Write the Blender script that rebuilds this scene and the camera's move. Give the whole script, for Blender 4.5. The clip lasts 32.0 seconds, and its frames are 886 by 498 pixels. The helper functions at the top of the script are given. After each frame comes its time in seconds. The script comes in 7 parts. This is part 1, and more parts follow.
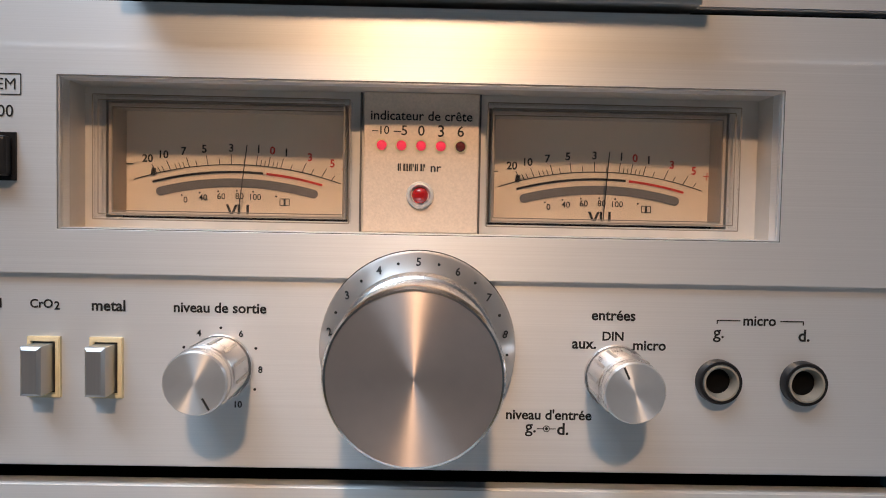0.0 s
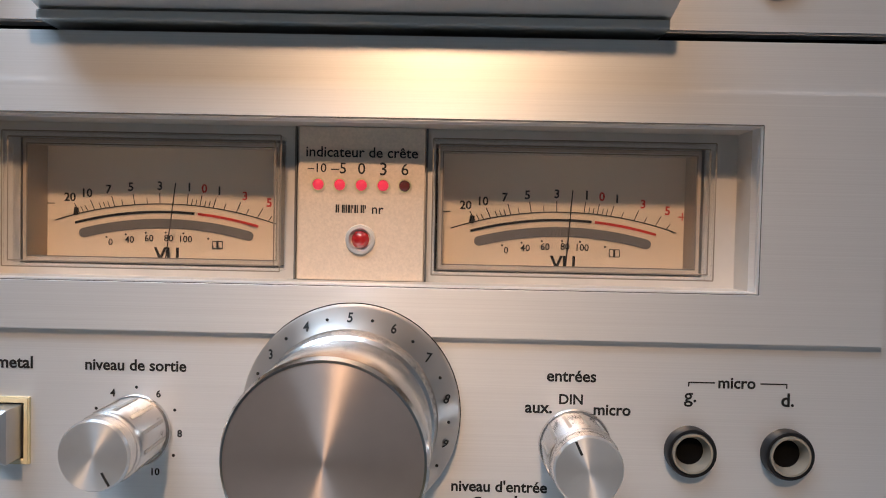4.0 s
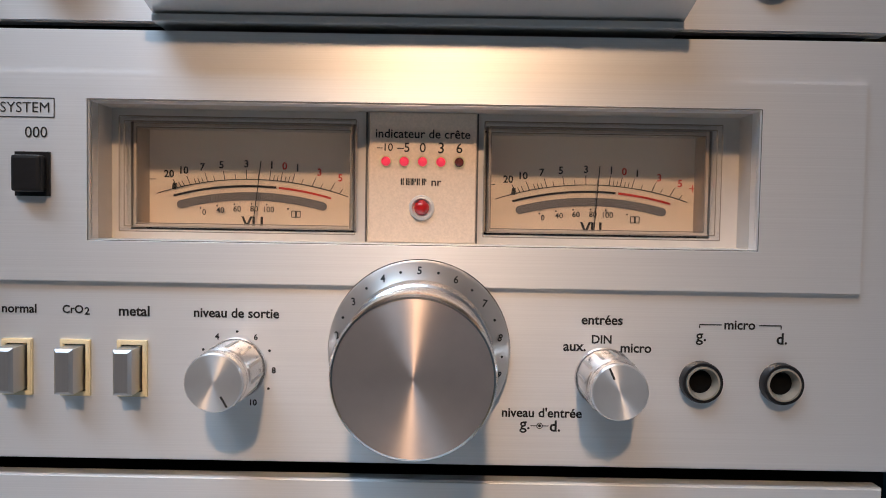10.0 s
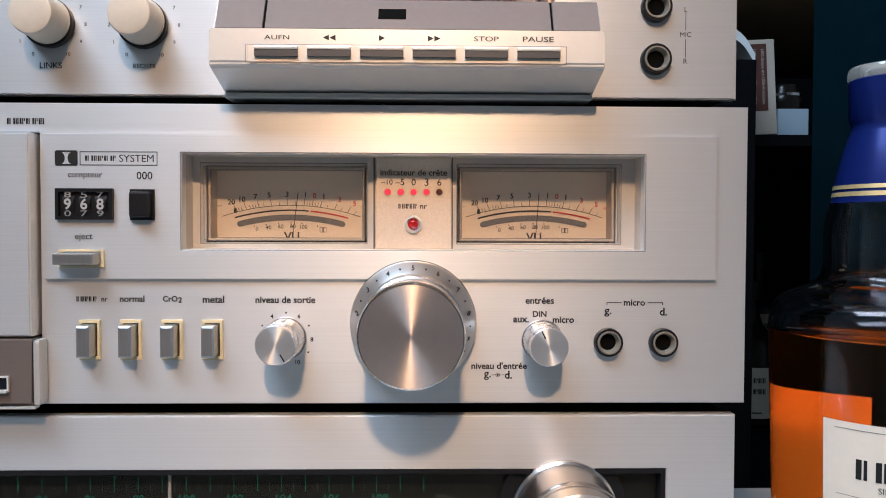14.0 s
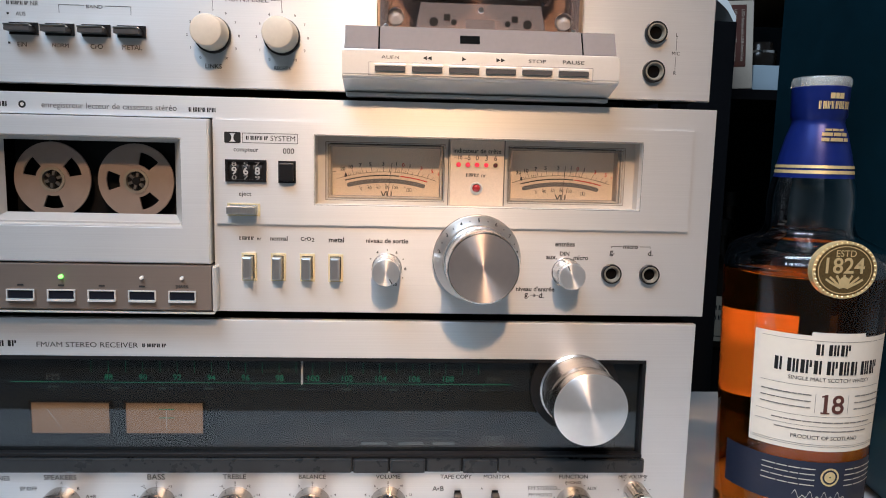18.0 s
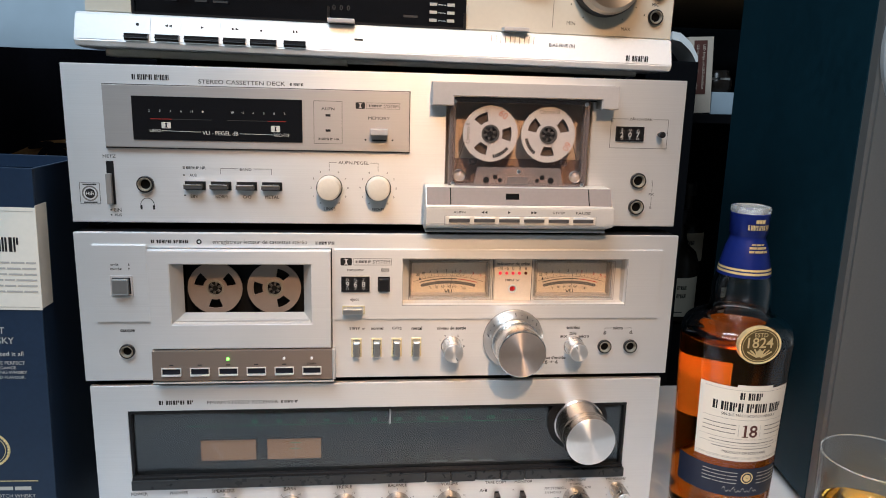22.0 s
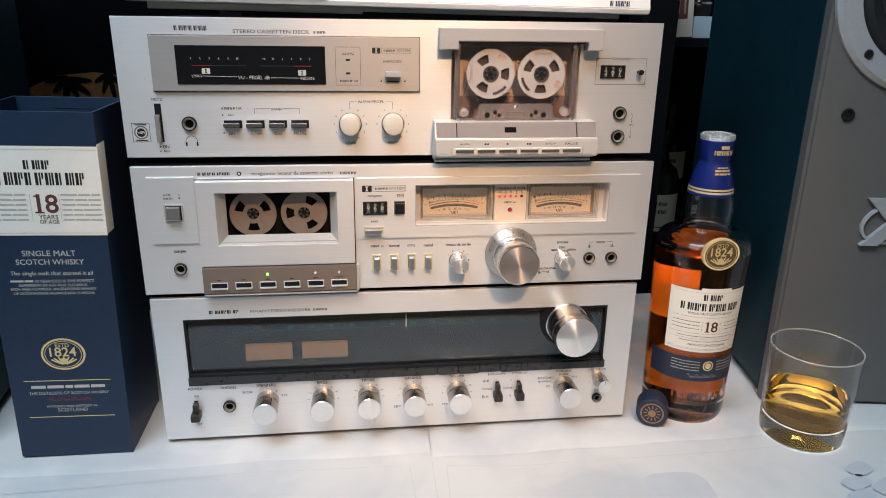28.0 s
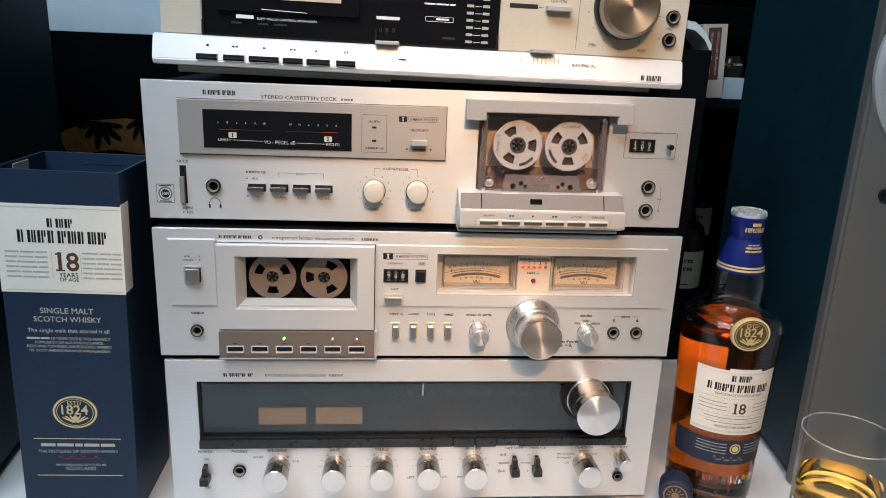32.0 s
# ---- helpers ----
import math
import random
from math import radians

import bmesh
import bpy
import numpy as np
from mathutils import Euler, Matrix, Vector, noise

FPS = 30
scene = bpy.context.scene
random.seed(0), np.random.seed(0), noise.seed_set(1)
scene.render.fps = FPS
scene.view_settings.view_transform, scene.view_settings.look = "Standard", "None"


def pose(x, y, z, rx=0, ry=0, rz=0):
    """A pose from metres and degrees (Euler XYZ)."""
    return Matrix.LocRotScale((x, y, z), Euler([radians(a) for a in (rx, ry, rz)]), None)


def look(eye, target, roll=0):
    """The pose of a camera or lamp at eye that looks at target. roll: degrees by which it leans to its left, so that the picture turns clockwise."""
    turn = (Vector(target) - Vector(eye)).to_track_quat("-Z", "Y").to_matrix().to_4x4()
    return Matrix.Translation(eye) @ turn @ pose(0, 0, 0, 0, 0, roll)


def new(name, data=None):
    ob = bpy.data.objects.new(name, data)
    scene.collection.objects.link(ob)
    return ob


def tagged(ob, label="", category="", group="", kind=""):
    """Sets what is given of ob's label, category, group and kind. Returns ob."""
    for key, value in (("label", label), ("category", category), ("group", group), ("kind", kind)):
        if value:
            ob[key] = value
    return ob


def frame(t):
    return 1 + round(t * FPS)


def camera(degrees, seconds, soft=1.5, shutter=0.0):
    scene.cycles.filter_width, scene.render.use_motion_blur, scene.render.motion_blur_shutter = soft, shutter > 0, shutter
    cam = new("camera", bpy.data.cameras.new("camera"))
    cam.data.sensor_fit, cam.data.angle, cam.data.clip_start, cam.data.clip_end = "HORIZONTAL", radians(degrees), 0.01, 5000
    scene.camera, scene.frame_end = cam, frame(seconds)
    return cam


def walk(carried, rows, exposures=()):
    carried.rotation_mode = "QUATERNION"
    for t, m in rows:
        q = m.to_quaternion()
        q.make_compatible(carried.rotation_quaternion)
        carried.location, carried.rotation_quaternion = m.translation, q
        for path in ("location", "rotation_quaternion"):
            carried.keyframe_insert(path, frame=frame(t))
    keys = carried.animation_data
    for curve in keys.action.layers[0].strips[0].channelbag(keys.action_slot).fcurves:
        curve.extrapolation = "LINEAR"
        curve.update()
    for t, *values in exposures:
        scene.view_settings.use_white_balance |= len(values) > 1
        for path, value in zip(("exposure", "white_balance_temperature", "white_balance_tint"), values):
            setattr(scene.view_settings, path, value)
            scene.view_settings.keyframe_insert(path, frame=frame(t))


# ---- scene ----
cam = camera(64.15, 32.0, soft=1.0)
# seconds, eye x y z, turn about x y z
PATH = [
    (0.0, 0.0963, -0.1653, 0.2050, 87.76, -1.12, -0.82),
    (0.5, 0.1272, -0.1452, 0.2207, 87.96, -2.25, -1.83),
    (1.0, 0.1294, -0.1381, 0.2165, 88.34, -0.69, -1.06),
    (1.5, 0.1249, -0.1465, 0.2161, 89.70, -0.41, -0.79),
    (2.0, 0.1248, -0.1443, 0.2165, 88.28, -0.52, -1.01),
    (2.5, 0.1272, -0.1429, 0.2152, 88.34, -0.57, -0.63),
    (3.0, 0.1256, -0.1439, 0.2154, 88.70, -0.90, -0.59),
    (3.5, 0.1197, -0.1460, 0.2148, 88.42, -0.99, -0.09),
    (4.0, 0.1134, -0.1485, 0.2140, 88.39, -1.20, 0.71),
    (4.5, 0.1056, -0.1565, 0.2172, 87.66, -1.40, 0.40),
    (6.5, 0.0995, -0.1702, 0.2128, 88.31, -1.46, -0.19),
    (7.0, 0.0992, -0.1705, 0.2142, 87.84, -1.47, -0.26),
    (7.5, 0.1010, -0.1718, 0.2140, 87.69, -1.44, -0.30),
    (8.0, 0.1004, -0.1701, 0.2111, 87.93, -1.32, 0.01),
    (8.5, 0.0994, -0.1748, 0.2068, 88.22, -1.17, -0.15),
    (9.0, 0.0985, -0.1767, 0.2047, 88.41, -0.93, -0.12),
    (9.5, 0.0990, -0.1774, 0.2065, 87.67, -0.88, 0.09),
    (10.0, 0.0994, -0.1777, 0.2075, 87.86, -0.96, 0.21),
    (10.5, 0.0962, -0.1770, 0.2046, 88.00, -0.98, 0.27),
    (11.0, 0.0980, -0.1821, 0.2114, 86.58, -1.17, 0.45),
    (11.5, 0.0988, -0.1971, 0.2115, 86.84, -1.27, -0.16),
    (12.0, 0.1050, -0.2130, 0.2123, 87.13, -1.09, 0.28),
    (12.5, 0.1002, -0.2301, 0.2076, 87.79, -0.74, -0.31),
    (13.0, 0.0982, -0.2457, 0.2115, 87.96, -0.46, -0.70),
    (13.5, 0.0989, -0.2535, 0.2090, 88.52, -0.18, -1.13),
    (15.5, 0.0989, -0.2765, 0.2130, 86.65, -0.21, -0.97),
    (16.0, 0.0939, -0.3023, 0.2167, 84.50, -0.49, -0.26),
    (16.5, 0.0746, -0.3265, 0.2215, 83.34, -1.31, -1.79),
    (17.0, 0.0696, -0.3521, 0.2239, 82.67, -1.18, -2.80),
    (17.5, 0.0661, -0.3590, 0.2218, 82.51, -1.36, -3.00),
    (18.0, 0.0569, -0.3615, 0.2272, 82.58, -1.32, -2.82),
    (18.5, 0.0576, -0.3615, 0.2488, 83.26, -2.20, -2.93),
    (19.0, 0.0568, -0.3576, 0.2761, 84.32, -2.69, -2.90),
    (19.5, 0.0532, -0.3564, 0.2926, 84.54, -3.29, -2.63),
    (20.0, 0.0421, -0.3698, 0.3041, 84.66, -2.81, -2.82),
    (20.5, 0.0186, -0.4023, 0.3342, 83.17, -3.57, -3.22),
    (21.0, 0.0001, -0.4457, 0.3490, 80.43, -3.95, -3.86),
    (21.5, -0.0088, -0.4801, 0.3548, 77.88, -1.67, -4.53),
    (22.0, -0.0135, -0.4956, 0.3521, 77.72, -1.50, -5.71),
    (22.5, -0.0122, -0.5094, 0.3553, 74.01, -1.69, -3.99),
    (23.0, -0.0195, -0.5234, 0.3604, 72.49, -2.59, -4.87),
    (23.5, -0.0249, -0.5338, 0.3618, 73.06, -2.37, -5.73),
    (24.0, -0.0253, -0.5388, 0.3640, 73.34, -2.13, -5.46),
    (24.5, -0.0262, -0.5415, 0.3645, 72.95, -2.88, -5.39),
    (25.0, -0.0262, -0.5426, 0.3649, 72.69, -2.88, -5.58),
    (25.5, -0.0275, -0.5432, 0.3654, 72.45, -2.87, -5.57),
    (27.5, -0.0422, -0.5941, 0.4023, 69.58, -1.27, -6.28),
    (28.0, -0.0392, -0.5706, 0.3760, 71.18, -0.86, -7.00),
    (28.5, -0.0363, -0.5599, 0.3684, 70.61, -0.79, -6.03),
    (29.0, -0.0361, -0.5562, 0.3669, 70.46, -0.92, -5.38),
    (29.5, -0.0392, -0.5556, 0.3745, 71.10, -1.39, -5.05),
    (30.0, -0.0383, -0.5560, 0.3802, 72.11, -1.74, -5.11),
    (30.5, -0.0383, -0.5550, 0.3848, 72.65, -1.71, -4.95),
    (31.0, -0.0380, -0.5545, 0.3898, 73.14, -2.09, -5.08),
    (31.5, -0.0379, -0.5525, 0.3927, 73.72, -2.24, -4.94),
    (32.0, -0.0378, -0.5522, 0.3981, 74.15, -2.29, -4.73),
]
EXPOSURES = [(0.0, -0.63, 5900, 10), (9.0, -0.63, 5730, 10), (13.0, -0.42, 5680, 10), (17.0, -0.24, 5820, 10), (20.0, -0.24, 6100, 10), (25.0, -0.22, 6350, 10), (32.0, -0.22, 6330, 10)]
walk(cam, [(t, pose(x, y, z, rx, ry, rz)) for t, x, y, z, rx, ry, rz in PATH], EXPOSURES)

# ---- light ----
world = bpy.data.worlds.new("world")
scene.world = world
world.use_nodes = True
world.node_tree.nodes["Background"].inputs[0].default_value = (0.75, 0.85, 1.0, 1)
world.node_tree.nodes["Background"].inputs[1].default_value = 0.25


def area_lamp(name, eye, target, size_x, size_y, watts, colour, spread=180):
    data = bpy.data.lights.new(name, "AREA")
    data.shape, data.size, data.size_y = "RECTANGLE", size_x, size_y
    data.energy, data.color, data.spread = watts, colour, radians(spread)
    lamp = new(name, data)
    lamp.matrix_world = look(eye, target)
    return lamp


# a warm lamp in front of the stack and a wide cool ceiling light
area_lamp("warm_lamp", (0.095, -0.95, 0.99), (0.07, 0, 0.19), 0.07, 0.07, 0.76, (1.0, 0.60, 0.32), 35)
area_lamp("ceiling_light", (-0.44, -0.74, 1.62), (-0.08, 0.0, 0.2), 1.1, 0.50, 43.0, (0.74, 0.88, 1.0))


# ---- materials ----
def material(name, colour, rough=0.5, metal=0.0, spec=0.5, scale=0.0, vary=0.08, bump=0.0, stretch=(1, 1, 1), aniso=0.0, tangent=None,
             emit=0.0, trans=0.0, ior=1.45, coat=0.0, emit_colour=None, spun=False):
    m = bpy.data.materials.new(name)
    m.use_nodes = True
    nt = m.node_tree
    b = nt.nodes["Principled BSDF"]
    c = (*colour, 1)
    b.inputs["Base Color"].default_value = c
    b.inputs["Roughness"].default_value = rough
    b.inputs["Metallic"].default_value = metal
    b.inputs["Specular IOR Level"].default_value = spec
    b.inputs["IOR"].default_value = ior
    b.inputs["Transmission Weight"].default_value = trans
    b.inputs["Coat Weight"].default_value = coat
    if emit:
        b.inputs["Emission Color"].default_value = (*(emit_colour or colour), 1)
        b.inputs["Emission Strength"].default_value = emit
        m.cycles.emission_sampling = "NONE"
    if aniso:
        b.inputs["Anisotropic"].default_value = aniso
        if spun:
            t = nt.nodes.new("ShaderNodeTangent")
            t.direction_type, t.axis = "RADIAL", "Y"
            nt.links.new(t.outputs[0], b.inputs["Tangent"])
            b.inputs["Anisotropic Rotation"].default_value = 0.25
        elif tangent:
            t = nt.nodes.new("ShaderNodeCombineXYZ")
            for i in range(3):
                t.inputs[i].default_value = tangent[i]
            nt.links.new(t.outputs[0], b.inputs["Tangent"])
    if scale:
        co = nt.nodes.new("ShaderNodeTexCoord")
        mp = nt.nodes.new("ShaderNodeMapping")
        mp.inputs["Scale"].default_value = stretch
        nz = nt.nodes.new("ShaderNodeTexNoise")
        nz.inputs["Scale"].default_value, nz.inputs["Detail"].default_value = scale, 5
        big = nt.nodes.new("ShaderNodeTexNoise")
        big.inputs["Scale"].default_value, big.inputs["Detail"].default_value = 14, 3
        nt.links.new(co.outputs["Object"], mp.inputs[0])
        nt.links.new(mp.outputs[0], nz.inputs["Vector"])
        nt.links.new(co.outputs["Object"], big.inputs["Vector"])
        add = nt.nodes.new("ShaderNodeMath")
        add.operation = "MULTIPLY_ADD"
        add.inputs[1].default_value, add.inputs[2].default_value = 0.6, 0.0
        nt.links.new(nz.outputs[0], add.inputs[0])
        add2 = nt.nodes.new("ShaderNodeMath")
        add2.operation = "MULTIPLY_ADD"
        add2.inputs[1].default_value = 0.4
        nt.links.new(big.outputs[0], add2.inputs[0])
        nt.links.new(add.outputs[0], add2.inputs[2])
        ramp = nt.nodes.new("ShaderNodeValToRGB")
        e = ramp.color_ramp.elements
        e[0].position, e[1].position = 0.3, 0.7
        e[0].color = (*[max(0, v * (1 - vary)) for v in colour], 1)
        e[1].color = (*[min(1, v * (1 + vary)) for v in colour], 1)
        nt.links.new(add2.outputs[0], ramp.inputs[0])
        nt.links.new(ramp.outputs[0], b.inputs["Base Color"])
        rr = nt.nodes.new("ShaderNodeMapRange")
        rr.inputs["To Min"].default_value, rr.inputs["To Max"].default_value = rough * 0.85, min(1, rough * 1.15)
        nt.links.new(add2.outputs[0], rr.inputs[0])
        nt.links.new(rr.outputs[0], b.inputs["Roughness"])
        if bump:
            bp = nt.nodes.new("ShaderNodeBump")
            bp.inputs["Strength"].default_value, bp.inputs["Distance"].default_value = bump, 0.0003
            nt.links.new(nz.outputs[0], bp.inputs["Height"])
            nt.links.new(bp.outputs[0], b.inputs["Normal"])
    return m


def clear_sheet(name, tint, least):
    """A thin clear sheet: what lies behind shows straight through, with a glossy reflection on top."""
    m = bpy.data.materials.new(name)
    m.use_nodes = True
    nt = m.node_tree
    nt.nodes.clear()
    out = nt.nodes.new("ShaderNodeOutputMaterial")
    mix = nt.nodes.new("ShaderNodeMixShader")
    clear = nt.nodes.new("ShaderNodeBsdfTransparent")
    clear.inputs[0].default_value = (*tint, 1)
    gloss = nt.nodes.new("ShaderNodeBsdfGlossy")
    gloss.inputs["Roughness"].default_value = 0.03
    face = nt.nodes.new("ShaderNodeLayerWeight")
    face.inputs[0].default_value = 0.5
    power = nt.nodes.new("ShaderNodeMath")
    power.operation = "POWER"
    power.inputs[1].default_value = 4.0
    amount = nt.nodes.new("ShaderNodeMath")
    amount.operation = "MULTIPLY_ADD"
    amount.inputs[1].default_value, amount.inputs[2].default_value = 0.8, least
    nt.links.new(face.outputs["Facing"], power.inputs[0])
    nt.links.new(power.outputs[0], amount.inputs[0])
    nt.links.new(amount.outputs[0], mix.inputs[0])
    nt.links.new(clear.outputs[0], mix.inputs[1])
    nt.links.new(gloss.outputs[0], mix.inputs[2])
    nt.links.new(mix.outputs[0], out.inputs[0])
    return m


def brushed(name, colour, rough=0.38, aniso=0.6, bump=0.06, metal=0.72):
    return material(name, colour, rough, metal, scale=150, vary=0.06, stretch=(0.03, 1, 26), bump=bump, aniso=aniso, tangent=(0, 0, 1))


ALU = brushed("brushed_aluminium", (0.80, 0.80, 0.80))
ALU_BEIGE = brushed("champagne_aluminium", (0.40, 0.378, 0.362), 0.42)
ALU_BROWN = brushed("bronze_aluminium", (0.222, 0.177, 0.147), 0.45)
ALU_WARM = material("cream_paint", (0.53, 0.48, 0.39), 0.45, scale=300, vary=0.03)
CASTING = material("grey_plastic_metal", (0.43, 0.415, 0.41), 0.45, 0.3, scale=500, vary=0.04, bump=0.05)
SILVER = material("silver_paint", (0.55, 0.545, 0.53), 0.40, 0.45, scale=700, vary=0.03, bump=0.04)
SILVER_KEY = material("bright_silver_key", (0.74, 0.73, 0.71), 0.35, 0.4)
SPUN = material("spun_aluminium", (0.86, 0.73, 0.66), 0.29, 0.93, aniso=0.93, spun=True, scale=240, vary=0.04)
SPUN_LIGHT = material("light_spun_aluminium", (0.90, 0.89, 0.88), 0.30, 0.85, aniso=0.9, spun=True, scale=240, vary=0.04)
CHROME = material("polished_aluminium", (0.83, 0.82, 0.80), 0.16, 1.0, scale=90, vary=0.05)
CHROME_SIDE = material("turned_aluminium", (0.74, 0.72, 0.70), 0.26, 1.0, scale=300, stretch=(1, 6, 1), vary=0.06)
# receiver knob sides: their dark reflections are put into a darker metal colour
TURNED_DARK = material("darkened_turned_aluminium", (0.50, 0.47, 0.44), 0.24, 1.0, scale=300, stretch=(1, 6, 1), vary=0.06)
SLOT_SIDE = material("slot_shade_metal", (0.50, 0.48, 0.45), 0.3, 0.9, scale=300, vary=0.1)
NICKEL = material("worn_nickel", (0.33, 0.30, 0.245), 0.36, 0.45, scale=300, vary=0.1)
HOLE = material("dark_recess", (0.003, 0.003, 0.003), 0.9, spec=0.1)
KEY_FACE = material("glossy_dark_key_face", (0.010, 0.012, 0.020), 0.2, spec=0.5)
BLACK = material("black_plastic", (0.010, 0.010, 0.011), 0.38, spec=0.28, scale=400, vary=0.2)
CASE = material("black_steel_case", (0.005, 0.005, 0.006), 0.7, spec=0.06, scale=300, vary=0.2, bump=0.1)
INK = material("black_ink", (0.006, 0.006, 0.006), 0.6)
INK_GREY = material("grey_ink", (0.018, 0.018, 0.018), 0.6)
INK_PALE = material("pale_grey_ink", (0.42, 0.40, 0.37), 0.7)
INK_CREAM = material("cream_ink", (0.50, 0.48, 0.43), 0.6)
INK_RED = material("red_ink", (0.55, 0.03, 0.02), 0.6)
INK_RED_DIM = material("dim_red_ink", (0.22, 0.015, 0.012), 0.5)
INK_WHITE = material("white_ink", (0.78, 0.78, 0.76), 0.6)
LEVER_GREY = material("dark_edge_line", (0.10, 0.095, 0.09), 0.5)
INK_MID = material("mid_grey_ink", (0.17, 0.16, 0.15), 0.6)
LINING_METAL = material("satin_window_metal", (0.60, 0.56, 0.51), 0.45, 0.4, scale=200, vary=0.06)
LINING = material("grey_window_lining", (0.48, 0.47, 0.45), 0.4, 0.3, scale=300, vary=0.04)
INK_DIGIT = material("grey_white_digits", (0.34, 0.34, 0.33), 0.6)
INK_DIGIT_DIM = material("shaded_digits", (0.20, 0.20, 0.195), 0.6)
BRONZE_INK = material("bronze_print", (0.30, 0.19, 0.10), 0.5, 0.3)
NAVY_LABEL = material("dark_navy_label", (0.016, 0.021, 0.042), 0.5, scale=300, vary=0.1)
INK_GOLD = material("gold_foil", (0.86, 0.67, 0.34), 0.40, 0.55, scale=500, vary=0.1)
INK_GREEN = material("lit_green_scale", (0.03, 0.20, 0.12), 0.5, emit=0.20, emit_colour=(0.08, 0.70, 0.38))
IVORY = material("ivory_plastic", (0.60, 0.53, 0.34), 0.4, scale=500, vary=0.05)
CREAM = material("cream_plastic", (0.56, 0.51, 0.43), 0.42, scale=400, vary=0.05)
# the dial paper is given a faint warm emission to look lit
DIAL = material("glowing_dial_paper", (0.70, 0.595, 0.475), 0.7, scale=250, vary=0.03, emit=0.03, emit_colour=(1.0, 0.62, 0.34))
DIAL_LIT = material("lit_orange_dial", (0.26, 0.17, 0.10), 0.7, emit=0.17, emit_colour=(1.0, 0.52, 0.24), scale=60, vary=0.1)
MIRROR_BAND = material("dial_mirror_band", (0.36, 0.34, 0.33), 0.22, 0.6)
SPECKLE = material("speckled_silver_paint", (0.68, 0.565, 0.45), 0.48, 0.25, scale=1800, vary=0.12, bump=0.2)
LED_ON = material("lit_red_led", (0.6, 0.02, 0.03), 0.3, emit=0.6, emit_colour=(1.0, 0.07, 0.13))
LED_DIM = material("red_lens", (0.30, 0.008, 0.008), 0.12, emit=0.07, emit_colour=(1, 0.02, 0.02), coat=1.0)
LED_OFF = material("dark_led", (0.12, 0.02, 0.015), 0.2, coat=0.5)
LED_GREEN = material("lit_green_led", (0.2, 0.9, 0.1), 0.3, emit=4.0, emit_colour=(0.2, 1.0, 0.1))
LED_CLEAR = material("clear_led", (0.75, 0.73, 0.70), 0.2)
PANE = clear_sheet("clear_acrylic", (0.97, 0.97, 0.97), 0.06)
SMOKED = clear_sheet("smoked_acrylic", (0.73, 0.735, 0.745), 0.075)
# the rims' bright highlights are put into the colour as a whitish part
LIP_GLASS = material("whitened_lip_glass", (0.80, 0.83, 0.81), 0.03, trans=0.82, ior=1.5)
GLASS_WALL = clear_sheet("thin_clear_glass", (0.985, 0.985, 0.985), 0.034)
DIAL_DARK = material("dark_dial_plate", (0.020, 0.024, 0.027), 0.4, spec=0.3, scale=300, vary=0.03)
GLASS = material("clear_glass", (1, 1, 1), 0.0, trans=1.0, ior=1.45)
WHISKY = material("amber_whisky", (0.66, 0.15, 0.013), 0.0, trans=1.0, ior=1.36)
WHISKY_FLOOR = material("whisky_on_glass", (0.92, 0.62, 0.20), 0.0, trans=1.0, ior=1.07)
WHISKY_PALE = material("golden_whisky", (0.93, 0.49, 0.065), 0.0, trans=1.0, ior=1.33)
NAVY = material("navy_card", (0.012, 0.026, 0.054), 0.42, scale=300, vary=0.12, bump=0.06)
NAVY_IN = material("navy_card_inside", (0.013, 0.020, 0.042), 0.6, scale=300, vary=0.12)
BLUE = material("royal_blue_foil", (0.010, 0.022, 0.16), 0.3, 0.3, scale=300, vary=0.1)
PAPER = material("cream_label_paper", (0.74, 0.69, 0.60), 0.65, scale=300, vary=0.03, bump=0.08)
MAGENTA = material("magenta_card", (0.45, 0.03, 0.10), 0.5)
TEAL = material("dark_teal_cabinet", (0.004, 0.022, 0.032), 0.5, spec=0.25, scale=90, vary=0.2, bump=0.03)
BAFFLE = material("grey_baffle_paint", (0.108, 0.102, 0.095), 0.48, scale=500, vary=0.07, bump=0.08)
RING = material("silver_grey_ring", (0.40, 0.40, 0.40), 0.4, 0.3, scale=300, vary=0.06)
RUBBER = material("black_rubber", (0.012, 0.012, 0.013), 0.6, scale=200, vary=0.2)
DARK_WALL = material("dark_wall_paint", (0.003, 0.004, 0.005), 0.8, spec=0.02, scale=20, vary=0.3)
CLOTH_DARK = material("black_fabric", (0.003, 0.003, 0.004), 0.95, spec=0.0, scale=400, vary=0.3)
TAN = material("tan_fabric", (0.11, 0.055, 0.022), 0.95, spec=0.0, scale=300, vary=0.2)
PALE = material("pale_blue_wall", (0.36, 0.44, 0.50), 0.7, scale=30, vary=0.06)
WALL = material("grey_bounce_wall", (0.46, 0.465, 0.47), 0.8, scale=25, vary=0.05)
WOOD = material("light_wood", (0.42, 0.30, 0.18), 0.5, scale=60, stretch=(1, 12, 1), vary=0.2)
TAPE_WHITE = material("white_reel_plastic", (0.52, 0.51, 0.50), 0.4, scale=200, vary=0.04)
TAPE_TAN = material("metal_reel", (0.345, 0.272, 0.228), 0.4, 0.4, scale=200, vary=0.05)
TAPE_BROWN = material("tape_brown", (0.10, 0.075, 0.06), 0.3)
SHELL = clear_sheet("clear_cassette_shell", (0.93, 0.89, 0.87), 0.05)
SHELL_BACK = material("cassette_bay", (0.62, 0.50, 0.40), 0.5, 0.3, scale=120, vary=0.1)


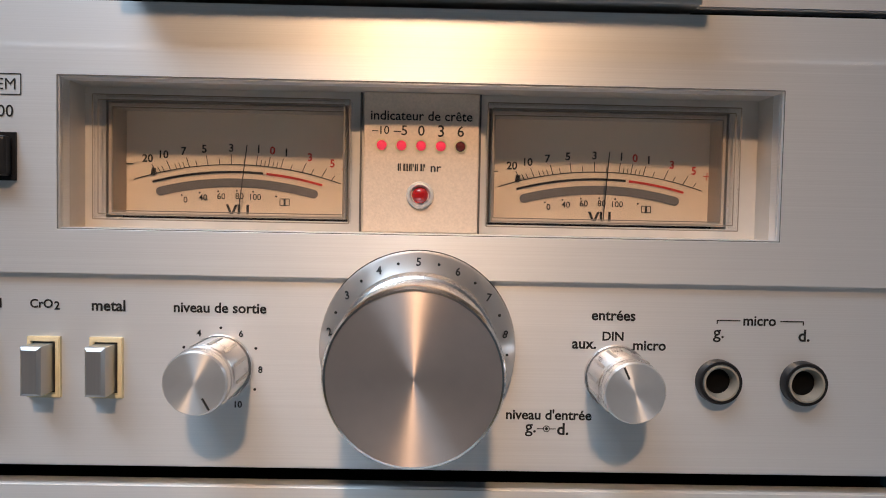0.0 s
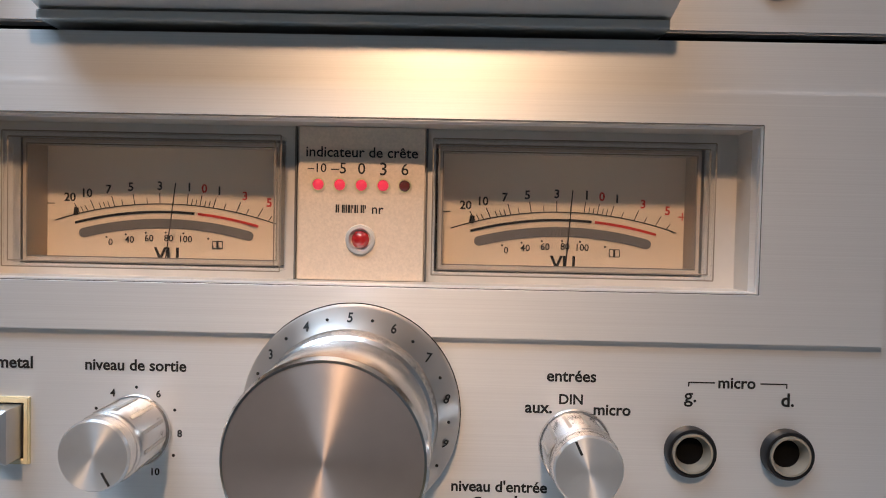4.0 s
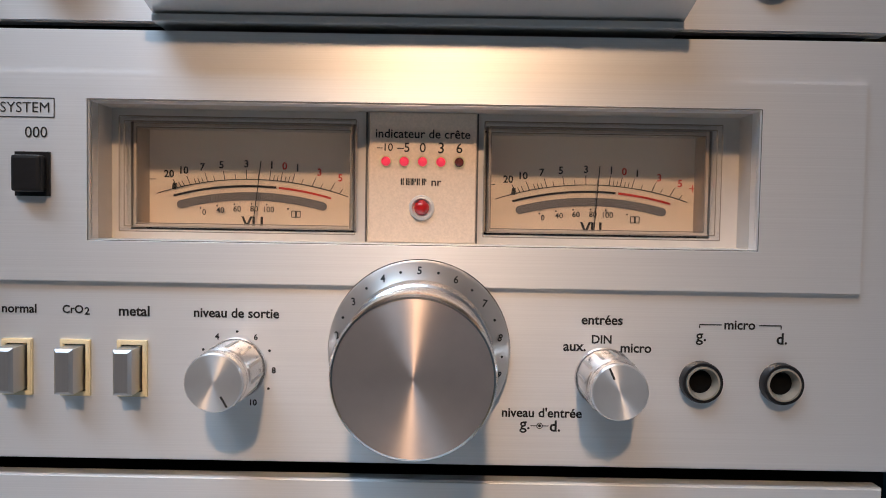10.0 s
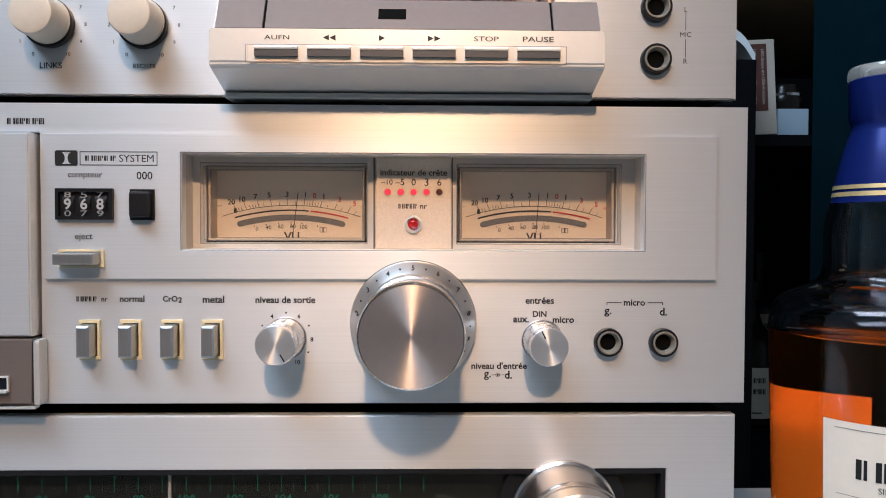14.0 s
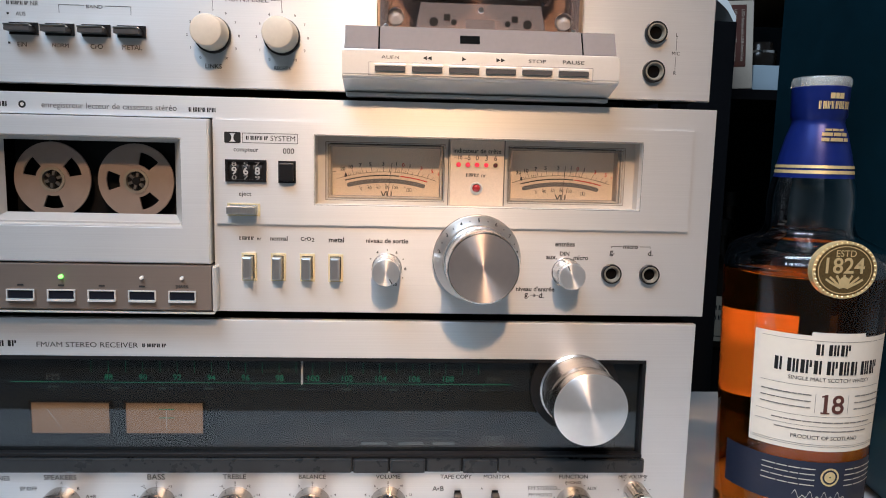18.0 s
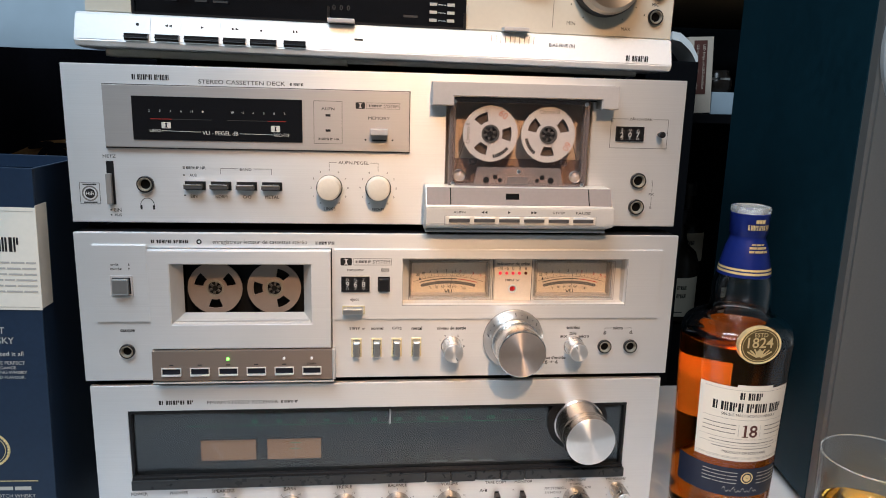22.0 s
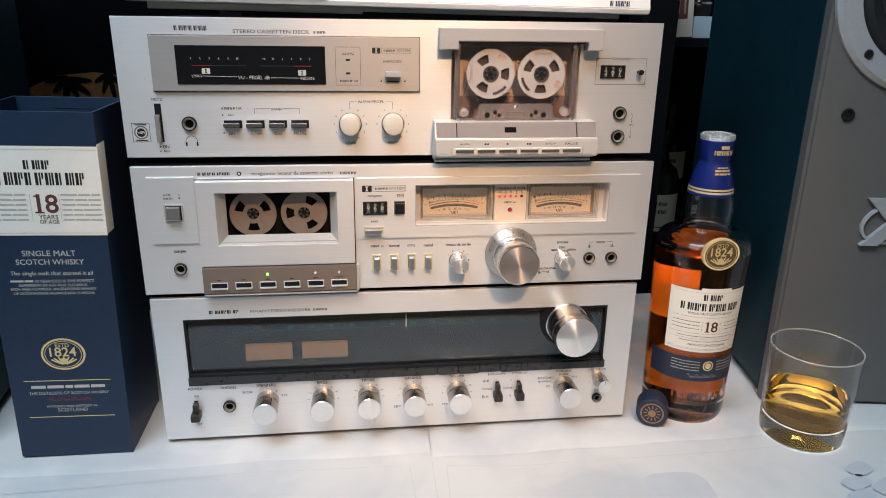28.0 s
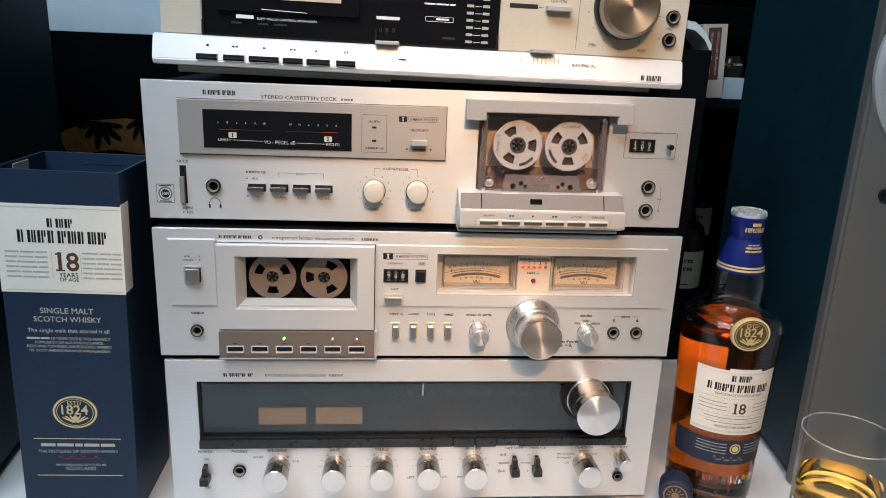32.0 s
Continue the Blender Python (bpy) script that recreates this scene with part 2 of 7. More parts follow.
def table_cloth():
    m = material("white_marbled_cloth", (0.66, 0.67, 0.68), 0.5)
    nt = m.node_tree
    b = nt.nodes["Principled BSDF"]
    co = nt.nodes.new("ShaderNodeTexCoord")
    n1 = nt.nodes.new("ShaderNodeTexNoise")
    n1.inputs["Scale"].default_value, n1.inputs["Detail"].default_value, n1.inputs["Distortion"].default_value = 7, 6, 0.9
    r1 = nt.nodes.new("ShaderNodeValToRGB")
    e = r1.color_ramp.elements
    e[0].position, e[0].color = 0.36, (0.44, 0.46, 0.48, 1)
    e[1].position, e[1].color = 0.56, (0.56, 0.56, 0.55, 1)
    nt.links.new(co.outputs["Object"], n1.inputs["Vector"])
    nt.links.new(n1.outputs[0], r1.inputs[0])
    nt.links.new(r1.outputs[0], b.inputs["Base Color"])
    n2 = nt.nodes.new("ShaderNodeTexNoise")
    n2.inputs["Scale"].default_value = 40
    bp = nt.nodes.new("ShaderNodeBump")
    bp.inputs["Strength"].default_value, bp.inputs["Distance"].default_value = 0.25, 0.002
    nt.links.new(co.outputs["Object"], n2.inputs["Vector"])
    nt.links.new(n2.outputs[0], bp.inputs["Height"])
    nt.links.new(bp.outputs[0], b.inputs["Normal"])
    return m


CLOTH = table_cloth()
CLOTH_PRINT = material("pale_grey_cloth_print", (0.45, 0.47, 0.50), 0.55, scale=40, vary=0.06)
FOLD = material("fold_shadow_grey", (0.47, 0.47, 0.46), 0.7)


# ---- mesh helpers ----
def part(name, bm, mat, parent=None, label="", smooth=False):
    me = bpy.data.meshes.new(name)
    bmesh.ops.recalc_face_normals(bm, faces=bm.faces)
    if smooth:
        for f in bm.faces:
            f.smooth = True
        for e in bm.edges:
            if len(e.link_faces) == 2 and e.calc_face_angle(0) > 0.6:
                e.smooth = False
    bm.to_mesh(me)
    bm.free()
    me.materials.append(mat)
    ob = new(name, me)
    if parent is not None:
        ob.parent = parent
        top = parent
        while top.parent is not None:
            top = top.parent
        ob.matrix_parent_inverse = (top.matrix_basis.inverted() if parent.parent is None else Matrix.Identity(4))
    if label:
        tagged(ob, label)
    return ob


def thing(name, at, label, category, group="", kind=""):
    ob = new(name)
    ob.empty_display_size = 0.02
    ob.matrix_basis = Matrix.Translation(at)
    return tagged(ob, label, category, group, kind)


def box(x0, x1, y0, y1, z0, z1, bevel=0.0, bm=None, segs=2):
    own = bm is None
    bm = bm or bmesh.new()
    vs = [bm.verts.new((x, y, z)) for x in (x0, x1) for y in (y0, y1) for z in (z0, z1)]
    for f in ((0, 1, 3, 2), (4, 6, 7, 5), (0, 4, 5, 1), (2, 3, 7, 6), (0, 2, 6, 4), (1, 5, 7, 3)):
        bm.faces.new([vs[i] for i in f])
    if bevel and own:
        bmesh.ops.recalc_face_normals(bm, faces=bm.faces)
        bmesh.ops.bevel(bm, geom=list(bm.edges), offset=bevel, segments=segs, affect="EDGES", profile=0.6)
    return bm


def plate(x0, x1, z0, z1, y0, y1, holes=(), bevel=0.0):
    """A slab in the plane of x and z, from y0 (front) to y1, with rectangular holes (x0, x1, z0, z1)."""
    bm = bmesh.new()
    xs = sorted({x0, x1, *[h[0] for h in holes], *[h[1] for h in holes]})
    zs = sorted({z0, z1, *[h[2] for h in holes], *[h[3] for h in holes]})
    xs = [v for v in xs if x0 <= v <= x1]
    zs = [v for v in zs if z0 <= v <= z1]
    solid = {}
    for i in range(len(xs) - 1):
        for j in range(len(zs) - 1):
            cx, cz = (xs[i] + xs[i + 1]) / 2, (zs[j] + zs[j + 1]) / 2
            solid[i, j] = not any(h[0] < cx < h[1] and h[2] < cz < h[3] for h in holes)
    vert = {}

    def v(i, j, k):
        if (i, j, k) not in vert:
            vert[i, j, k] = bm.verts.new((xs[i], (y0, y1)[k], zs[j]))
        return vert[i, j, k]

    for (i, j), s in solid.items():
        if not s:
            continue
        bm.faces.new((v(i, j, 0), v(i + 1, j, 0), v(i + 1, j + 1, 0), v(i, j + 1, 0)))
        bm.faces.new((v(i, j, 1), v(i, j + 1, 1), v(i + 1, j + 1, 1), v(i + 1, j, 1)))
        for di, dj, a, b in ((-1, 0, (i, j), (i, j + 1)), (1, 0, (i + 1, j), (i + 1, j + 1)), (0, -1, (i, j), (i + 1, j)), (0, 1, (i, j + 1), (i + 1, j + 1))):
            if not solid.get((i + di, j + dj), False):
                bm.faces.new((v(*a, 0), v(*b, 0), v(*b, 1), v(*a, 1)))
    if bevel:
        bmesh.ops.recalc_face_normals(bm, faces=bm.faces)
        es = [e for e in bm.edges if len(e.link_faces) == 2 and e.calc_face_angle(0) > 1 and all(abs(w.co.y - y0) < 1e-6 for w in e.verts)]
        bmesh.ops.bevel(bm, geom=es, offset=bevel, segments=2, affect="EDGES")
    return bm


def lathe(profile, centre, axis="y", segs=48, knurl=0.0, knurl_range=None, arc=None, cap=False):
    """Turn rows of (radius, position along the axis) about an axis through centre. A zero radius closes the end. arc: (from, to) in degrees."""
    bm = bmesh.new()
    rings = []
    n = segs + (1 if arc else 0)
    for r, h in profile:
        if r == 0:
            rings.append([bm.verts.new(spot(centre, axis, 0, 0, h))])
            continue
        ring = []
        for i in range(n):
            a = 2 * math.pi * i / segs if not arc else radians(arc[0] + (arc[1] - arc[0]) * i / segs)
            rr = r
            if knurl and knurl_range and knurl_range[0] <= h <= knurl_range[1] and i % 2:
                rr = r - knurl
            ring.append(bm.verts.new(spot(centre, axis, rr * math.sin(a), rr * math.cos(a), h)))
        rings.append(ring)
    for a, b in zip(rings, rings[1:]):
        m = n if not arc else n - 1
        for i in range(m):
            j = (i + 1) % n
            if len(a) == 1 and len(b) == 1:
                continue
            if len(a) == 1:
                bm.faces.new((a[0], b[j], b[i]))
            elif len(b) == 1:
                bm.faces.new((a[i], a[j], b[0]))
            else:
                bm.faces.new((a[i], a[j], b[j], b[i]))
    return bm


def spot(c, axis, u, v, h):
    if axis == "y":
        return (c[0] + u, c[1] + h, c[2] + v)
    if axis == "z":
        return (c[0] + u, c[1] - v, c[2] + h)
    return (c[0] + h, c[1] + u, c[2] + v)


def strip(points, width, y, bm=None):
    """A flat ribbon in the plane of x and z along the points (x, z), lying at y."""
    bm = bm or bmesh.new()
    prev = None
    for k, (x, z) in enumerate(points):
        a = points[max(0, k - 1)]
        b = points[min(len(points) - 1, k + 1)]
        dx, dz = b[0] - a[0], b[1] - a[1]
        n = math.hypot(dx, dz) or 1
        ox, oz = -dz / n * width / 2, dx / n * width / 2
        pair = (bm.verts.new((x + ox, y, z + oz)), bm.verts.new((x - ox, y, z - oz)))
        if prev:
            bm.faces.new((prev[0], prev[1], pair[1], pair[0]))
        prev = pair
    return bm


def frame_line(x0, x1, z0, z1, w, y):
    bm = bmesh.new()
    for pts in (((x0, z0), (x1, z0)), ((x0, z1), (x1, z1)), ((x0, z0), (x0, z1)), ((x1, z0), (x1, z1))):
        strip(pts, w, y, bm)
    return bm


TEXTS = {}


def letters(text, bold):
    """The flat mesh of a text in the built-in font, one unit wide, about the middle of its width and height."""
    key = (text, bold)
    if key not in TEXTS:
        cu = bpy.data.curves.new("letters", "FONT")
        cu.body, cu.size, cu.fill_mode = text, 1.0, "FRONT"
        cu.resolution_u = 3
        cu.offset = bold
        ob = bpy.data.objects.new("letters", cu)
        me = bpy.data.meshes.new_from_object(ob)
        vs = np.array([v.co[:2] for v in me.vertices])
        fs = [tuple(p.vertices) for p in me.polygons]
        lo, hi = vs.min(0), vs.max(0)
        vs = (vs - (lo + hi) / 2) / (hi[0] - lo[0])
        TEXTS[key] = (vs, fs)
        bpy.data.objects.remove(ob)
        bpy.data.meshes.remove(me)
        bpy.data.curves.remove(cu)
    return TEXTS[key]


def text(parent, body, x, z, width, y, mat, bold=0.0, around=None, squash=1.0, turn=0.0, name="printed_text", high=0.0):
    """Printing that faces -y, its middle at (x, z), of that width. around: (cx, cy, r) bends it round an upright cylinder."""
    vs, fs = letters(body, bold * 0.5 if bold >= 0.02 else (0.0 if mat in (INK_WHITE, INK_CREAM) else ((0.024 if "g" not in body else 0.012) if bold >= 0.008 else (0.012 if bold >= 0.006 else (0.006 if "M" not in body and "g" not in body and "W" not in body else 0.0)))))
    if high:
        width = high / (vs[:, 1].max() - vs[:, 1].min())
    bm = bmesh.new()
    ca, sa = math.cos(radians(turn)), math.sin(radians(turn))
    out = []
    for u, v in vs:
        u, v = u * width, v * width * squash
        u, v = u * ca - v * sa, u * sa + v * ca
        out.append(bm.verts.new(place(x + u, y, z + v, around)))
    for f in fs:
        if len(set(f)) == len(f):
            try:
                bm.faces.new([out[i] for i in f])
            except ValueError:
                pass
    return part(name, bm, mat, parent)


def place(x, y, z, around):
    if around:
        cx, cy, r = around[:3]
        a = (x - cx) / r
        return (cx + r * math.sin(a), cy - r * math.cos(a), z)
    return (x, y, z)


def bar(parent, x, z, w, h, y, mat, around=None, name="printed_bar"):
    """A plain printed bar for writing that cannot be read or must not be lettered."""
    bm = bmesh.new()
    n = 8 if around else 1
    prev = None
    for i in range(n + 1):
        u = x - w / 2 + w * i / n
        pair = (bm.verts.new(place(u, y, z - h / 2, around)), bm.verts.new(place(u, y, z + h / 2, around)))
        if prev:
            bm.faces.new((prev[0], pair[0], pair[1], prev[1]))
        prev = pair
    return part(name, bm, mat, parent)


def bars(parent, x, z, w, h, y, mat, words=3, around=None):
    """A line of writing as a few bars of word length."""
    rnd = random.Random(int((x + 3) * 1e5) + int((z + 3) * 1e4))
    cuts = [rnd.uniform(0.6, 1.4) for _ in range(words)]
    total = sum(cuts)
    gap = 0.10 * w / max(1, words)
    at = x - w / 2
    for c in cuts:
        ww = c / total * w
        bar(parent, at + ww / 2, z, ww - gap, h, y, mat, around)
        at += ww


def blocks(parent, x, z, w, h, y, mat, count, around=None):
    """A brand mark drawn as a row of plain upright strokes, a heavy one and a light one in turn."""
    step = w / count
    for i in range(count):
        left = x - w / 2 + step * i
        bm = bmesh.new()
        for a, b, low in ((0.06, 0.36, 0.5), (0.46, 0.64, 0.5), (0.72, 0.90, 0.5 if i % 2 else 0.0))[:3 if i % 3 else 2]:
            bm.faces.new([bm.verts.new(place(left + u * step, y, z + v * h, around)) for u, v in ((a, -low), (b, -low), (b, 0.5), (a, 0.5))])
        part("printed_mark", bm, mat, parent)


def twin_d(parent, x, z, s, y, mat):
    """A small two-part box mark."""
    part("printed_mark", frame_line(x - s, x + s, z - s * 0.65, z + s * 0.65, s * 0.18, y), mat, parent)
    for k in (-1, 1):
        bm = bmesh.new()
        c = [bm.verts.new((x + k * s * 0.92, y, z + s * 0.58)), bm.verts.new((x + k * s * 0.92, y, z - s * 0.58))]
        for i in range(9):
            a = -math.pi / 2 + math.pi * i / 8
            c.append(bm.verts.new((x + k * (s * 0.55 - s * 0.42 * math.cos(a)), y, z + s * 0.58 * math.sin(a))))
        bm.faces.new(c)
        part("printed_mark", bm, mat, parent)


def eighteen(parent, x, z, w, y, mat, around=None):
    """The age on the whisky labels: a one with a flag and a foot, and an eight."""
    h = w * 0.82
    one = x - w * 0.27
    bar(parent, one, z, w * 0.15, h, y, mat, around, "printed_digit")
    bar(parent, one, z - h / 2 + h * 0.04, w * 0.36, h * 0.08, y - 0.00003, mat, around, "printed_digit")
    bar(parent, one - w * 0.11, z + h / 2 - h * 0.10, w * 0.12, h * 0.08, y - 0.00003, mat, around, "printed_digit")
    text(parent, "8", x + w * 0.24, z, 0, y, mat, 0.03, around, name="printed_digit", high=h)


# ---- shared parts of the decks ----
def jack(parent, x, z, y, r=0.0052):
    j = part("jack_socket", lathe([(r, 0.0005), (r, -0.0020), (r * 0.96, -0.0026), (r * 0.84, -0.0026), (r * 0.80, -0.0010)], (x, y, z)), BLACK, parent, "black collared jack socket", True)
    part("sleeve", lathe([(r * 0.83, -0.0020), (r * 0.80, -0.0029), (r * 0.72, -0.0029), (r * 0.58, -0.0012), (r * 0.56, -0.0002)], (x, y, z)), NICKEL, j, "nickel sleeve", True)
    part("hole", lathe([(r * 0.59, -0.0004), (0, -0.0003)], (x, y, z)), HOLE, j, "dark hole")
    return j


def small_knob(parent, x, z, y, r, depth, side=CHROME_SIDE, face=SPUN_LIGHT, ribs=True, mark=None, flare=1.0):
    k = part("knob", lathe([(r * flare, 0), (r * flare, -depth * 0.70), (r * 1.01, -depth * 0.72), (r * 0.985, -depth * 0.74), (r * 0.985, -depth * 0.80), (r * 1.01, -depth * 0.82), (r, -depth * 0.88), (r, -depth + 0.0006)], (x, y, z), segs=60), side, parent, "turned aluminium knob", True)
    # grip slots drawn as raised strips, the slots' shade put into darker metal
    for i in range(12 if ribs else 0):
        rib = part("grip_slot", box(-r * 0.055, r * 0.055, -depth * 0.66, -depth * 0.12, r * flare - 0.0004, r * flare + 0.00022), SLOT_SIDE, k)
        rib.matrix_basis = Matrix.Translation((x, y, z)) @ Matrix.Rotation(radians(30 * i + 8), 4, "Y")
    part("cap", lathe([(r, -depth + 0.0006), (r * 0.95, -depth), (0, -depth)], (x, y, z), segs=48), face, k, "spun cap", True)
    if mark is not None:
        a = radians(mark)
        p0 = (x + r * 0.5 * math.sin(a), z + r * 0.5 * math.cos(a))
        p1 = (x + r * 0.92 * math.sin(a), z + r * 0.92 * math.cos(a))
        part("pointer_line", strip((p0, p1), r * 0.07, y - depth - 0.0001), INK_GREY, k)
    return k


def dots(parent, x, z, r, y, angles, size, mat=INK):
    for a in angles:
        part("scale_dot", lathe([(size, 0), (0, 0)], (x + r * math.sin(radians(a)), y, z + r * math.cos(radians(a))), segs=10), mat, parent)


def reel(parent, x, y, z, r, mat, hub, windows_turn, label):
    """A cassette's open reel with three windows, a hub ring and six teeth."""
    bm = bmesh.new()
    seg = 72
    rings = [r * 0.27, r * 0.44, r * 0.78, r]
    vs = [[bm.verts.new((x + q * math.sin(2 * math.pi * i / seg), y, z + q * math.cos(2 * math.pi * i / seg))) for i in range(seg)] for q in rings]
    back = [[bm.verts.new((v.co.x, y + 0.0012, v.co.z)) for v in ring] for ring in vs]
    hole = set()
    for k in range(3):
        mid = int(windows_turn / 360 * seg + k * seg / 3)
        hole |= {(mid + d) % seg for d in range(-4, 4)}
    for q in range(3):
        for i in range(seg):
            j = (i + 1) % seg
            if q == 1 and i in hole:
                bm.faces.new((vs[1][i], vs[1][j], back[1][j], back[1][i]))
                bm.faces.new((vs[2][i], vs[2][j], back[2][j], back[2][i]))
                if (i - 1) % seg not in hole:
                    bm.faces.new((vs[1][i], vs[2][i], back[2][i], back[1][i]))
                if j not in hole:
                    bm.faces.new((vs[1][j], vs[2][j], back[2][j], back[1][j]))
                continue
            bm.faces.new((vs[q][i], vs[q][j], vs[q + 1][j], vs[q + 1][i]))
    for i in range(seg):
        j = (i + 1) % seg
        bm.faces.new((vs[3][i], vs[3][j], back[3][j], back[3][i]))
    ob = part("reel", bm, mat, parent, label)
    part("hub", lathe([(r * 0.33, -0.0006), (r * 0.33, 0.003), (r * 0.26, 0.003), (r * 0.26, -0.0006), (r * 0.33, -0.0006)], (x, y, z), segs=36), hub, ob, "hub ring", True)
    if hub is not NICKEL:
        part("tape_pack", lathe([(r * 0.86, 0.0034), (r * 0.30, 0.0034)], (x, y, z), segs=40), TAPE_BROWN, ob, "dark wound tape")
    part("hub_hole", lathe([(r * 0.27, 0.0018), (0, 0.0018)], (x, y, z), segs=30), BLACK, ob)
    for k in range(6):
        a = math.pi / 3 * k + 0.2
        t = box(-r * 0.035, r * 0.035, 0, 0.003, r * 0.11, r * 0.225)
        bmesh.ops.transform(t, matrix=Matrix.Translation((x, y, z)) @ Matrix.Rotation(a, 4, "Y"), verts=t.verts)
        part("tooth", t, LEVER_GREY if hub is NICKEL else hub, ob)
    part("spindle", lathe([(r * 0.12, 0.0005), (r * 0.10, -0.0005), (0, -0.0005)], (x, y, z), segs=16), BLACK, ob)
    return ob


def counter(parent, x0, x1, z0, z1, y, digits):
    c = part("tape_counter", plate(x0, x1, z0, z1, y - 0.0012, y + 0.0002, [(x0 + 0.0012, x1 - 0.0012, z0 + 0.0012, z1 - 0.0012)]), BLACK, parent, "black tape counter window")
    part("counter_back", box(x0 + 0.0005, x1 - 0.0005, y - 0.0001, y + 0.0001, z0 + 0.0005, z1 - 0.0005), BLACK, c)
    n = len(digits)
    w = (x1 - x0 - 0.003) / n
    for i, d in enumerate(digits):
        cx = x0 + 0.0015 + w * (i + 0.5)
        r = (z1 - z0) * 0.52
        part("number_drum", lathe([(r, -w * 0.36), (r, w * 0.36)], (cx, y - 0.0006 + r * 0.95, (z0 + z1) / 2), axis="x", segs=24, arc=(-170, -10)), BLACK, c)
        zm = (z0 + z1) / 2 - (z1 - z0) * (0.06 if digits == "207" else 0.0)
        text(c, d, cx, zm, 0, y - 0.0011, INK_DIGIT, 0.01, name="printed_digit", high=(z1 - z0) * 0.36)
        # digits above and below: shade painted with a darker copy of the ink
        for k in (-1, 1):
            o = str((int(d) + k * 9) % 10)
            text(c, o, cx, zm + k * (z1 - z0) * 0.30, w * (0.42 if o != "1" else 0.2), y - 0.0010, INK_DIGIT, 0.0, squash=0.55, name="printed_digit").data.materials[0] = INK_DIGIT_DIM
    return c


# ---- the setting ----
def setting():
    # table with a white cloth, wavy only a little
    bm = bmesh.new()
    nx, ny = 90, 60
    grid = []
    for j in range(ny + 1):
        row = []
        for i in range(nx + 1):
            x, run = -1.0 + 2.0 * i / nx, -0.45 + 0.762 * j / ny
            y = max(run, -0.245) - 0.006 * min(1.0, max(0.0, -0.225 - run) / 0.04) * (1 + 0.5 * math.sin(x * 21))
            near = 1.0 if y < -0.03 or abs(x) > 0.4 else 0.15
            z = 0.0010 * near * noise.noise(Vector((x * 9, y * 9, 0.3))) - 0.0012 + min(0.0, run + 0.245)
            row.append(bm.verts.new((x, y, z)))
        grid.append(row)
    for j in range(ny):
        for i in range(nx):
            bm.faces.new((grid[j][i], grid[j][i + 1], grid[j + 1][i + 1], grid[j + 1][i]))
    cloth = part("tablecloth", bm, CLOTH, None, "", True)
    tagged(cloth, "white marbled tablecloth with faint creases over the table", "tablecloth")
    # faint fold lines in front of the sheets, their shade drawn as flat grey strips
    for line in (((-0.40, -0.058), (-0.274, -0.054), (-0.143, -0.048), (-0.004, -0.052)), ((0.001, -0.052), (0.002, -0.080), (0.004, -0.130)),
                 ((0.033, -0.055), (0.101, -0.062), (0.272, -0.060), (0.40, -0.056)), ((0.033, -0.055), (0.030, -0.105), (0.029, -0.140)), ((0.021, -0.045), (0.020, -0.110), (0.017, -0.190))):
        bm = bmesh.new()
        prev = None
        for n in range(len(line) * 8 - 7):
            k = min(n // 8, len(line) - 2)
            f = n / 8 - k
            x = line[k][0] + (line[k + 1][0] - line[k][0]) * f
            y = line[k][1] + (line[k + 1][1] - line[k][1]) * f
            dx, dy = line[k + 1][0] - line[k][0], line[k + 1][1] - line[k][1]
            q = 0.00022 / math.hypot(dx, dy)
            pair = (bm.verts.new((x - dy * q, y + dx * q, 0.0002)), bm.verts.new((x + dy * q, y - dx * q, 0.0002)))
            if prev:
                bm.faces.new((prev[0], prev[1], pair[1], pair[0]))
            prev = pair
        part("fold_line", bm, FOLD, cloth)
    for cx, cy, rx, ry, lean, hollow in ((0.222, -0.108, 0.028, 0.024, 0, 0.0), (0.392, -0.096, 0.013, 0.008, 25, 0.0), (0.377, -0.113, 0.014, 0.008, 20, 0.0), (0.399, -0.121, 0.014, 0.008, 30, 0.0), (0.371, -0.131, 0.014, 0.008, 15, 0.0),
                                         (-0.195, -0.108, 0.034, 0.022, 4, 0.88), (-0.335, -0.098, 0.020, 0.012, -30, 0.0), (-0.310, -0.120, 0.018, 0.010, -20, 0.0), (0.300, -0.150, 0.030, 0.018, 8, 0.88)):
        bm = bmesh.new()
        rim = []
        for q in ((1.0, hollow) if hollow else (1.0,)):
            row = []
            for i in range(40):
                a = 2 * math.pi * i / 40
                u = rx * q * math.copysign(abs(math.cos(a)) ** 0.6, math.cos(a))
                v = ry * q * math.copysign(abs(math.sin(a)) ** 0.6, math.sin(a))
                ca, sa = math.cos(radians(lean)), math.sin(radians(lean))
                row.append(bm.verts.new((cx + u * ca - v * sa, cy + u * sa + v * ca, 0.00005)))
            rim.append(row)
        if hollow:
            for i in range(40):
                bm.faces.new((rim[0][i], rim[0][(i + 1) % 40], rim[1][(i + 1) % 40], rim[1][i]))
        else:
            bm.faces.new(rim[0])
        part("printed_patch", bm, CLOTH_PRINT, cloth)
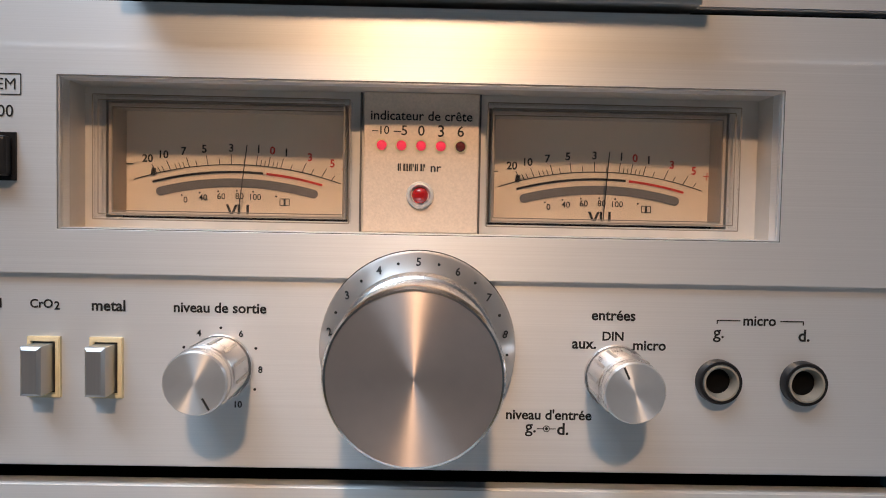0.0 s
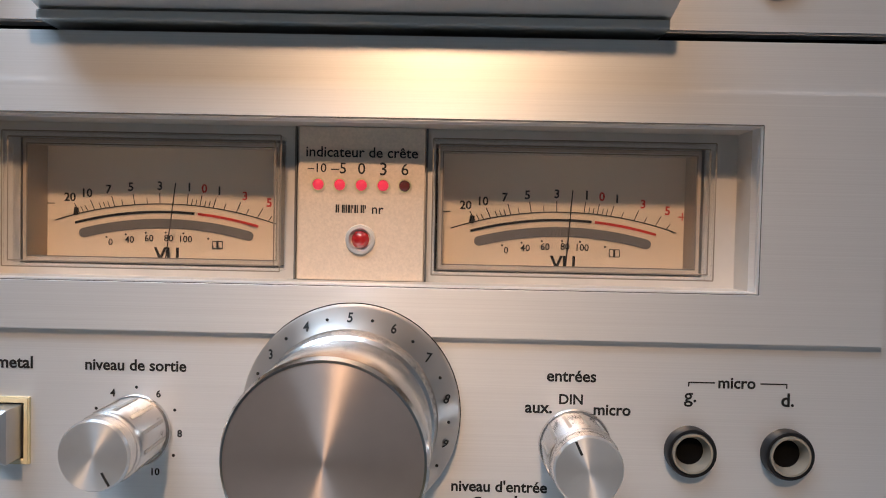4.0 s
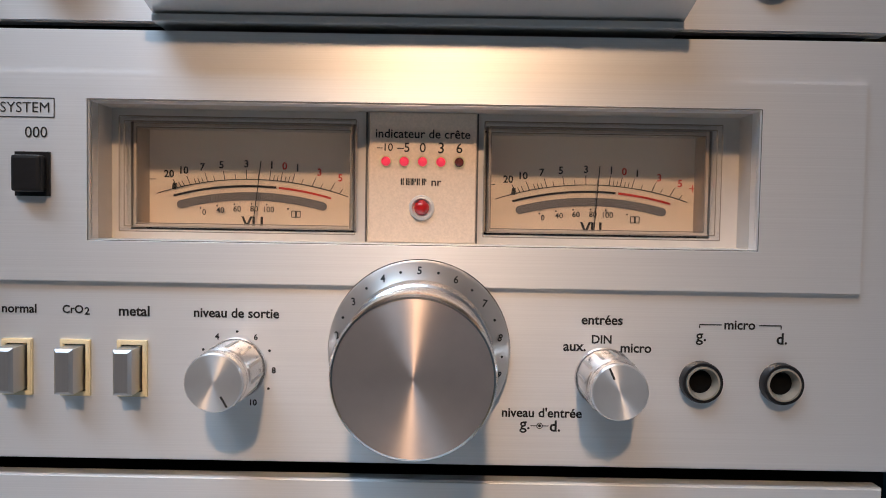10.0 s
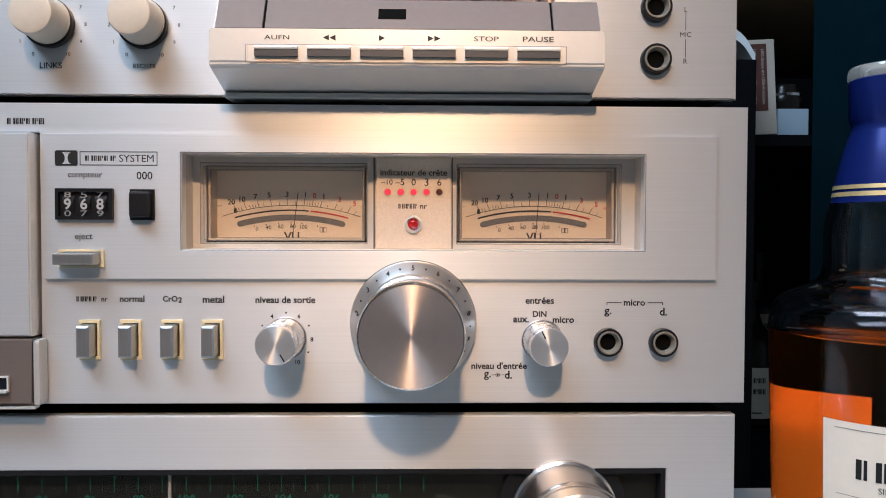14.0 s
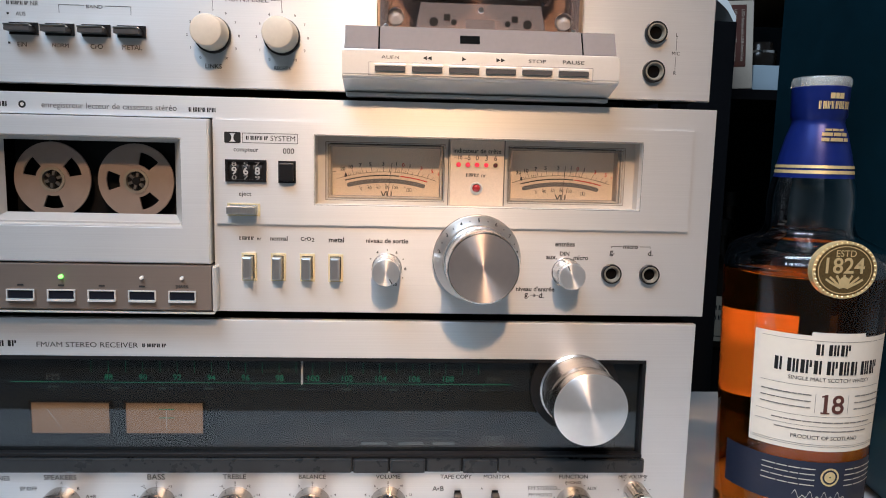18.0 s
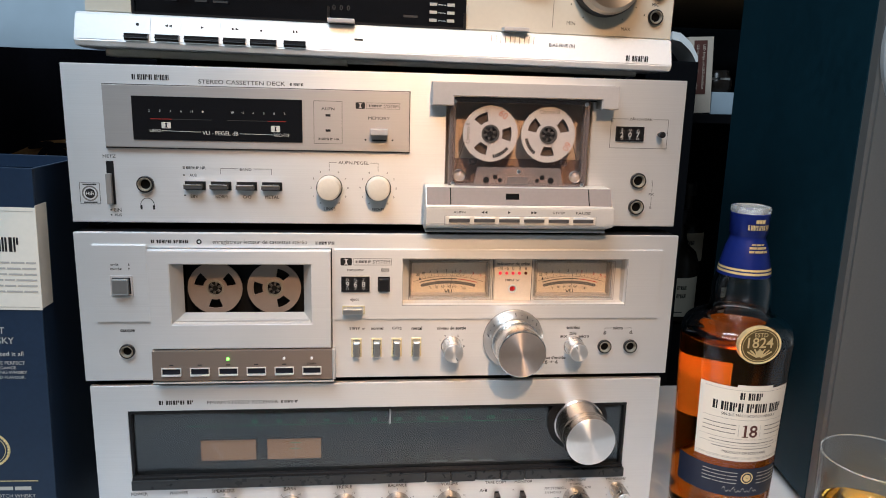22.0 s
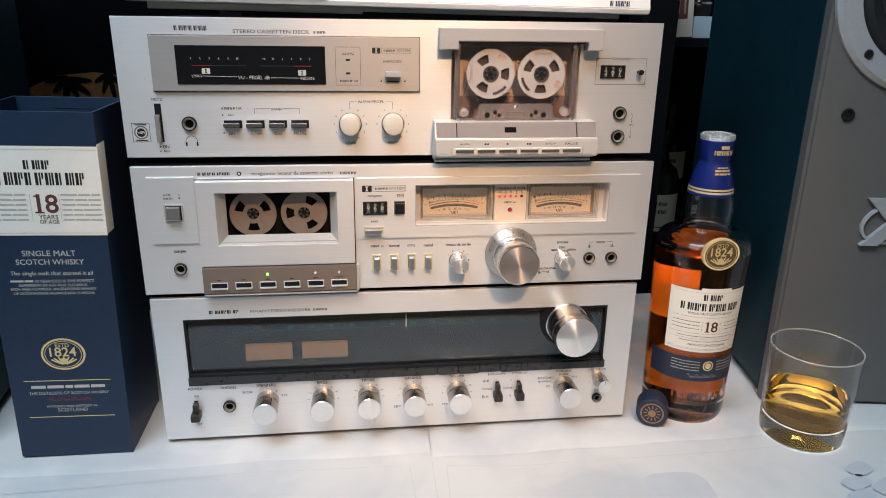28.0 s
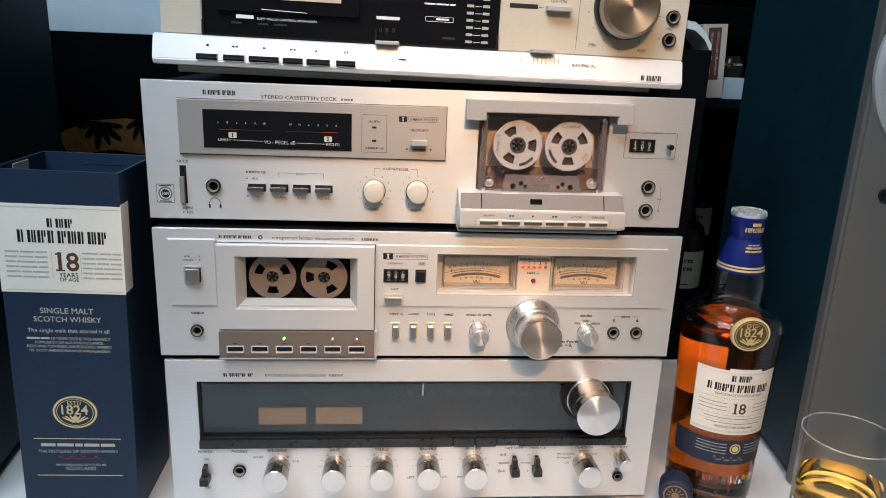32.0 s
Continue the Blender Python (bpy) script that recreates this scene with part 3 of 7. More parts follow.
    for nm, xa, xb, front, lift in (("paper_sheet", -0.62, 0.021, -0.033, 0.0), ("paper_sheet", 0.0225, 0.66, -0.041, 0.0)):
        bm = bmesh.new()
        g = []
        for i in range(61):
            x = xa + (xb - xa) * i / 60
            fy = front + 0.006 * noise.noise(Vector((x * 4.1, 2.2, 0))) + 0.004 * noise.noise(Vector((x * 13, 5.2, 0)))
            col = []
            for j in range(17):
                y = fy + (0.308 - fy) * (j / 16) ** 1.6
                w = 1.0
                deep = 0.0030 * max(0.0, min(1.0, (0.23 - abs(x + 0.01)) / 0.05)) * max(0.0, min(1.0, (0.002 - y) / 0.02))
                fold = max(0.0, noise.noise(Vector((x * 11, y * 24, 7.7))))
                crease = abs(noise.noise(Vector((x * 7 + y * 22, y * 34 - x * 4, 3.1))))
                col.append(bm.verts.new((x, y, 0.0002 + min(1.0, (y - fy) / 0.012) * (0.0004 * w * fold + deep * (0.25 + crease)) - (0.0016 if j == 0 else 0))))
            g.append(col)
        for i in range(60):
            for j in range(16):
                bm.faces.new((g[i][j], g[i + 1][j], g[i + 1][j + 1], g[i][j + 1]))
        sheet = part(nm, bm, CLOTH, None, "", True)
        tagged(sheet, "thin white paper sheet with creases under the stack", "paper sheet", "sheets under the stack")
    t = thing("table", (0, 0.05, -0.75), "plain wooden table under a white cloth", "table")
    part("tabletop", box(-0.99, 0.99, -0.240, 0.310, -0.034, -0.004, 0.004), WOOD, t)
    for x in (-0.92, 0.92):
        for y in (-0.19, 0.26):
            part("leg", box(x - 0.03, x + 0.03, y - 0.03, y + 0.03, -0.75, -0.034, 0.004), WOOD, t)
    fl = part("floor", box(-2.0, 2.0, -2.6, 1.45, -0.80, -0.75), WOOD)
    tagged(fl, "light wooden floor boards of the room", "floor", kind="structure")
    # the grey walls and ceiling are unseen, added to bounce fill light
    for nm, b, m, lab in (("wall_back", box(-2.0, 2.0, 1.35, 1.45, -0.75, 1.75), DARK_WALL, "dark painted wall behind the stack"),
                          ("wall_front", box(-2.0, 2.0, -2.6, -2.5, -0.75, 1.75), WALL, "unseen grey front wall added to bounce light"),
                          ("wall_left", box(-2.0, -1.9, -2.5, 1.35, -0.75, 1.75), WALL, "unseen grey side wall added to bounce light"),
                          ("wall_right", box(1.9, 2.0, -2.5, 1.35, -0.75, 1.75), WALL, "unseen grey side wall added to bounce light")):
        tagged(part(nm, b, m), lab, "wall", kind="structure")
    tagged(part("ceiling", box(-2.0, 2.0, -2.6, 1.45, 1.75, 1.83), WALL), "unseen grey ceiling added to bounce light", "ceiling", kind="structure")


setting()


# ---- the middle cassette deck with two meters ----
def meter(deck, dx, needle):
    """One level meter behind the window, moved by dx."""
    x0, x1, z0, z1 = 0.0150 + dx, 0.0760 + dx, 0.2040, 0.2336
    m = part("level_meter", plate(x0, x1, z0, z1, 0.0050, 0.0105, [(x0 + 0.0012, x1 - 0.0012, z0 + 0.0011, z1 - 0.0011)], 0.0003), GLASS_WALL, deck, "clear-framed level meter", False)
    m.visible_shadow = False
    for k, yy in ((0.0, 0.0049), (0.0013, 0.0049), (0.0021, 0.0105)):
        part("frame_edge", frame_line(x0 + k, x1 - k, z0 + k, z1 - k, 0.00028, yy), METER_EDGE, m)
    part("inner_frame", plate(x0 + 0.0012, x1 - 0.0012, z0 + 0.0010, z1 - 0.0010, 0.0106, 0.0190, [(x0 + 0.0020, x1 - 0.0020, z0 + 0.0018, z1 - 0.0018)]), METER_SIDE, m, "tan inner side")
    part("dial", box(x0 + 0.001, x1 - 0.001, 0.0190, 0.0198, z0 + 0.001, z1 - 0.001), DIAL, m, "beige dial with a faint warm glow added")
    y = 0.0188
    cx, cz, r = 0.0455 + dx, 0.1352, 0.0834

    def at(x, q):
        a = math.asin((x - 0.0455) / r)
        return (cx + (r + q) * math.sin(a), cz + (r + q) * math.cos(a))

    def arc(xa, xb, q, w, mat):
        part("scale_arc", strip([at(xa + (xb - xa) * i / 24, q) for i in range(25)], w, y), mat, m)

    arc(0.0190, 0.0722, 0, 0.00022, INK)
    arc(0.0232, 0.0524, -0.0019, 0.0006, INK)
    arc(0.0532, 0.0680, -0.0019, 0.0006, INK_RED)
    arc(0.0246, 0.0664, -0.0047, 0.0023, MIRROR_BAND)
    for x in (0.0246, 0.0664):
        p = at(x, -0.0047)
        part("arc_end", lathe([(0.00115, 0), (0, 0)], (p[0], y + 0.00002, p[1]), segs=18), MIRROR_BAND, m)
    for s, x, mat in (("20", 0.0236, INK), ("10", 0.0276, INK), ("7", 0.0324, INK), ("5", 0.0374, INK), ("3", 0.0440, INK), ("1", 0.0507, INK), ("0", 0.0541, INK_RED), ("1", 0.0575, INK), ("3", 0.0633, INK_RED), ("5", 0.0688, INK_RED)):
        p = at(x, 0.0043)
        text(m, s, p[0], p[1], 0, y, mat, 0.008, high=0.0021)
    for x in (0.0248, 0.0284, 0.0332, 0.0380, 0.0440, 0.0504, 0.0535, 0.0567, 0.0622, 0.0672):
        part("scale_tick", strip((at(x, 0), at(x + (x - 0.0455) * 0.03, 0.0026)), 0.00022, y), INK, m)
    for x in (0.0258, 0.0268, 0.0300, 0.0310, 0.0320, 0.0352, 0.0410, 0.0472, 0.0515, 0.0525, 0.0546, 0.0556, 0.0592, 0.0645, 0.0698):
        part("scale_tick", strip((at(x, 0), at(x + (x - 0.0455) * 0.02, 0.0015)), 0.0002, y), INK, m)
    part("scale_stop", strip((at(0.0238, -0.0002), at(0.0245, 0.0015)), 0.0011, y - 0.0001), INK, m)
    p = at(0.0190, 0.0042)
    part("minus_sign", strip(((p[0] - 0.0009, p[1]), (p[0] + 0.0012, p[1])), 0.00022, y), INK, m)
    p = at(0.0722, 0.0040)
    part("plus_sign", strip(((p[0] - 0.001, p[1]), (p[0] + 0.001, p[1])), 0.00024, y), INK_RED, m)
    part("plus_sign", strip(((p[0], p[1] - 0.001), (p[0], p[1] + 0.001)), 0.00024, y - 0.00003), INK_RED, m)
    for s, x in (("0", 0.0308), ("40", 0.0358), ("60", 0.0410), ("80", 0.0462), ("100", 0.0508)):
        p = at(x, -0.0081)
        text(m, s, p[0], p[1], 0, y, INK, 0.004, high=0.0016)
        p = at(x - 0.0008, -0.0068)
        part("scale_dot", lathe([(0.00025, 0), (0, 0)], (p[0], y, p[1]), segs=8), INK, m)
    p = at(0.0592, -0.0086)
    part("scale_dot", lathe([(0.00028, 0), (0, 0)], (p[0] - 0.0022, y, p[1] + 0.0016), segs=8), INK, m)
    part("printed_frame", frame_line(p[0] - 0.0012, p[0] + 0.0012, p[1] - 0.0007, p[1] + 0.0010, 0.0002, y), INK_GREY, m)
    part("printed_line", strip(((p[0], p[1] - 0.0007), (p[0], p[1] + 0.0010)), 0.0005, y), INK_GREY, m)
    text(m, "VU", 0.0456 + dx, 0.2066, 0.0060, y, INK, 0.016)
    a = radians(needle)
    px, pz = cx, 0.1985
    part("needle", strip(((px + 0.0072 * math.sin(a), pz + 0.0072 * math.cos(a)), (px + 0.0252 * math.sin(a), pz + 0.0252 * math.cos(a))), 0.00028, 0.0165), INK, m, "thin black needle")
    pane = part("pane", box(x0 + 0.0014, x1 - 0.0014, 0.0066, 0.0070, z0 + 0.0008, z1 - 0.0008), PANE, m, "clear meter pane")
    pane.visible_shadow = False


METER_SIDE = material("tan_meter_side", (0.44, 0.36, 0.28), 0.4)
LED_RING = material("bright_plated_ring", (0.72, 0.70, 0.67), 0.3, 0.5)
METER_EDGE = material("brown_meter_edge", (0.20, 0.165, 0.13), 0.35)


def middle_deck():
    d = thing("cassette_deck", (0, 0.1, 0.146), "silver brushed cassette deck with two level meters and a big knob", "cassette deck", "stack of hi-fi units")
    zb, zt = 0.146, 0.2542
    win = (0.0103, 0.1770, 0.2020, 0.2364)
    part("case", box(-0.210, 0.210, 0.030, 0.235, zb + 0.003, zt - 0.003), CASE, d, "black steel case")
    for x in (-0.17, 0.17):
        for y in (0.04, 0.20):
            part("foot", lathe([(0.010, 0.0), (0.011, 0.0095), (0.0, 0.0095)], (x, y, 0.1395), axis="z", segs=20), RUBBER, d)
    part("faceplate", plate(-0.215, 0.215, zb, zt, 0.0, 0.0035, [win, (-0.1668, -0.0404, zb - 1, 0.2437)], 0.0003), ALU, d, "brushed aluminium faceplate")
    part("back_edge", plate(-0.2145, 0.2145, zb + 0.0005, zt - 0.0005, 0.0035, 0.030, [(-0.211, 0.211, zb + 0.003, zt - 0.003)]), CASE, d)
    part("meter_plate", plate(-0.0388, 0.2036, 0.1909, 0.2436, -0.0014, -0.00002, [win], 0.0005), ALU, d, "raised brushed plate round the meters")
    part("side_plate", plate(-0.2035, -0.1672, 0.1902, 0.2460, -0.0014, -0.00002, (), 0.0005), ALU, d, "raised brushed plate by the door")
    # window: tray, middle block and meters
    part("window_frame", plate(win[0] - 0.0006, win[1] + 0.0006, win[2] - 0.0006, win[3] + 0.0006, 0.0036, 0.0110, [win]), LINING_METAL, d, "satin metal lining of the meter window")
    part("window_back", plate(win[0] - 0.0006, win[1] + 0.0006, win[2] - 0.0006, win[3] + 0.0006, 0.0110, 0.0205, [(0.0154, 0.0756, 0.2044, 0.2332), (0.1095, 0.1697, 0.2044, 0.2332)]), LINING_METAL, d)
    block = part("peak_block", box(0.0790, 0.1072, 0.0092, 0.0109, 0.2021, 0.2363, 0.0002), SPECKLE, d, "speckled silver peak indicator block")
    for x in (0.0782, 0.1076):
        part("block_seam", box(x - 0.0002, x + 0.0002, 0.0098, 0.01095, 0.2021, 0.2363), LEVER_GREY, block)
    part("window_outline", frame_line(win[0] - 0.0003, win[1] + 0.0003, win[2] - 0.0003, win[3] + 0.0003, 0.0002, -0.00145), LEVER_GREY, d)
    y = 0.00905
    text(block, "indicateur de crête", 0.0931, 0.2307, 0.0249, y, INK, 0.006)
    for k, s in enumerate(("–10", "–5", "0", "3", "6")):
        x = 0.0834 + 0.00483 * k
        text(block, s, x - (0.0003 if k < 2 else 0), 0.2271, (0.0042, 0.0033, 0.0016, 0.0015, 0.0016)[k], y, INK, 0.0)
        led = part("indicator_light", lathe([(0.0016, 0), (0.0016, -0.0003), (0.0013, -0.0003), (0.0012, 0.0)], (x, 0.0092, 0.2234), segs=20), IVORY, block, "", True)
        part("lens", lathe([(0.00125, 0.0), (0.0011, -0.0006), (0.0006, -0.0010), (0, -0.0011)], (x, 0.0092, 0.2234), segs=18), LED_OFF if k == 4 else LED_ON, led, "unlit lens" if k == 4 else "glowing red lens", True)
    blocks(block, 0.0908, 0.2181, 0.0070, 0.0018, y, INK, 5)
    text(block, "nr", 0.0968, 0.2178, 0.0026, y, INK, 0.006)
    led = part("indicator_light", lathe([(0.0034, 0), (0.0032, -0.0008), (0.0025, -0.0009), (0.0021, 0)], (0.0930, 0.0092, 0.2113), segs=30), LED_RING, block, "chrome-ringed indicator light", True)
    part("lens", lathe([(0.0020, 0.0), (0.0017, -0.0007), (0.0010, -0.0012), (0, -0.0013)], (0.0930, 0.0092, 0.2113), segs=24), LED_DIM, led, "dark red lens", True)
    meter(d, 0.0, 7.0)
    meter(d, 0.0941, 4.0)
    # big level knob on its numbered ring
    kx, kz = 0.0933, 0.1755
    ring = part("level_ring", lathe([(0.0226, -0.0005), (0.0226, -0.0035), (0.0221, -0.0045), (0.0182, -0.0085), (0.0178, -0.0085)], (kx, 0, kz), segs=120), SPUN_RING, d, "numbered aluminium ring", True)
    for k, s in enumerate("23456789"):
        a = radians(-80 + 26.2 * (k) + 0)
        a = radians((k - 3) * 26.0)
        q = 0.0203
        ob = text(ring, s, kx + q * math.sin(a), kz + q * math.cos(a), 0, -0.0069, INK, 0.008, high=0.0018, turn=-math.degrees(a) * 0.3)
        for v in ob.data.vertices:
            v.co.y = -0.0047 - (0.0221 - math.hypot(v.co.x - kx, v.co.z - kz)) * 1.026
        a += radians(13)
        part("scale_dot", lathe([(0.00035, 0), (0, 0)], (kx + q * math.sin(a), -0.0071, kz + q * math.cos(a)), segs=8), INK, ring)
    knob = part("level_knob", lathe([(0.0180, -0.006), (0.0180, -0.0125), (0.0176, -0.0132), (0.0168, -0.0138), (0.0168, -0.0148), (0.0172, -0.0155), (0.0174, -0.0335), (0.0170, -0.0345)], (kx, 0, kz), segs=160, knurl=0.00040, knurl_range=(-0.0126, -0.0061)), CHROME_SIDE, d, "large polished aluminium level knob", True)
    part("rim", lathe([(0.01735, -0.0338), (0.0169, -0.0349), (0.0165, -0.0350)], (kx, 0, kz), segs=120), CHROME, knob, "bright turned rim", True)
    part("cap", lathe([(0.0168, -0.0346), (0.0166, -0.0349), (0, -0.0349)], (kx, 0, kz), segs=90), SPUN, knob, "spun aluminium cap", True)
    part("knob_gap", lathe([(0.0228, -0.0016), (0.0225, -0.0016)], (kx, 0, kz), segs=90), BLACK, d)
    # small knobs
    small_knob(d, 0.0470, 0.1700, 0, 0.0069, 0.0180, mark=150, flare=1.04)
    small_knob(d, 0.1401, 0.1692, 0, 0.0067, 0.0170, mark=-25, flare=1.04)
    part("knob_foot", lathe([(0.0078, -0.0003), (0.0076, -0.0008), (0, -0.0008)], (0.0470, 0, 0.1698), segs=40), CHROME_SIDE, d)
    part("knob_foot", lathe([(0.0077, -0.0003), (0.0075, -0.0008), (0, -0.0008)], (0.1403, 0, 0.1690), segs=40), CHROME_SIDE, d)
    for s, x, z in (("4", 0.0421, 0.1778), ("6", 0.0519, 0.1778), ("8", 0.0565, 0.1694), ("10", 0.0514, 0.1611)):
        text(d, s, x, z, 0, -0.0001, INK, 0.008, high=0.0016)
    for x, z in ((0.0386, 0.1744), (0.0472, 0.1791), (0.0554, 0.1744), (0.0552, 0.1647)):
        part("scale_dot", lathe([(0.00035, 0), (0, 0)], (x, -0.0001, z), segs=8), INK, d)
    # tape selector keys
    for x in (-0.0230, -0.0083, 0.0064, 0.0208):
        f = part("selector_key", plate(x - 0.0038, x + 0.0038, 0.1622, 0.1765, -0.0010, -0.00002, [(x - 0.0027, x + 0.0027, 0.1634, 0.1753)], 0.0002), IVORY, d, "ivory-framed selector key")
        part("key_gap", box(x - 0.0027, x + 0.0027, -0.0003, -0.00002, 0.1634, 0.1753), BLACK, f)
        b = box(x - 0.0023, x + 0.0023, -0.0068, -0.0004, 0.1638, 0.1750)
        bmesh.ops.bevel(b, geom=[e for e in b.edges if all(v.co.y < -0.006 for v in e.verts)], offset=0.0007, segments=1, affect="EDGES")
        part("key", b, KEY_METAL, f, "brushed metal key")
    e = part("eject_key", plate(-0.0332, -0.0170, 0.1954, 0.2018, -0.0022, -0.0015, [(-0.0322, -0.0180, 0.1962, 0.2010)], 0.0002), IVORY, d, "ivory-framed eject key")
    part("key", box(-0.0325, -0.0184, -0.0078, -0.0016, 0.1966, 0.2006, 0.0006), KEY_METAL, e, "pale metal key")
    r = part("reset_button", plate(-0.0078, 0.0009, 0.2124, 0.2234, -0.0020, -0.0015, [(-0.0068, -0.0001, 0.2136, 0.2222)]), BLACK, d, "black counter reset button")
    part("key", box(-0.0070, 0.0001, -0.0052, -0.0016, 0.2134, 0.2224, 0.0008), BLACK, r)
    counter(d, -0.0338, -0.0136, 0.2125, 0.2236, -0.0016, "968")
    jack(d, 0.1643, 0.1685, 0)
    jack(d, 0.1845, 0.1684, 0)
    jack(d, -0.1846, 0.1685, 0)
    # printing
    y = -0.0001
    for s, x, z, w in (("normal", -0.0080, 0.1841, 0.0088), ("CrO", 0.0056, 0.1841, 0.0053), ("metal", 0.0211, 0.1839, 0.0078), ("niveau de sortie", 0.0470, 0.1838, 0.0216),
                       ("entrées", 0.1393, 0.1836, 0.0104), ("aux.", 0.1325, 0.1765, 0.0057), ("DIN", 0.1393, 0.1787, 0.0050), ("micro", 0.1480, 0.1766, 0.0078), ("micro", 0.1740, 0.1829, 0.0078),
                       ("g.", 0.1643, 0.1792, 0.0026), ("d.", 0.1847, 0.1796, 0.0027), ("niveau d'entrée", 0.1246, 0.1598, 0.0203), ("g.", 0.1203, 0.1560, 0.0026), ("d.", 0.1280, 0.1564, 0.0027), ("casque", -0.1838, 0.1832, 0.0100)):
        text(d, s, x, z, w, y, INK, 0.010)
    text(d, "2", 0.0092, 0.1837, 0.0013, y, INK, 0.01)
    text(d, "nr", -0.0179, 0.1837, 0.0022, y, INK, 0.008)
    blocks(d, -0.0243, 0.1840, 0.0074, 0.0018, y, INK, 5)
    part("printed_mark", lathe([(0.0008, 0), (0.0006, 0)], (0.1241, y, 0.1564), segs=20), INK, d)
    part("printed_mark", lathe([(0.0004, 0), (0, 0)], (0.1241, y, 0.1564), segs=12), INK, d)
    for a, b in ((0.1218, 0.1233), (0.1249, 0.1264)):
        part("printed_line", strip(((a, 0.1564), (b, 0.1564)), 0.0002, y), INK, d)
    for a, b in ((0.1639, 0.1694), (0.1789, 0.1844)):
        e = a if a < 0.17 else b
        part("printed_line", strip(((a, 0.1829), (b, 0.1829)), 0.00028, y), INK, d)
        part("printed_line", strip(((e, 0.1830), (e, 0.1820)), 0.00028, y), INK, d)
    y = -0.0015
    text(d, "compteur", -0.0237, 0.2281, 0.0122, y, INK, 0.004)
    text(d, "000", -0.0027, 0.2283, 0.0056, y, INK, 0.004)
    text(d, "eject", -0.0244, 0.2062, 0.0062, y, INK, 0.004)
    twin_d(d, -0.0303, 0.2344, 0.0037, y, INK)
    part("printed_frame", frame_line(-0.0254, 0.0018, 0.2320, 0.2367, 0.00025, y), INK, d)
    blocks(d, -0.0182, 0.2344, 0.0112, 0.0019, y, INK_GREY, 5)
    text(d, "SYSTEM", -0.0055, 0.2344, 0.0122, y, INK, 0.004)
    text(d, "arrêt", -0.1888, 0.2320, 0.0054, y, INK, 0.004)
    text(d, "marche", -0.1880, 0.2290, 0.0076, y, INK, 0.004)
    for k in (-1, 1):
        bm = bmesh.new()
        bm.faces.new([bm.verts.new(p) for p in ((-0.1800, y, 0.2305 + k * 0.0008), (-0.1788, y, 0.2305 + k * 0.0008), (-0.1794, y, 0.2305 + k * 0.0024))])
        part("printed_mark", bm, INK, d)
    y = -0.0001
    blocks(d, -0.1510, 0.2481, 0.0265, 0.0024, y, INK, 7)
    part("printed_mark", lathe([(0.0018, 0), (0.0009, 0)], (-0.1318, y, 0.2481), segs=20), INK, d)
    text(d, "enregistreur lecteur de cassettes stéréo", -0.0901, 0.2477, 0.0650, y, INK_GREY, 0.0)
    blocks(d, -0.0452, 0.2476, 0.0135, 0.0022, y, INK, 6)
    # power key
    p = part("power_key", plate(-0.1922, -0.1775, 0.2095, 0.2240, -0.0022, -0.0015, [(-0.1910, -0.1787, 0.2107, 0.2228)]), CASTING, d, "square power key")
    part("key_gap", box(-0.1910, -0.1787, -0.0018, -0.0015, 0.2107, 0.2228), BLACK, p)
    part("key", box(-0.1903, -0.1797, -0.0060, -0.0018, 0.2115, 0.2222, 0.0006), KEY_METAL, p, "grey square key")
    # cassette door
    door = part("cassette_door", plate(-0.1660, -0.0412, 0.1712, 0.2430, -0.0055, 0.0030, [(-0.1515, -0.0548, 0.1896, 0.2330)], 0.0006), ALU, d, "brushed aluminium cassette door")
    bm = bmesh.new()
    outer = [(-0.1515, 0.1896), (-0.0548, 0.1896), (-0.0548, 0.2330), (-0.1515, 0.2330)]
    inner = [(-0.1452, 0.1948), (-0.0610, 0.1948), (-0.0610, 0.2312), (-0.1452, 0.2312)]
    a = [bm.verts.new((x, -0.0050, z)) for x, z in outer]
    b = [bm.verts.new((x, 0.0065, z)) for x, z in inner]
    for i in range(4):
        j = (i + 1) % 4
        bm.faces.new((a[i], a[j], b[j], b[i]))
    part("window_lining", bm, LINING, door, "grey sloping window lining")
    part("window_ledge", box(-0.1500, -0.0562, -0.0030, 0.0000, 0.1897, 0.1916, 0.0005), LINING, door)
    part("cassette_bay", box(-0.1470, -0.0590, 0.0200, 0.0215, 0.1890, 0.2370), BLACK, d, "dark cassette bay")
    for x, t in ((-0.1249, 60), (-0.0829, 34)):
        reel(d, x, 0.0120, 0.2112, 0.0192, TAPE_TAN, NICKEL, t, "tan metal tape reel with three windows")
    # transport keys
    bm = bmesh.new()
    prof = [(-0.0060, 0.1700), (-0.0040, 0.1705), (0.0030, 0.1705), (0.0030, 0.1465), (-0.0045, 0.1465), (-0.0066, 0.1480)]
    ends = [[bm.verts.new((x, yy, zz)) for yy, zz in prof] for x in (-0.1665, -0.0407)]
    bm.faces.new(ends[0])
    bm.faces.new(ends[1][::-1])
    for i in range(len(prof)):
        j = (i + 1) % len(prof)
        bm.faces.new((ends[0][i], ends[0][j], ends[1][j], ends[1][i]))
    panel = part("key_panel", bm, ALU_BROWN, d, "bronze-grey transport key panel")
    part("panel_edge", box(-0.1665, -0.0392, -0.0072, -0.0040, 0.1458, 0.1466, 0.0003), SILVER, panel, "silver lower edge of the key panel")
    part("panel_edge", box(-0.0406, -0.0380, -0.0060, -0.00005, 0.1467, 0.1702, 0.0012), SILVER, panel, "silver side edge of the key panel")
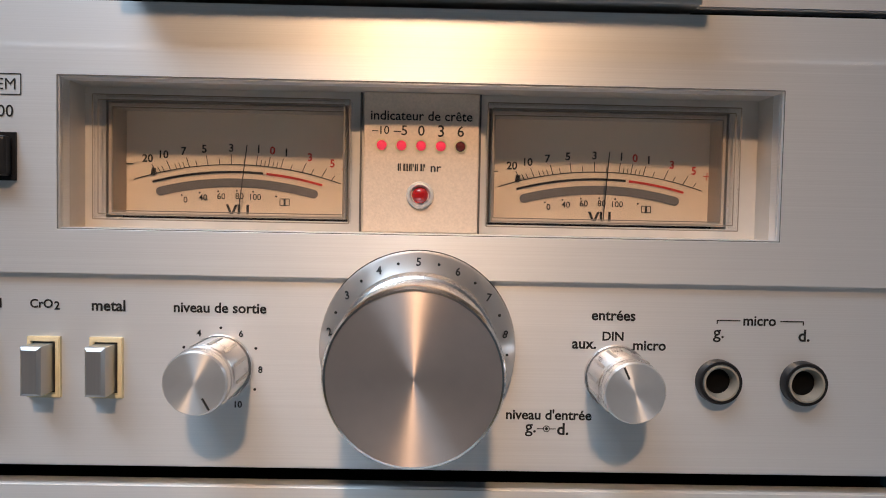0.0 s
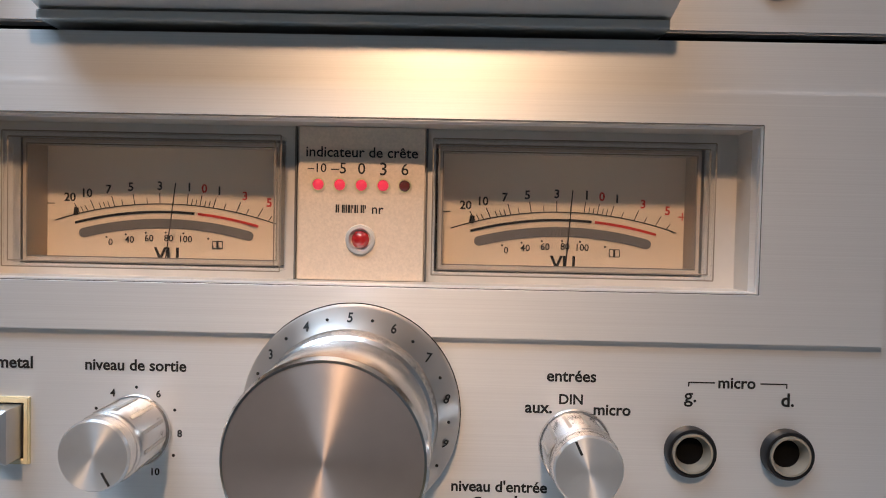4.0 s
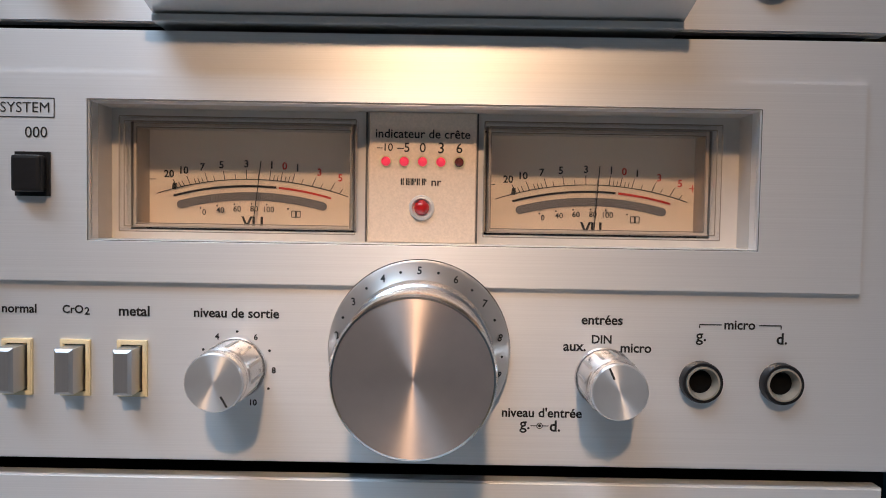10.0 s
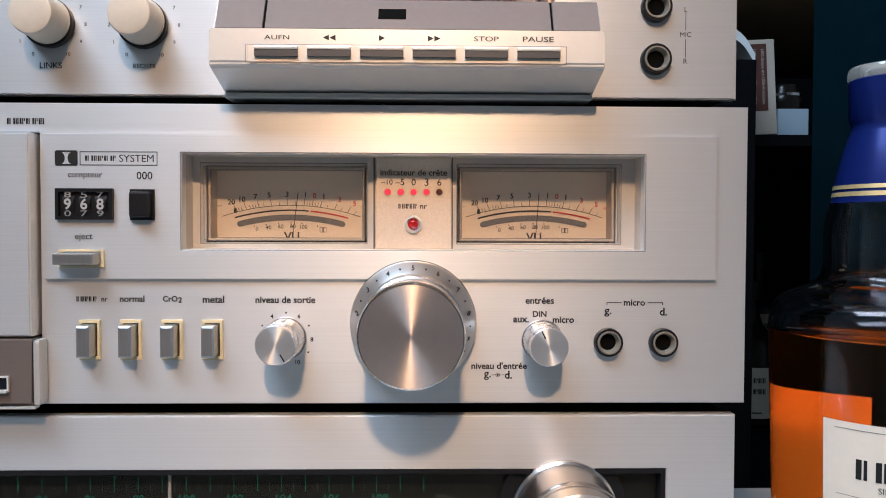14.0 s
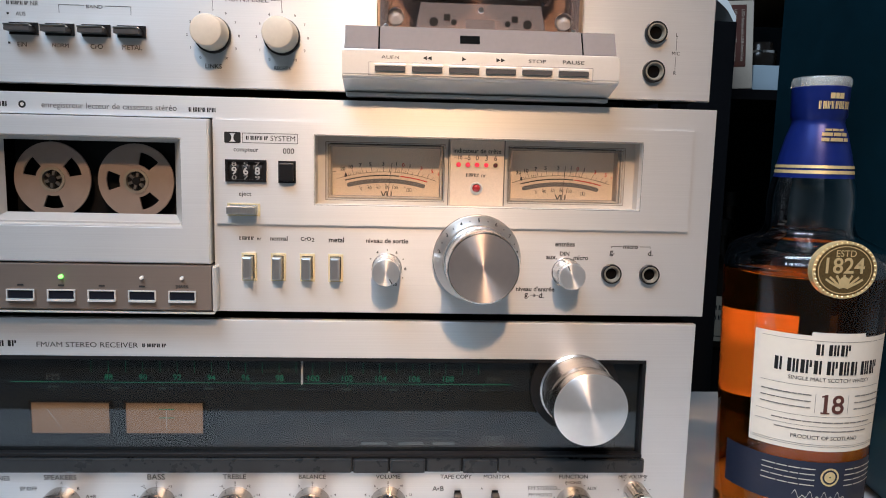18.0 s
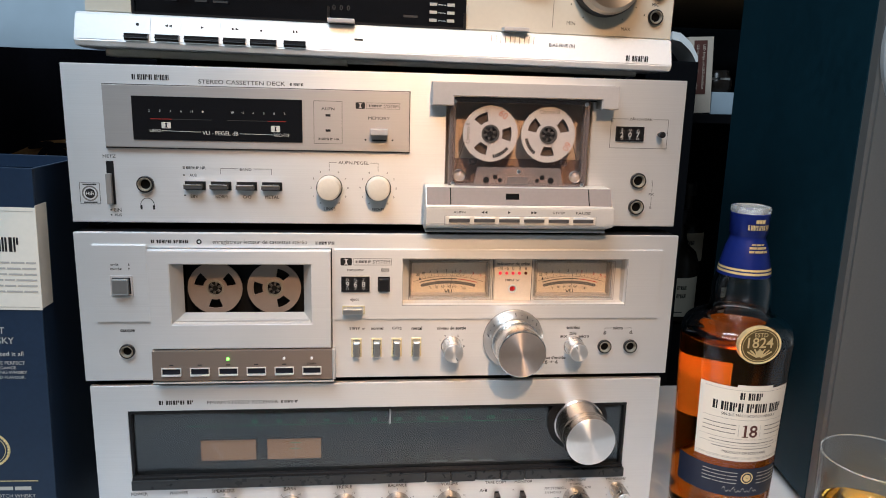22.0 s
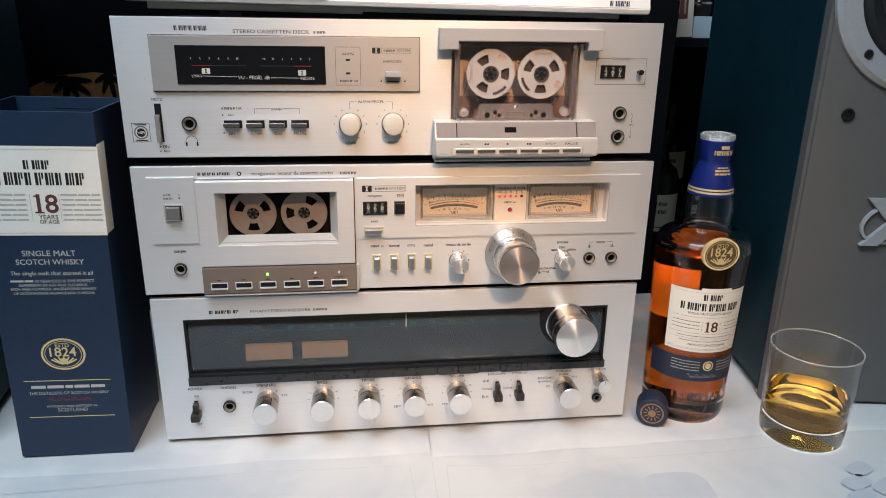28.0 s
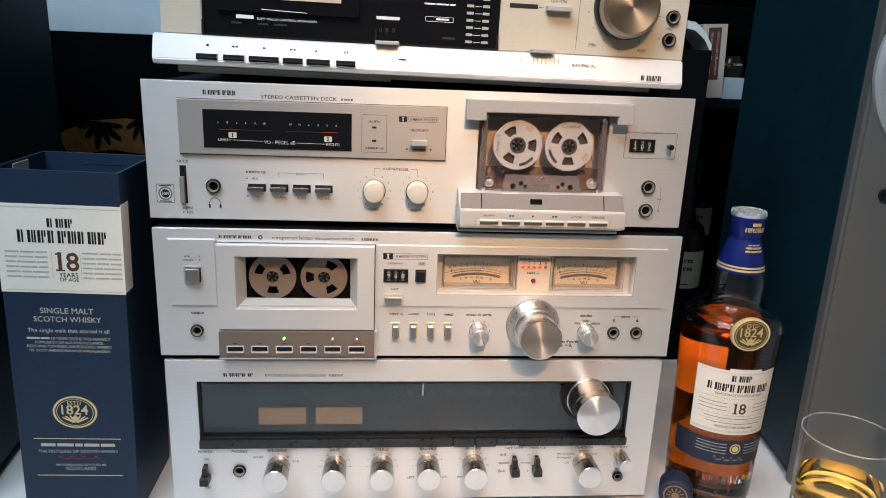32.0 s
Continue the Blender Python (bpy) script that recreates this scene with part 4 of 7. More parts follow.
    for k in range(6):
        x = -0.1535 + 0.0197 * k
        q = part("transport_key", plate(x - 0.0068, x + 0.0068, 0.1520, 0.1575, -0.0074, -0.0062, [(x - 0.0062, x + 0.0062, 0.1528, 0.1570)]), SILVER_KEY, panel, "chrome-lipped transport key")
        part("slot", box(x - 0.0062, x + 0.0062, -0.0066, -0.0064, 0.1528, 0.1570), KEY_FACE, q, "glossy black key face")
        part("lip", box(x - 0.0066, x + 0.0066, -0.0084, -0.0064, 0.1517, 0.1528, 0.0003), SILVER_KEY, q, "polished lip")
        if k < 5:
            bar(panel, x, 0.1596, 0.0030, 0.0009, -0.0067, INK_GREY)
        else:
            text(panel, "pause", x, 0.1596, 0.0062, -0.0067, INK, 0.0)
        if k in (2, 4, 5):
            part("indicator_light", lathe([(0.0010, 0.0004), (0.0009, -0.0012), (0, -0.0016)], (x, -0.0064, 0.1640), segs=14), LED_GREEN if k == 2 else LED_CLEAR, panel, "lit green lamp" if k == 2 else "unlit clear lamp", True)
    return d


KEY_METAL = material("key_metal", (0.46, 0.46, 0.46), 0.30, 0.85, scale=200, stretch=(9, 1, 0.3), vary=0.06)
SPUN_RING = material("satin_ring", (0.60, 0.565, 0.53), 0.33, 0.96, scale=300, vary=0.04, aniso=0.4, spun=True)
middle_deck()


# ---- the upper cassette deck with an open cassette well ----
def upper_deck():
    Y = 0.0120
    d = thing("cassette_deck", (0, 0.12, 0.259), "silver cassette deck with an open well holding a clear tape", "cassette deck", "stack of hi-fi units")
    x0, x1, z0, z1 = -0.2192, 0.2157, 0.2592, 0.3668
    well = (0.0400, 0.1465, 0.2860, 0.3500)
    part("faceplate", plate(x0, x1, z0, z1, Y, Y + 0.004, [well], 0.0005), ALU, d, "brushed aluminium faceplate")
    part("case", box(x0 + 0.004, x1 - 0.004, Y + 0.030, Y + 0.235, z0 + 0.004, z1 - 0.002), CASE, d, "black steel case")
    part("back_edge", plate(x0 + 0.001, x1 - 0.001, z0 + 0.001, z1 - 0.001, Y + 0.004, Y + 0.03, [(x0 + 0.003, x1 - 0.003, z0 + 0.003, z1 - 0.003)]), CASE, d)
    for x in (-0.17, 0.17):
        for y in (0.05, 0.21):
            part("foot", lathe([(0.010, 0.0), (0.011, 0.0115), (0.0, 0.0115)], (x, y, 0.2518), axis="z", segs=20), RUBBER, d)
    y = Y - 0.0001
    # meter panel
    P = Y - 0.0028
    panel = part("meter_panel", plate(-0.1926, 0.0137, 0.3118, 0.3536, P, Y - 0.00005, (), 0.0004), ALU_BEIGE, d, "raised champagne meter panel")
    part("panel_gap", plate(-0.1932, 0.0143, 0.3110, 0.3540, Y - 0.0004, Y - 0.00005, [(-0.19, 0.01, 0.314, 0.351)]), BLACK, panel)
    dark = part("meter_window", box(-0.1738, -0.0605, P - 0.0006, P - 0.00005, 0.3172, 0.3464, 0.0002), DISPLAY, panel, "black glossy meter window")
    q = P - 0.0007
    for cx, labs in ((-0.1450, ("3", "0", "3", "6", "11", "18")), (-0.0900, ("18", "11", "6", "3", "0", "3"))):
        for k, s in enumerate(labs):
            text(dark, s, cx - 0.0175 + 0.0070 * k, 0.3367, 0, q, INK_CREAM, 0.006, high=0.0015)
    part("printed_line", strip(((-0.1620, 0.3313), (-0.1480, 0.3313)), 0.0005, q), INK_RED_DIM, dark)
    part("printed_line", strip(((-0.1480, 0.3313), (-0.1215, 0.3313)), 0.0004, q), INK_GREY, dark)
    part("printed_line", strip(((-0.1110, 0.3313), (-0.0840, 0.3313)), 0.0004, q), INK_GREY, dark)
    part("printed_line", strip(((-0.0840, 0.3313), (-0.0715, 0.3313)), 0.0005, q), INK_RED_DIM, dark)
    text(dark, "LINKS", -0.1590, 0.3235, 0.0074, q, INK_CREAM, 0.0)
    text(dark, "RECHTS", -0.0748, 0.3220, 0.0105, q, INK_CREAM, 0.0)
    text(dark, "VU - PEGEL dB", -0.1160, 0.3225, 0.0240, q, INK_CREAM, 0.004)
    part("printed_line", strip(((-0.1548, 0.3235), (-0.1290, 0.3230)), 0.0003, q), INK_CREAM, dark)
    part("printed_line", strip(((-0.1030, 0.3224), (-0.0810, 0.3222)), 0.0003, q), INK_CREAM, dark)
    twin_d(dark, -0.1518, 0.3272, 0.0028, q, INK_CREAM)
    twin_d(dark, -0.0788, 0.3262, 0.0028, q, INK_CREAM)
    q = P - 0.0001
    part("printed_frame", frame_line(-0.0526, -0.0332, 0.3168, 0.3460, 0.00025, q), INK_GREY, panel)
    text(panel, "AUFN", -0.0429, 0.3408, 0.0090, q, INK_GREY, 0.0, squash=0.8)
    blocks(panel, -0.0446, 0.3200, 0.0100, 0.0016, q, INK_GREY, 5)
    text(panel, "NR", -0.0368, 0.3200, 0.0036, q, INK_GREY, 0.0, squash=0.8)
    for z in (0.3363, 0.3259):
        part("indicator_slot", box(-0.0446, -0.0412, P - 0.0003, P, z - 0.0008, z + 0.0008), BLACK, panel)
    twin_d(panel, -0.0206, 0.3435, 0.0030, q, INK)
    part("printed_frame", frame_line(-0.0165, 0.0068, 0.3416, 0.3455, 0.0002, q), INK_GREY, panel)
    blocks(panel, -0.0102, 0.3435, 0.0092, 0.0016, q, INK_GREY, 5)
    text(panel, "SYSTEM", 0.0008, 0.3435, 0.0100, q, INK_GREY, 0.0)
    text(panel, "MEMORY", -0.0076, 0.3351, 0.0150, q, INK_GREY, 0.0, squash=0.8)
    part("memory_key", box(-0.0135, -0.0015, P - 0.0085, P, 0.3238, 0.3278, 0.0004), CASTING, panel, "grey memory key")
    bar(panel, -0.0075, 0.3198, 0.0100, 0.0010, q, INK_GREY)
    for x in (-0.0170, 0.0020):
        part("scale_dot", lathe([(0.0007, 0), (0, 0)], (x, q, 0.3200), segs=10), INK_GREY, panel)
    # upper printing
    blocks(d, -0.1609, 0.3588, 0.0256, 0.0036, y, INK, 7)
    text(d, "STEREO CASSETTEN DECK", -0.1010, 0.3568, 0.0580, y, INK_GREY, 0.0, squash=0.8)
    blocks(d, -0.0640, 0.3566, 0.0100, 0.0018, y, INK_GREY, 4)
    # lower row
    text(d, "NETZ", -0.1917, 0.3053, 0.0086, y, INK_GREY, 0.0, squash=0.85)
    s = part("mains_switch", box(-0.1942, -0.1892, Y - 0.0002, Y + 0.0005, 0.2718, 0.3020), BLACK, d, "mains slide switch in a dark slot")
    part("slider", box(-0.1940, -0.1906, Y - 0.0042, Y - 0.0002, 0.2724, 0.2935, 0.0005), SLIDER, s, "dark grey slider")
    for z, t in ((0.2680, "EIN"), (0.2645, "AUS")):
        part("scale_dot", box(-0.1935, -0.1925, y - 0.00005, y, z - 0.0005, z + 0.0005), INK_GREY, d)
        text(d, t, -0.1885, z, 0.0048, y, INK_GREY, 0.0)
    part("printed_frame", frame_line(-0.2128, -0.1996, 0.2721, 0.2867, 0.0003, y), INK_GREY, d)
    part("printed_mark", lathe([(0.0054, 0), (0.0044, 0)], (-0.2062, y, 0.2794), segs=28), INK_MID, d)
    part("printed_mark", lathe([(0.0034, 0), (0, 0)], (-0.2062, y - 0.00004, 0.2794), segs=28), INK, d)
    text(d, "HiFi", -0.2062, 0.2794, 0.0052, y - 0.0001, INK_WHITE, 0.0)
    bar(d, -0.2062, 0.2856, 0.0090, 0.0008, y, INK_GREY)
    bar(d, -0.2062, 0.2732, 0.0090, 0.0008, y, INK_GREY)
    jack(d, -0.1687, 0.2863, Y, 0.0058)
    part("printed_mark", strip([(-0.1683 + 0.0046 * math.cos(math.pi * i / 16), 0.2714 + 0.0052 * math.sin(math.pi * i / 16)) for i in range(17)], 0.0004, y), INK, d)
    for k in (-1, 1):
        part("printed_mark", box(-0.1683 + k * 0.0042 - 0.0007, -0.1683 + k * 0.0042 + 0.0007, y - 0.00005, y, 0.2685, 0.2715), INK, d)
    blocks(d, -0.1378, 0.2982, 0.0110, 0.0018, y, INK_GREY, 5)
    text(d, "NR", -0.1296, 0.2982, 0.0040, y, INK_GREY, 0.0)
    text(d, "BAND", -0.1005, 0.2975, 0.0080, y, INK_GREY, 0.0, squash=0.8)
    for a, b in ((-0.1178, -0.1055), (-0.0952, -0.0827)):
        part("printed_line", strip(((a, 0.2980), (b, 0.2980)), 0.00025, y), INK_GREY, d)
    for x in (-0.1178, -0.0827):
        part("printed_line", strip(((x, 0.2981), (x, 0.2940)), 0.00025, y), INK_GREY, d)
    for x, t in ((-0.1353, ""), (-0.1178, "NORM"), (-0.1001, "CrO"), (-0.0827, "METAL")):
        k = part("push_key", plate(x - 0.0068, x + 0.0072, 0.2828, 0.2888, Y - 0.0008, Y - 0.00005, [(x - 0.0060, x + 0.0064, 0.2835, 0.2881)]), BLACK, d, "grey push key in a black frame")
        part("key_gap", box(x - 0.0060, x + 0.0064, Y - 0.0004, Y - 0.00005, 0.2835, 0.2881), BLACK, k)
        part("key", box(x - 0.0066, x + 0.0056, Y - 0.0065, Y - 0.0004, 0.2840, 0.2864, 0.0003), DARK_KEY, k, "dark grey key")
        part("lip", box(x - 0.0067, x + 0.0057, Y - 0.0068, Y - 0.0004, 0.28641, 0.2873, 0.0003), CHROME, k, "bright metal lip")
        if t:
            text(d, t, x, 0.2782, 0.0020 * len(t), y, INK_GREY, 0.0)
    text(d, "AUS", -0.1365, 0.2930, 0.0048, y, INK_GREY, 0.0)
    text(d, "EIN", -0.1365, 0.2782, 0.0044, y, INK_GREY, 0.0)
    for z in (0.2930, 0.2788):
        part("scale_dot", box(-0.1432, -0.1421, y - 0.00005, y, z - 0.0005, z + 0.0005), INK, d)
    text(d, "AUFN.PEGEL", -0.0253, 0.3034, 0.0215, y, INK_GREY, 0.0, squash=0.8)
    for a, b, e in ((-0.0425, -0.0372, -0.0425), (-0.0134, -0.0080, -0.0080)):
        part("printed_line", strip(((a, 0.3034), (b, 0.3034)), 0.00025, y), INK_GREY, d)
        part("printed_line", strip(((e, 0.3034), (e, 0.2995)), 0.00025, y), INK_GREY, d)
    for x, t in ((-0.0424, "LINKS"), (-0.0078, "RECHTS")):
        k = part("level_knob", lathe([(0.0086, -0.0003), (0.0086, -0.0030), (0.0082, -0.0034), (0.0080, -0.0125), (0.0075, -0.0138), (0.0062, -0.0143), (0, -0.0145)], (x, Y, 0.2860), segs=48), CREAM, d, "cream plastic level knob", True)
        part("skirt", lathe([(0.0092, -0.0002), (0.0092, -0.0024), (0.0082, -0.0028)], (x, Y, 0.2856), segs=40), BLACK, k, "black skirt")
        for i in range(11):
            a = radians(-150 + 30 * i)
            text(d, str(i), x + 0.0130 * math.sin(a), 0.2855 + 0.0128 * math.cos(a), 0, y, INK_GREY, 0.0, high=0.0014)
        text(d, t, x, 0.2702, 0.0082, y, INK_GREY, 0.0)
    # well with handle and cassette
    part("well_back", box(well[0] - 0.002, well[1] + 0.002, Y + 0.0115, Y + 0.0130, well[2] - 0.003, well[3] + 0.003), SHELL_BACK, d, "brown back of the cassette well")
    part("well_lining", plate(well[0] - 0.001, well[1] + 0.001, well[2] - 0.001, well[3] + 0.001, Y + 0.0041, Y + 0.0114, [well]), ALU_BEIGE, d)
    part("well_frame", plate(0.0290, 0.1612, 0.3452, 0.3612, Y - 0.0130, Y - 0.0002, [(0.0440, 0.1490, 0.3400, 0.3516)], 0.0006), CASTING, d, "grey U-shaped frame over the cassette well")
    bm = box(0.0440, 0.1490, Y - 0.0010, Y + 0.0110, 0.3500, 0.3512)
    part("well_roof", bm, BLACK, d)
    cassette(d, 0.0712, 0.1131, 0.0035)
    # key tray
    bm = bmesh.new()
    prof = [(Y - 0.001, 0.2893), (-0.0062, 0.2893), (-0.0120, 0.2772), (-0.0168, 0.2766), (-0.0175, 0.2650), (-0.0165, 0.2636), (Y - 0.006, 0.2570), (Y - 0.001, 0.2570)]
    ends = [[bm.verts.new((x, yy, zz)) for yy, zz in prof] for x in (0.0250, 0.1583)]
    bm.faces.new(ends[0])
    bm.faces.new(ends[1][::-1])
    for i in range(len(prof)):
        j = (i + 1) % len(prof)
        bm.faces.new((ends[0][i], ends[0][j], ends[1][j], ends[1][i]))
    bmesh.ops.recalc_face_normals(bm, faces=bm.faces)
    bmesh.ops.bevel(bm, geom=list(bm.edges), offset=0.0006, segments=2, affect="EDGES")
    tray = part("key_tray", bm, SILVER, d, "silver tray of transport keys")
    part("tray_lip", box(0.0256, 0.1577, -0.0010, 0.0090, 0.2562, 0.2582, 0.0005), SILVER, tray, "thin lip under the tray")
    lean = Matrix.Translation((0, -0.0091, 0.2833)) @ Matrix.Rotation(-math.atan2(0.0058, 0.0121), 4, "X")
    for a, b in ((0.0256, 0.0418), (0.0426, 0.1408), (0.1416, 0.1577)):
        bm = box(a, b, -0.0008, 0.0004, -0.0064, 0.0064, 0.0003)
        bmesh.ops.transform(bm, matrix=lean, verts=bm.verts)
        part("tray_cover", bm, COVER, tray, "mauve-grey sloping cover strip")
    for x in (0.0422, 0.1412):
        bm = box(x - 0.0005, x + 0.0005, -0.0003, 0.0003, -0.0064, 0.0064)
        bmesh.ops.transform(bm, matrix=lean, verts=bm.verts)
        part("cover_seam", bm, HOLE, tray)
    bm = box(0.0812, 0.0908, -0.0010, -0.0006, -0.0022, 0.0022)
    bmesh.ops.transform(bm, matrix=lean, verts=bm.verts)
    part("tape_sight", bm, HOLE, tray, "small dark sight window")
    part("printed_frame", frame_line(0.0375, 0.1450, 0.2650, 0.2709, 0.0002, -0.0179), INK_MID, tray)
    part("key_slot", box(0.0385, 0.1445, -0.0178, -0.0160, 0.2653, 0.2706), SLOT, tray)
    for k, s in enumerate(("AUFN", "", "", "", "STOP", "PAUSE")):
        x = 0.0478 + 0.01755 * k
        kk = part("transport_key", box(x - 0.0073, x + 0.0073, -0.0192, -0.0165, 0.2691, 0.2704, 0.0004), SILVER_KEY, tray, "silver transport key with a dark front")
        part("key_front", box(x - 0.0072, x + 0.0072, -0.0189, -0.0168, 0.2669, 0.26905), DARK_KEY, kk)
        if s:
            text(tray, s, x, 0.2735, 0.0021 * len(s), -0.0172, INK_GREY, 0.0, squash=0.65)
    for cx, dirs in ((0.0653, (-1, -1)), (0.0829, (1,)), (0.1004, (1, 1))):
        for n, dr in enumerate(dirs):
            xx = cx + (n - (len(dirs) - 1) / 2) * 0.0022
            bm = bmesh.new()
            bm.faces.new([bm.verts.new(p) for p in ((xx - dr * 0.0010, -0.0172, 0.2725), (xx - dr * 0.0010, -0.0172, 0.2745), (xx + dr * 0.0011, -0.0172, 0.2735))])
            part("printed_mark", bm, INK, tray)
    # counter and microphone sockets
    part("printed_frame", frame_line(0.1608, 0.2040, 0.3176, 0.3386, 0.00025, y), INK_GREY, d)
    bar(d, 0.1830, 0.3386, 0.0190, 0.0026, y - 0.0001, ALU)
    text(d, "ZÄHLWERK", 0.1830, 0.3388, 0.0175, y - 0.0002, INK_GREY, 0.0, squash=0.75)
    counter(d, 0.1647, 0.1858, 0.3226, 0.3332, Y, "207")
    part("reset_button", lathe([(0.0012, 0), (0.0012, -0.0040), (0.0022, -0.0046), (0.0022, -0.0074), (0, -0.0078)], (0.1975, Y, 0.3280), segs=20), BLACK, d, "black reset button on a stem", True)
    jack(d, 0.1845, 0.2937, Y, 0.0058)
    jack(d, 0.1845, 0.2740, Y, 0.0058)
    for s, z in (("L", 0.2930), ("MIC", 0.2836), ("R", 0.2736)):
        text(d, s, 0.1960, z, 0, y, INK_GREY, 0.0, high=0.0018)
    for a, b in ((0.2920, 0.2852), (0.2818, 0.2748)):
        part("printed_line", strip(((0.1960, a), (0.1960, b)), 0.00022, y), INK_GREY, d)
    return d


SLIDER = material("dark_grey_slider", (0.30, 0.285, 0.27), 0.35, 0.4, scale=300, vary=0.06)
COVER = material("mauve_grey_cover", (0.19, 0.170, 0.165), 0.62, spec=0.25, scale=400, vary=0.05)
DISPLAY = material("black_display", (0.006, 0.006, 0.007), 0.12)
SLOT = material("pale_key_slot", (0.66, 0.62, 0.55), 0.45, 0.3)
DARK_KEY = material("dark_key_front", (0.10, 0.098, 0.10), 0.35, 0.5)


def cassette(deck, xl, xr, y):
    cx = (xl + xr) / 2
    zc, z0, z1 = 0.3262, 0.2880, 0.3512
    x0, x1 = cx - 0.0502, cx + 0.0502
    c = part("compact_cassette", plate(x0, x1, z0, z1, y + 0.0008, y + 0.0086, [(x0 + 0.0030, x1 - 0.0030, z0 + 0.0030, z1 - 0.0034)], 0.0008), SHELL_EDGE, deck, "clear cassette with two white open reels")
    pane = part("shell_front", box(x0 + 0.0008, x1 - 0.0008, y, y + 0.0007, z0 + 0.0008, z1 - 0.0008), SHELL, c, "clear cassette front")
    pane.visible_shadow = False
    for x, t, q in ((xl, -30, 1), (xr, 60, -1)):
        r = reel(c, x, y + 0.0025, zc, 0.0197, TAPE_WHITE, TAPE_HUB, t, "white open reel with three windows")
        part("tape_pack", lathe([(0.0150, 0.002), (0.0150, 0.004), (0.006, 0.004)], (x, y + 0.0025, zc), segs=40), TAPE_PACK, r)
        for a, s, w, m in ((33 if q > 0 else 120, "60", 0.0062, REEL_RED), (-90 if q > 0 else 0, "Chrom II", 0.0145, INK_MID)):
            text(r, s, x + 0.0162 * math.sin(radians(a)), zc + 0.0162 * math.cos(radians(a)), w, y + 0.0024, m, 0.0, turn=-a)
        a = 150 if q > 0 else -122
        for k in range(8):
            aa = radians(a + (k - 3.5) * 5.6)
            bm = strip([(x + rad * math.sin(aa), zc + rad * math.cos(aa)) for rad in (0.0148, 0.0172)], 0.0013, y + 0.0024)
            part("printed_bar", bm, INK, r)
    # the thicker lower edge with guide holes, rollers and screws
    bm = bmesh.new()
    pts = [(cx - 0.0330, z0 + 0.0005), (cx + 0.0330, z0 + 0.0005), (cx + 0.0300, z0 + 0.0150), (cx - 0.0300, z0 + 0.0150)]
    f = [bm.verts.new((x, y - 0.0016, z)) for x, z in pts]
    b = [bm.verts.new((x, y, z)) for x, z in pts]
    bm.faces.new(f)
    for i in range(4):
        bm.faces.new((f[i], f[(i + 1) % 4], b[(i + 1) % 4], b[i]))
    low = part("lower_shell", box(x0 + 0.0030, x1 - 0.0030, y + 0.0060, y + 0.0064, z0 + 0.0030, z0 + 0.0205), SHELL_LOW, c, "smoky lower shell")
    low.visible_shadow = False
    part("head_block", bm, SHELL_SMOKE, c, "smoky raised block at the tape edge")
    for x, r in ((cx - 0.0235, 0.0022), (cx + 0.0235, 0.0022), (cx - 0.0135, 0.0014), (cx + 0.0135, 0.0014)):
        part("guide_hole", lathe([(r, -0.0018), (0, -0.0018)], (x, y, z0 + 0.0058), segs=18), BLACK, c)
    for x in (cx - 0.0425, cx + 0.0425):
        part("guide_roller", lathe([(0.0042, 0.001), (0.0042, 0.004), (0, 0.001)], (x, y, z0 + 0.0085), segs=24), TAPE_WHITE, c, "white guide roller")
    for x, z in ((cx, z0 + 0.0120), (x0 + 0.003, z0 + 0.003), (x1 - 0.003, z0 + 0.003), (x0 + 0.003, z1 - 0.003), (x1 - 0.003, z1 - 0.003)):
        part("screw", lathe([(0.0016, -0.0018 if x == cx else -0.0001), (0.0012, -0.0022 if x == cx else -0.0006), (0, -0.0022 if x == cx else -0.0006)], (x, y, z), segs=14), CHROME, c)
    # smoky inner ribs, the tape's way to the rollers and a black strip for the shaded gap below
    for k in (-1, 1):
        part("shell_rib", box(min(cx + k * 0.0478, cx + k * 0.0462), max(cx + k * 0.0478, cx + k * 0.0462), y + 0.0012, y + 0.0080, z0 + 0.0024, z1 - 0.0024), SHELL_SMOKE, c, "smoky clear side rib")
        part("tape_run", strip([(cx + k * 0.0395, zc - 0.006), (cx + k * 0.0462, z0 + 0.0100)], 0.0006, y + 0.0030), TAPE_BROWN, c)
        part("shell_post", lathe([(0.0026, 0.001), (0.0026, 0.005), (0.0014, 0.005), (0.0014, 0.001)], (cx + k * 0.0330, y, z0 + 0.0185), segs=16), SHELL_SMOKE, c)
        part("shell_notch", box(min(cx + k * 0.0185, cx + k * 0.0155), max(cx + k * 0.0185, cx + k * 0.0155), y - 0.0019, y - 0.0017, z0 + 0.0066, z0 + 0.0096), BLACK, c)
    part("well_gap_shade", box(x0 - 0.001, x1 + 0.001, y - 0.0060, y + 0.0080, z0 - 0.0006, z0 - 0.0001), BLACK, deck)
    part("pressure_pad", box(cx - 0.0075, cx + 0.0075, y + 0.002, y + 0.006, z0 + 0.0015, z0 + 0.0080), TAPE_TAN, c)
    part("tape_edge", box(x0 + 0.006, x1 - 0.006, y + 0.003, y + 0.006, z0 + 0.0004, z0 + 0.0012), TAPE_BROWN, c, "brown tape strip")


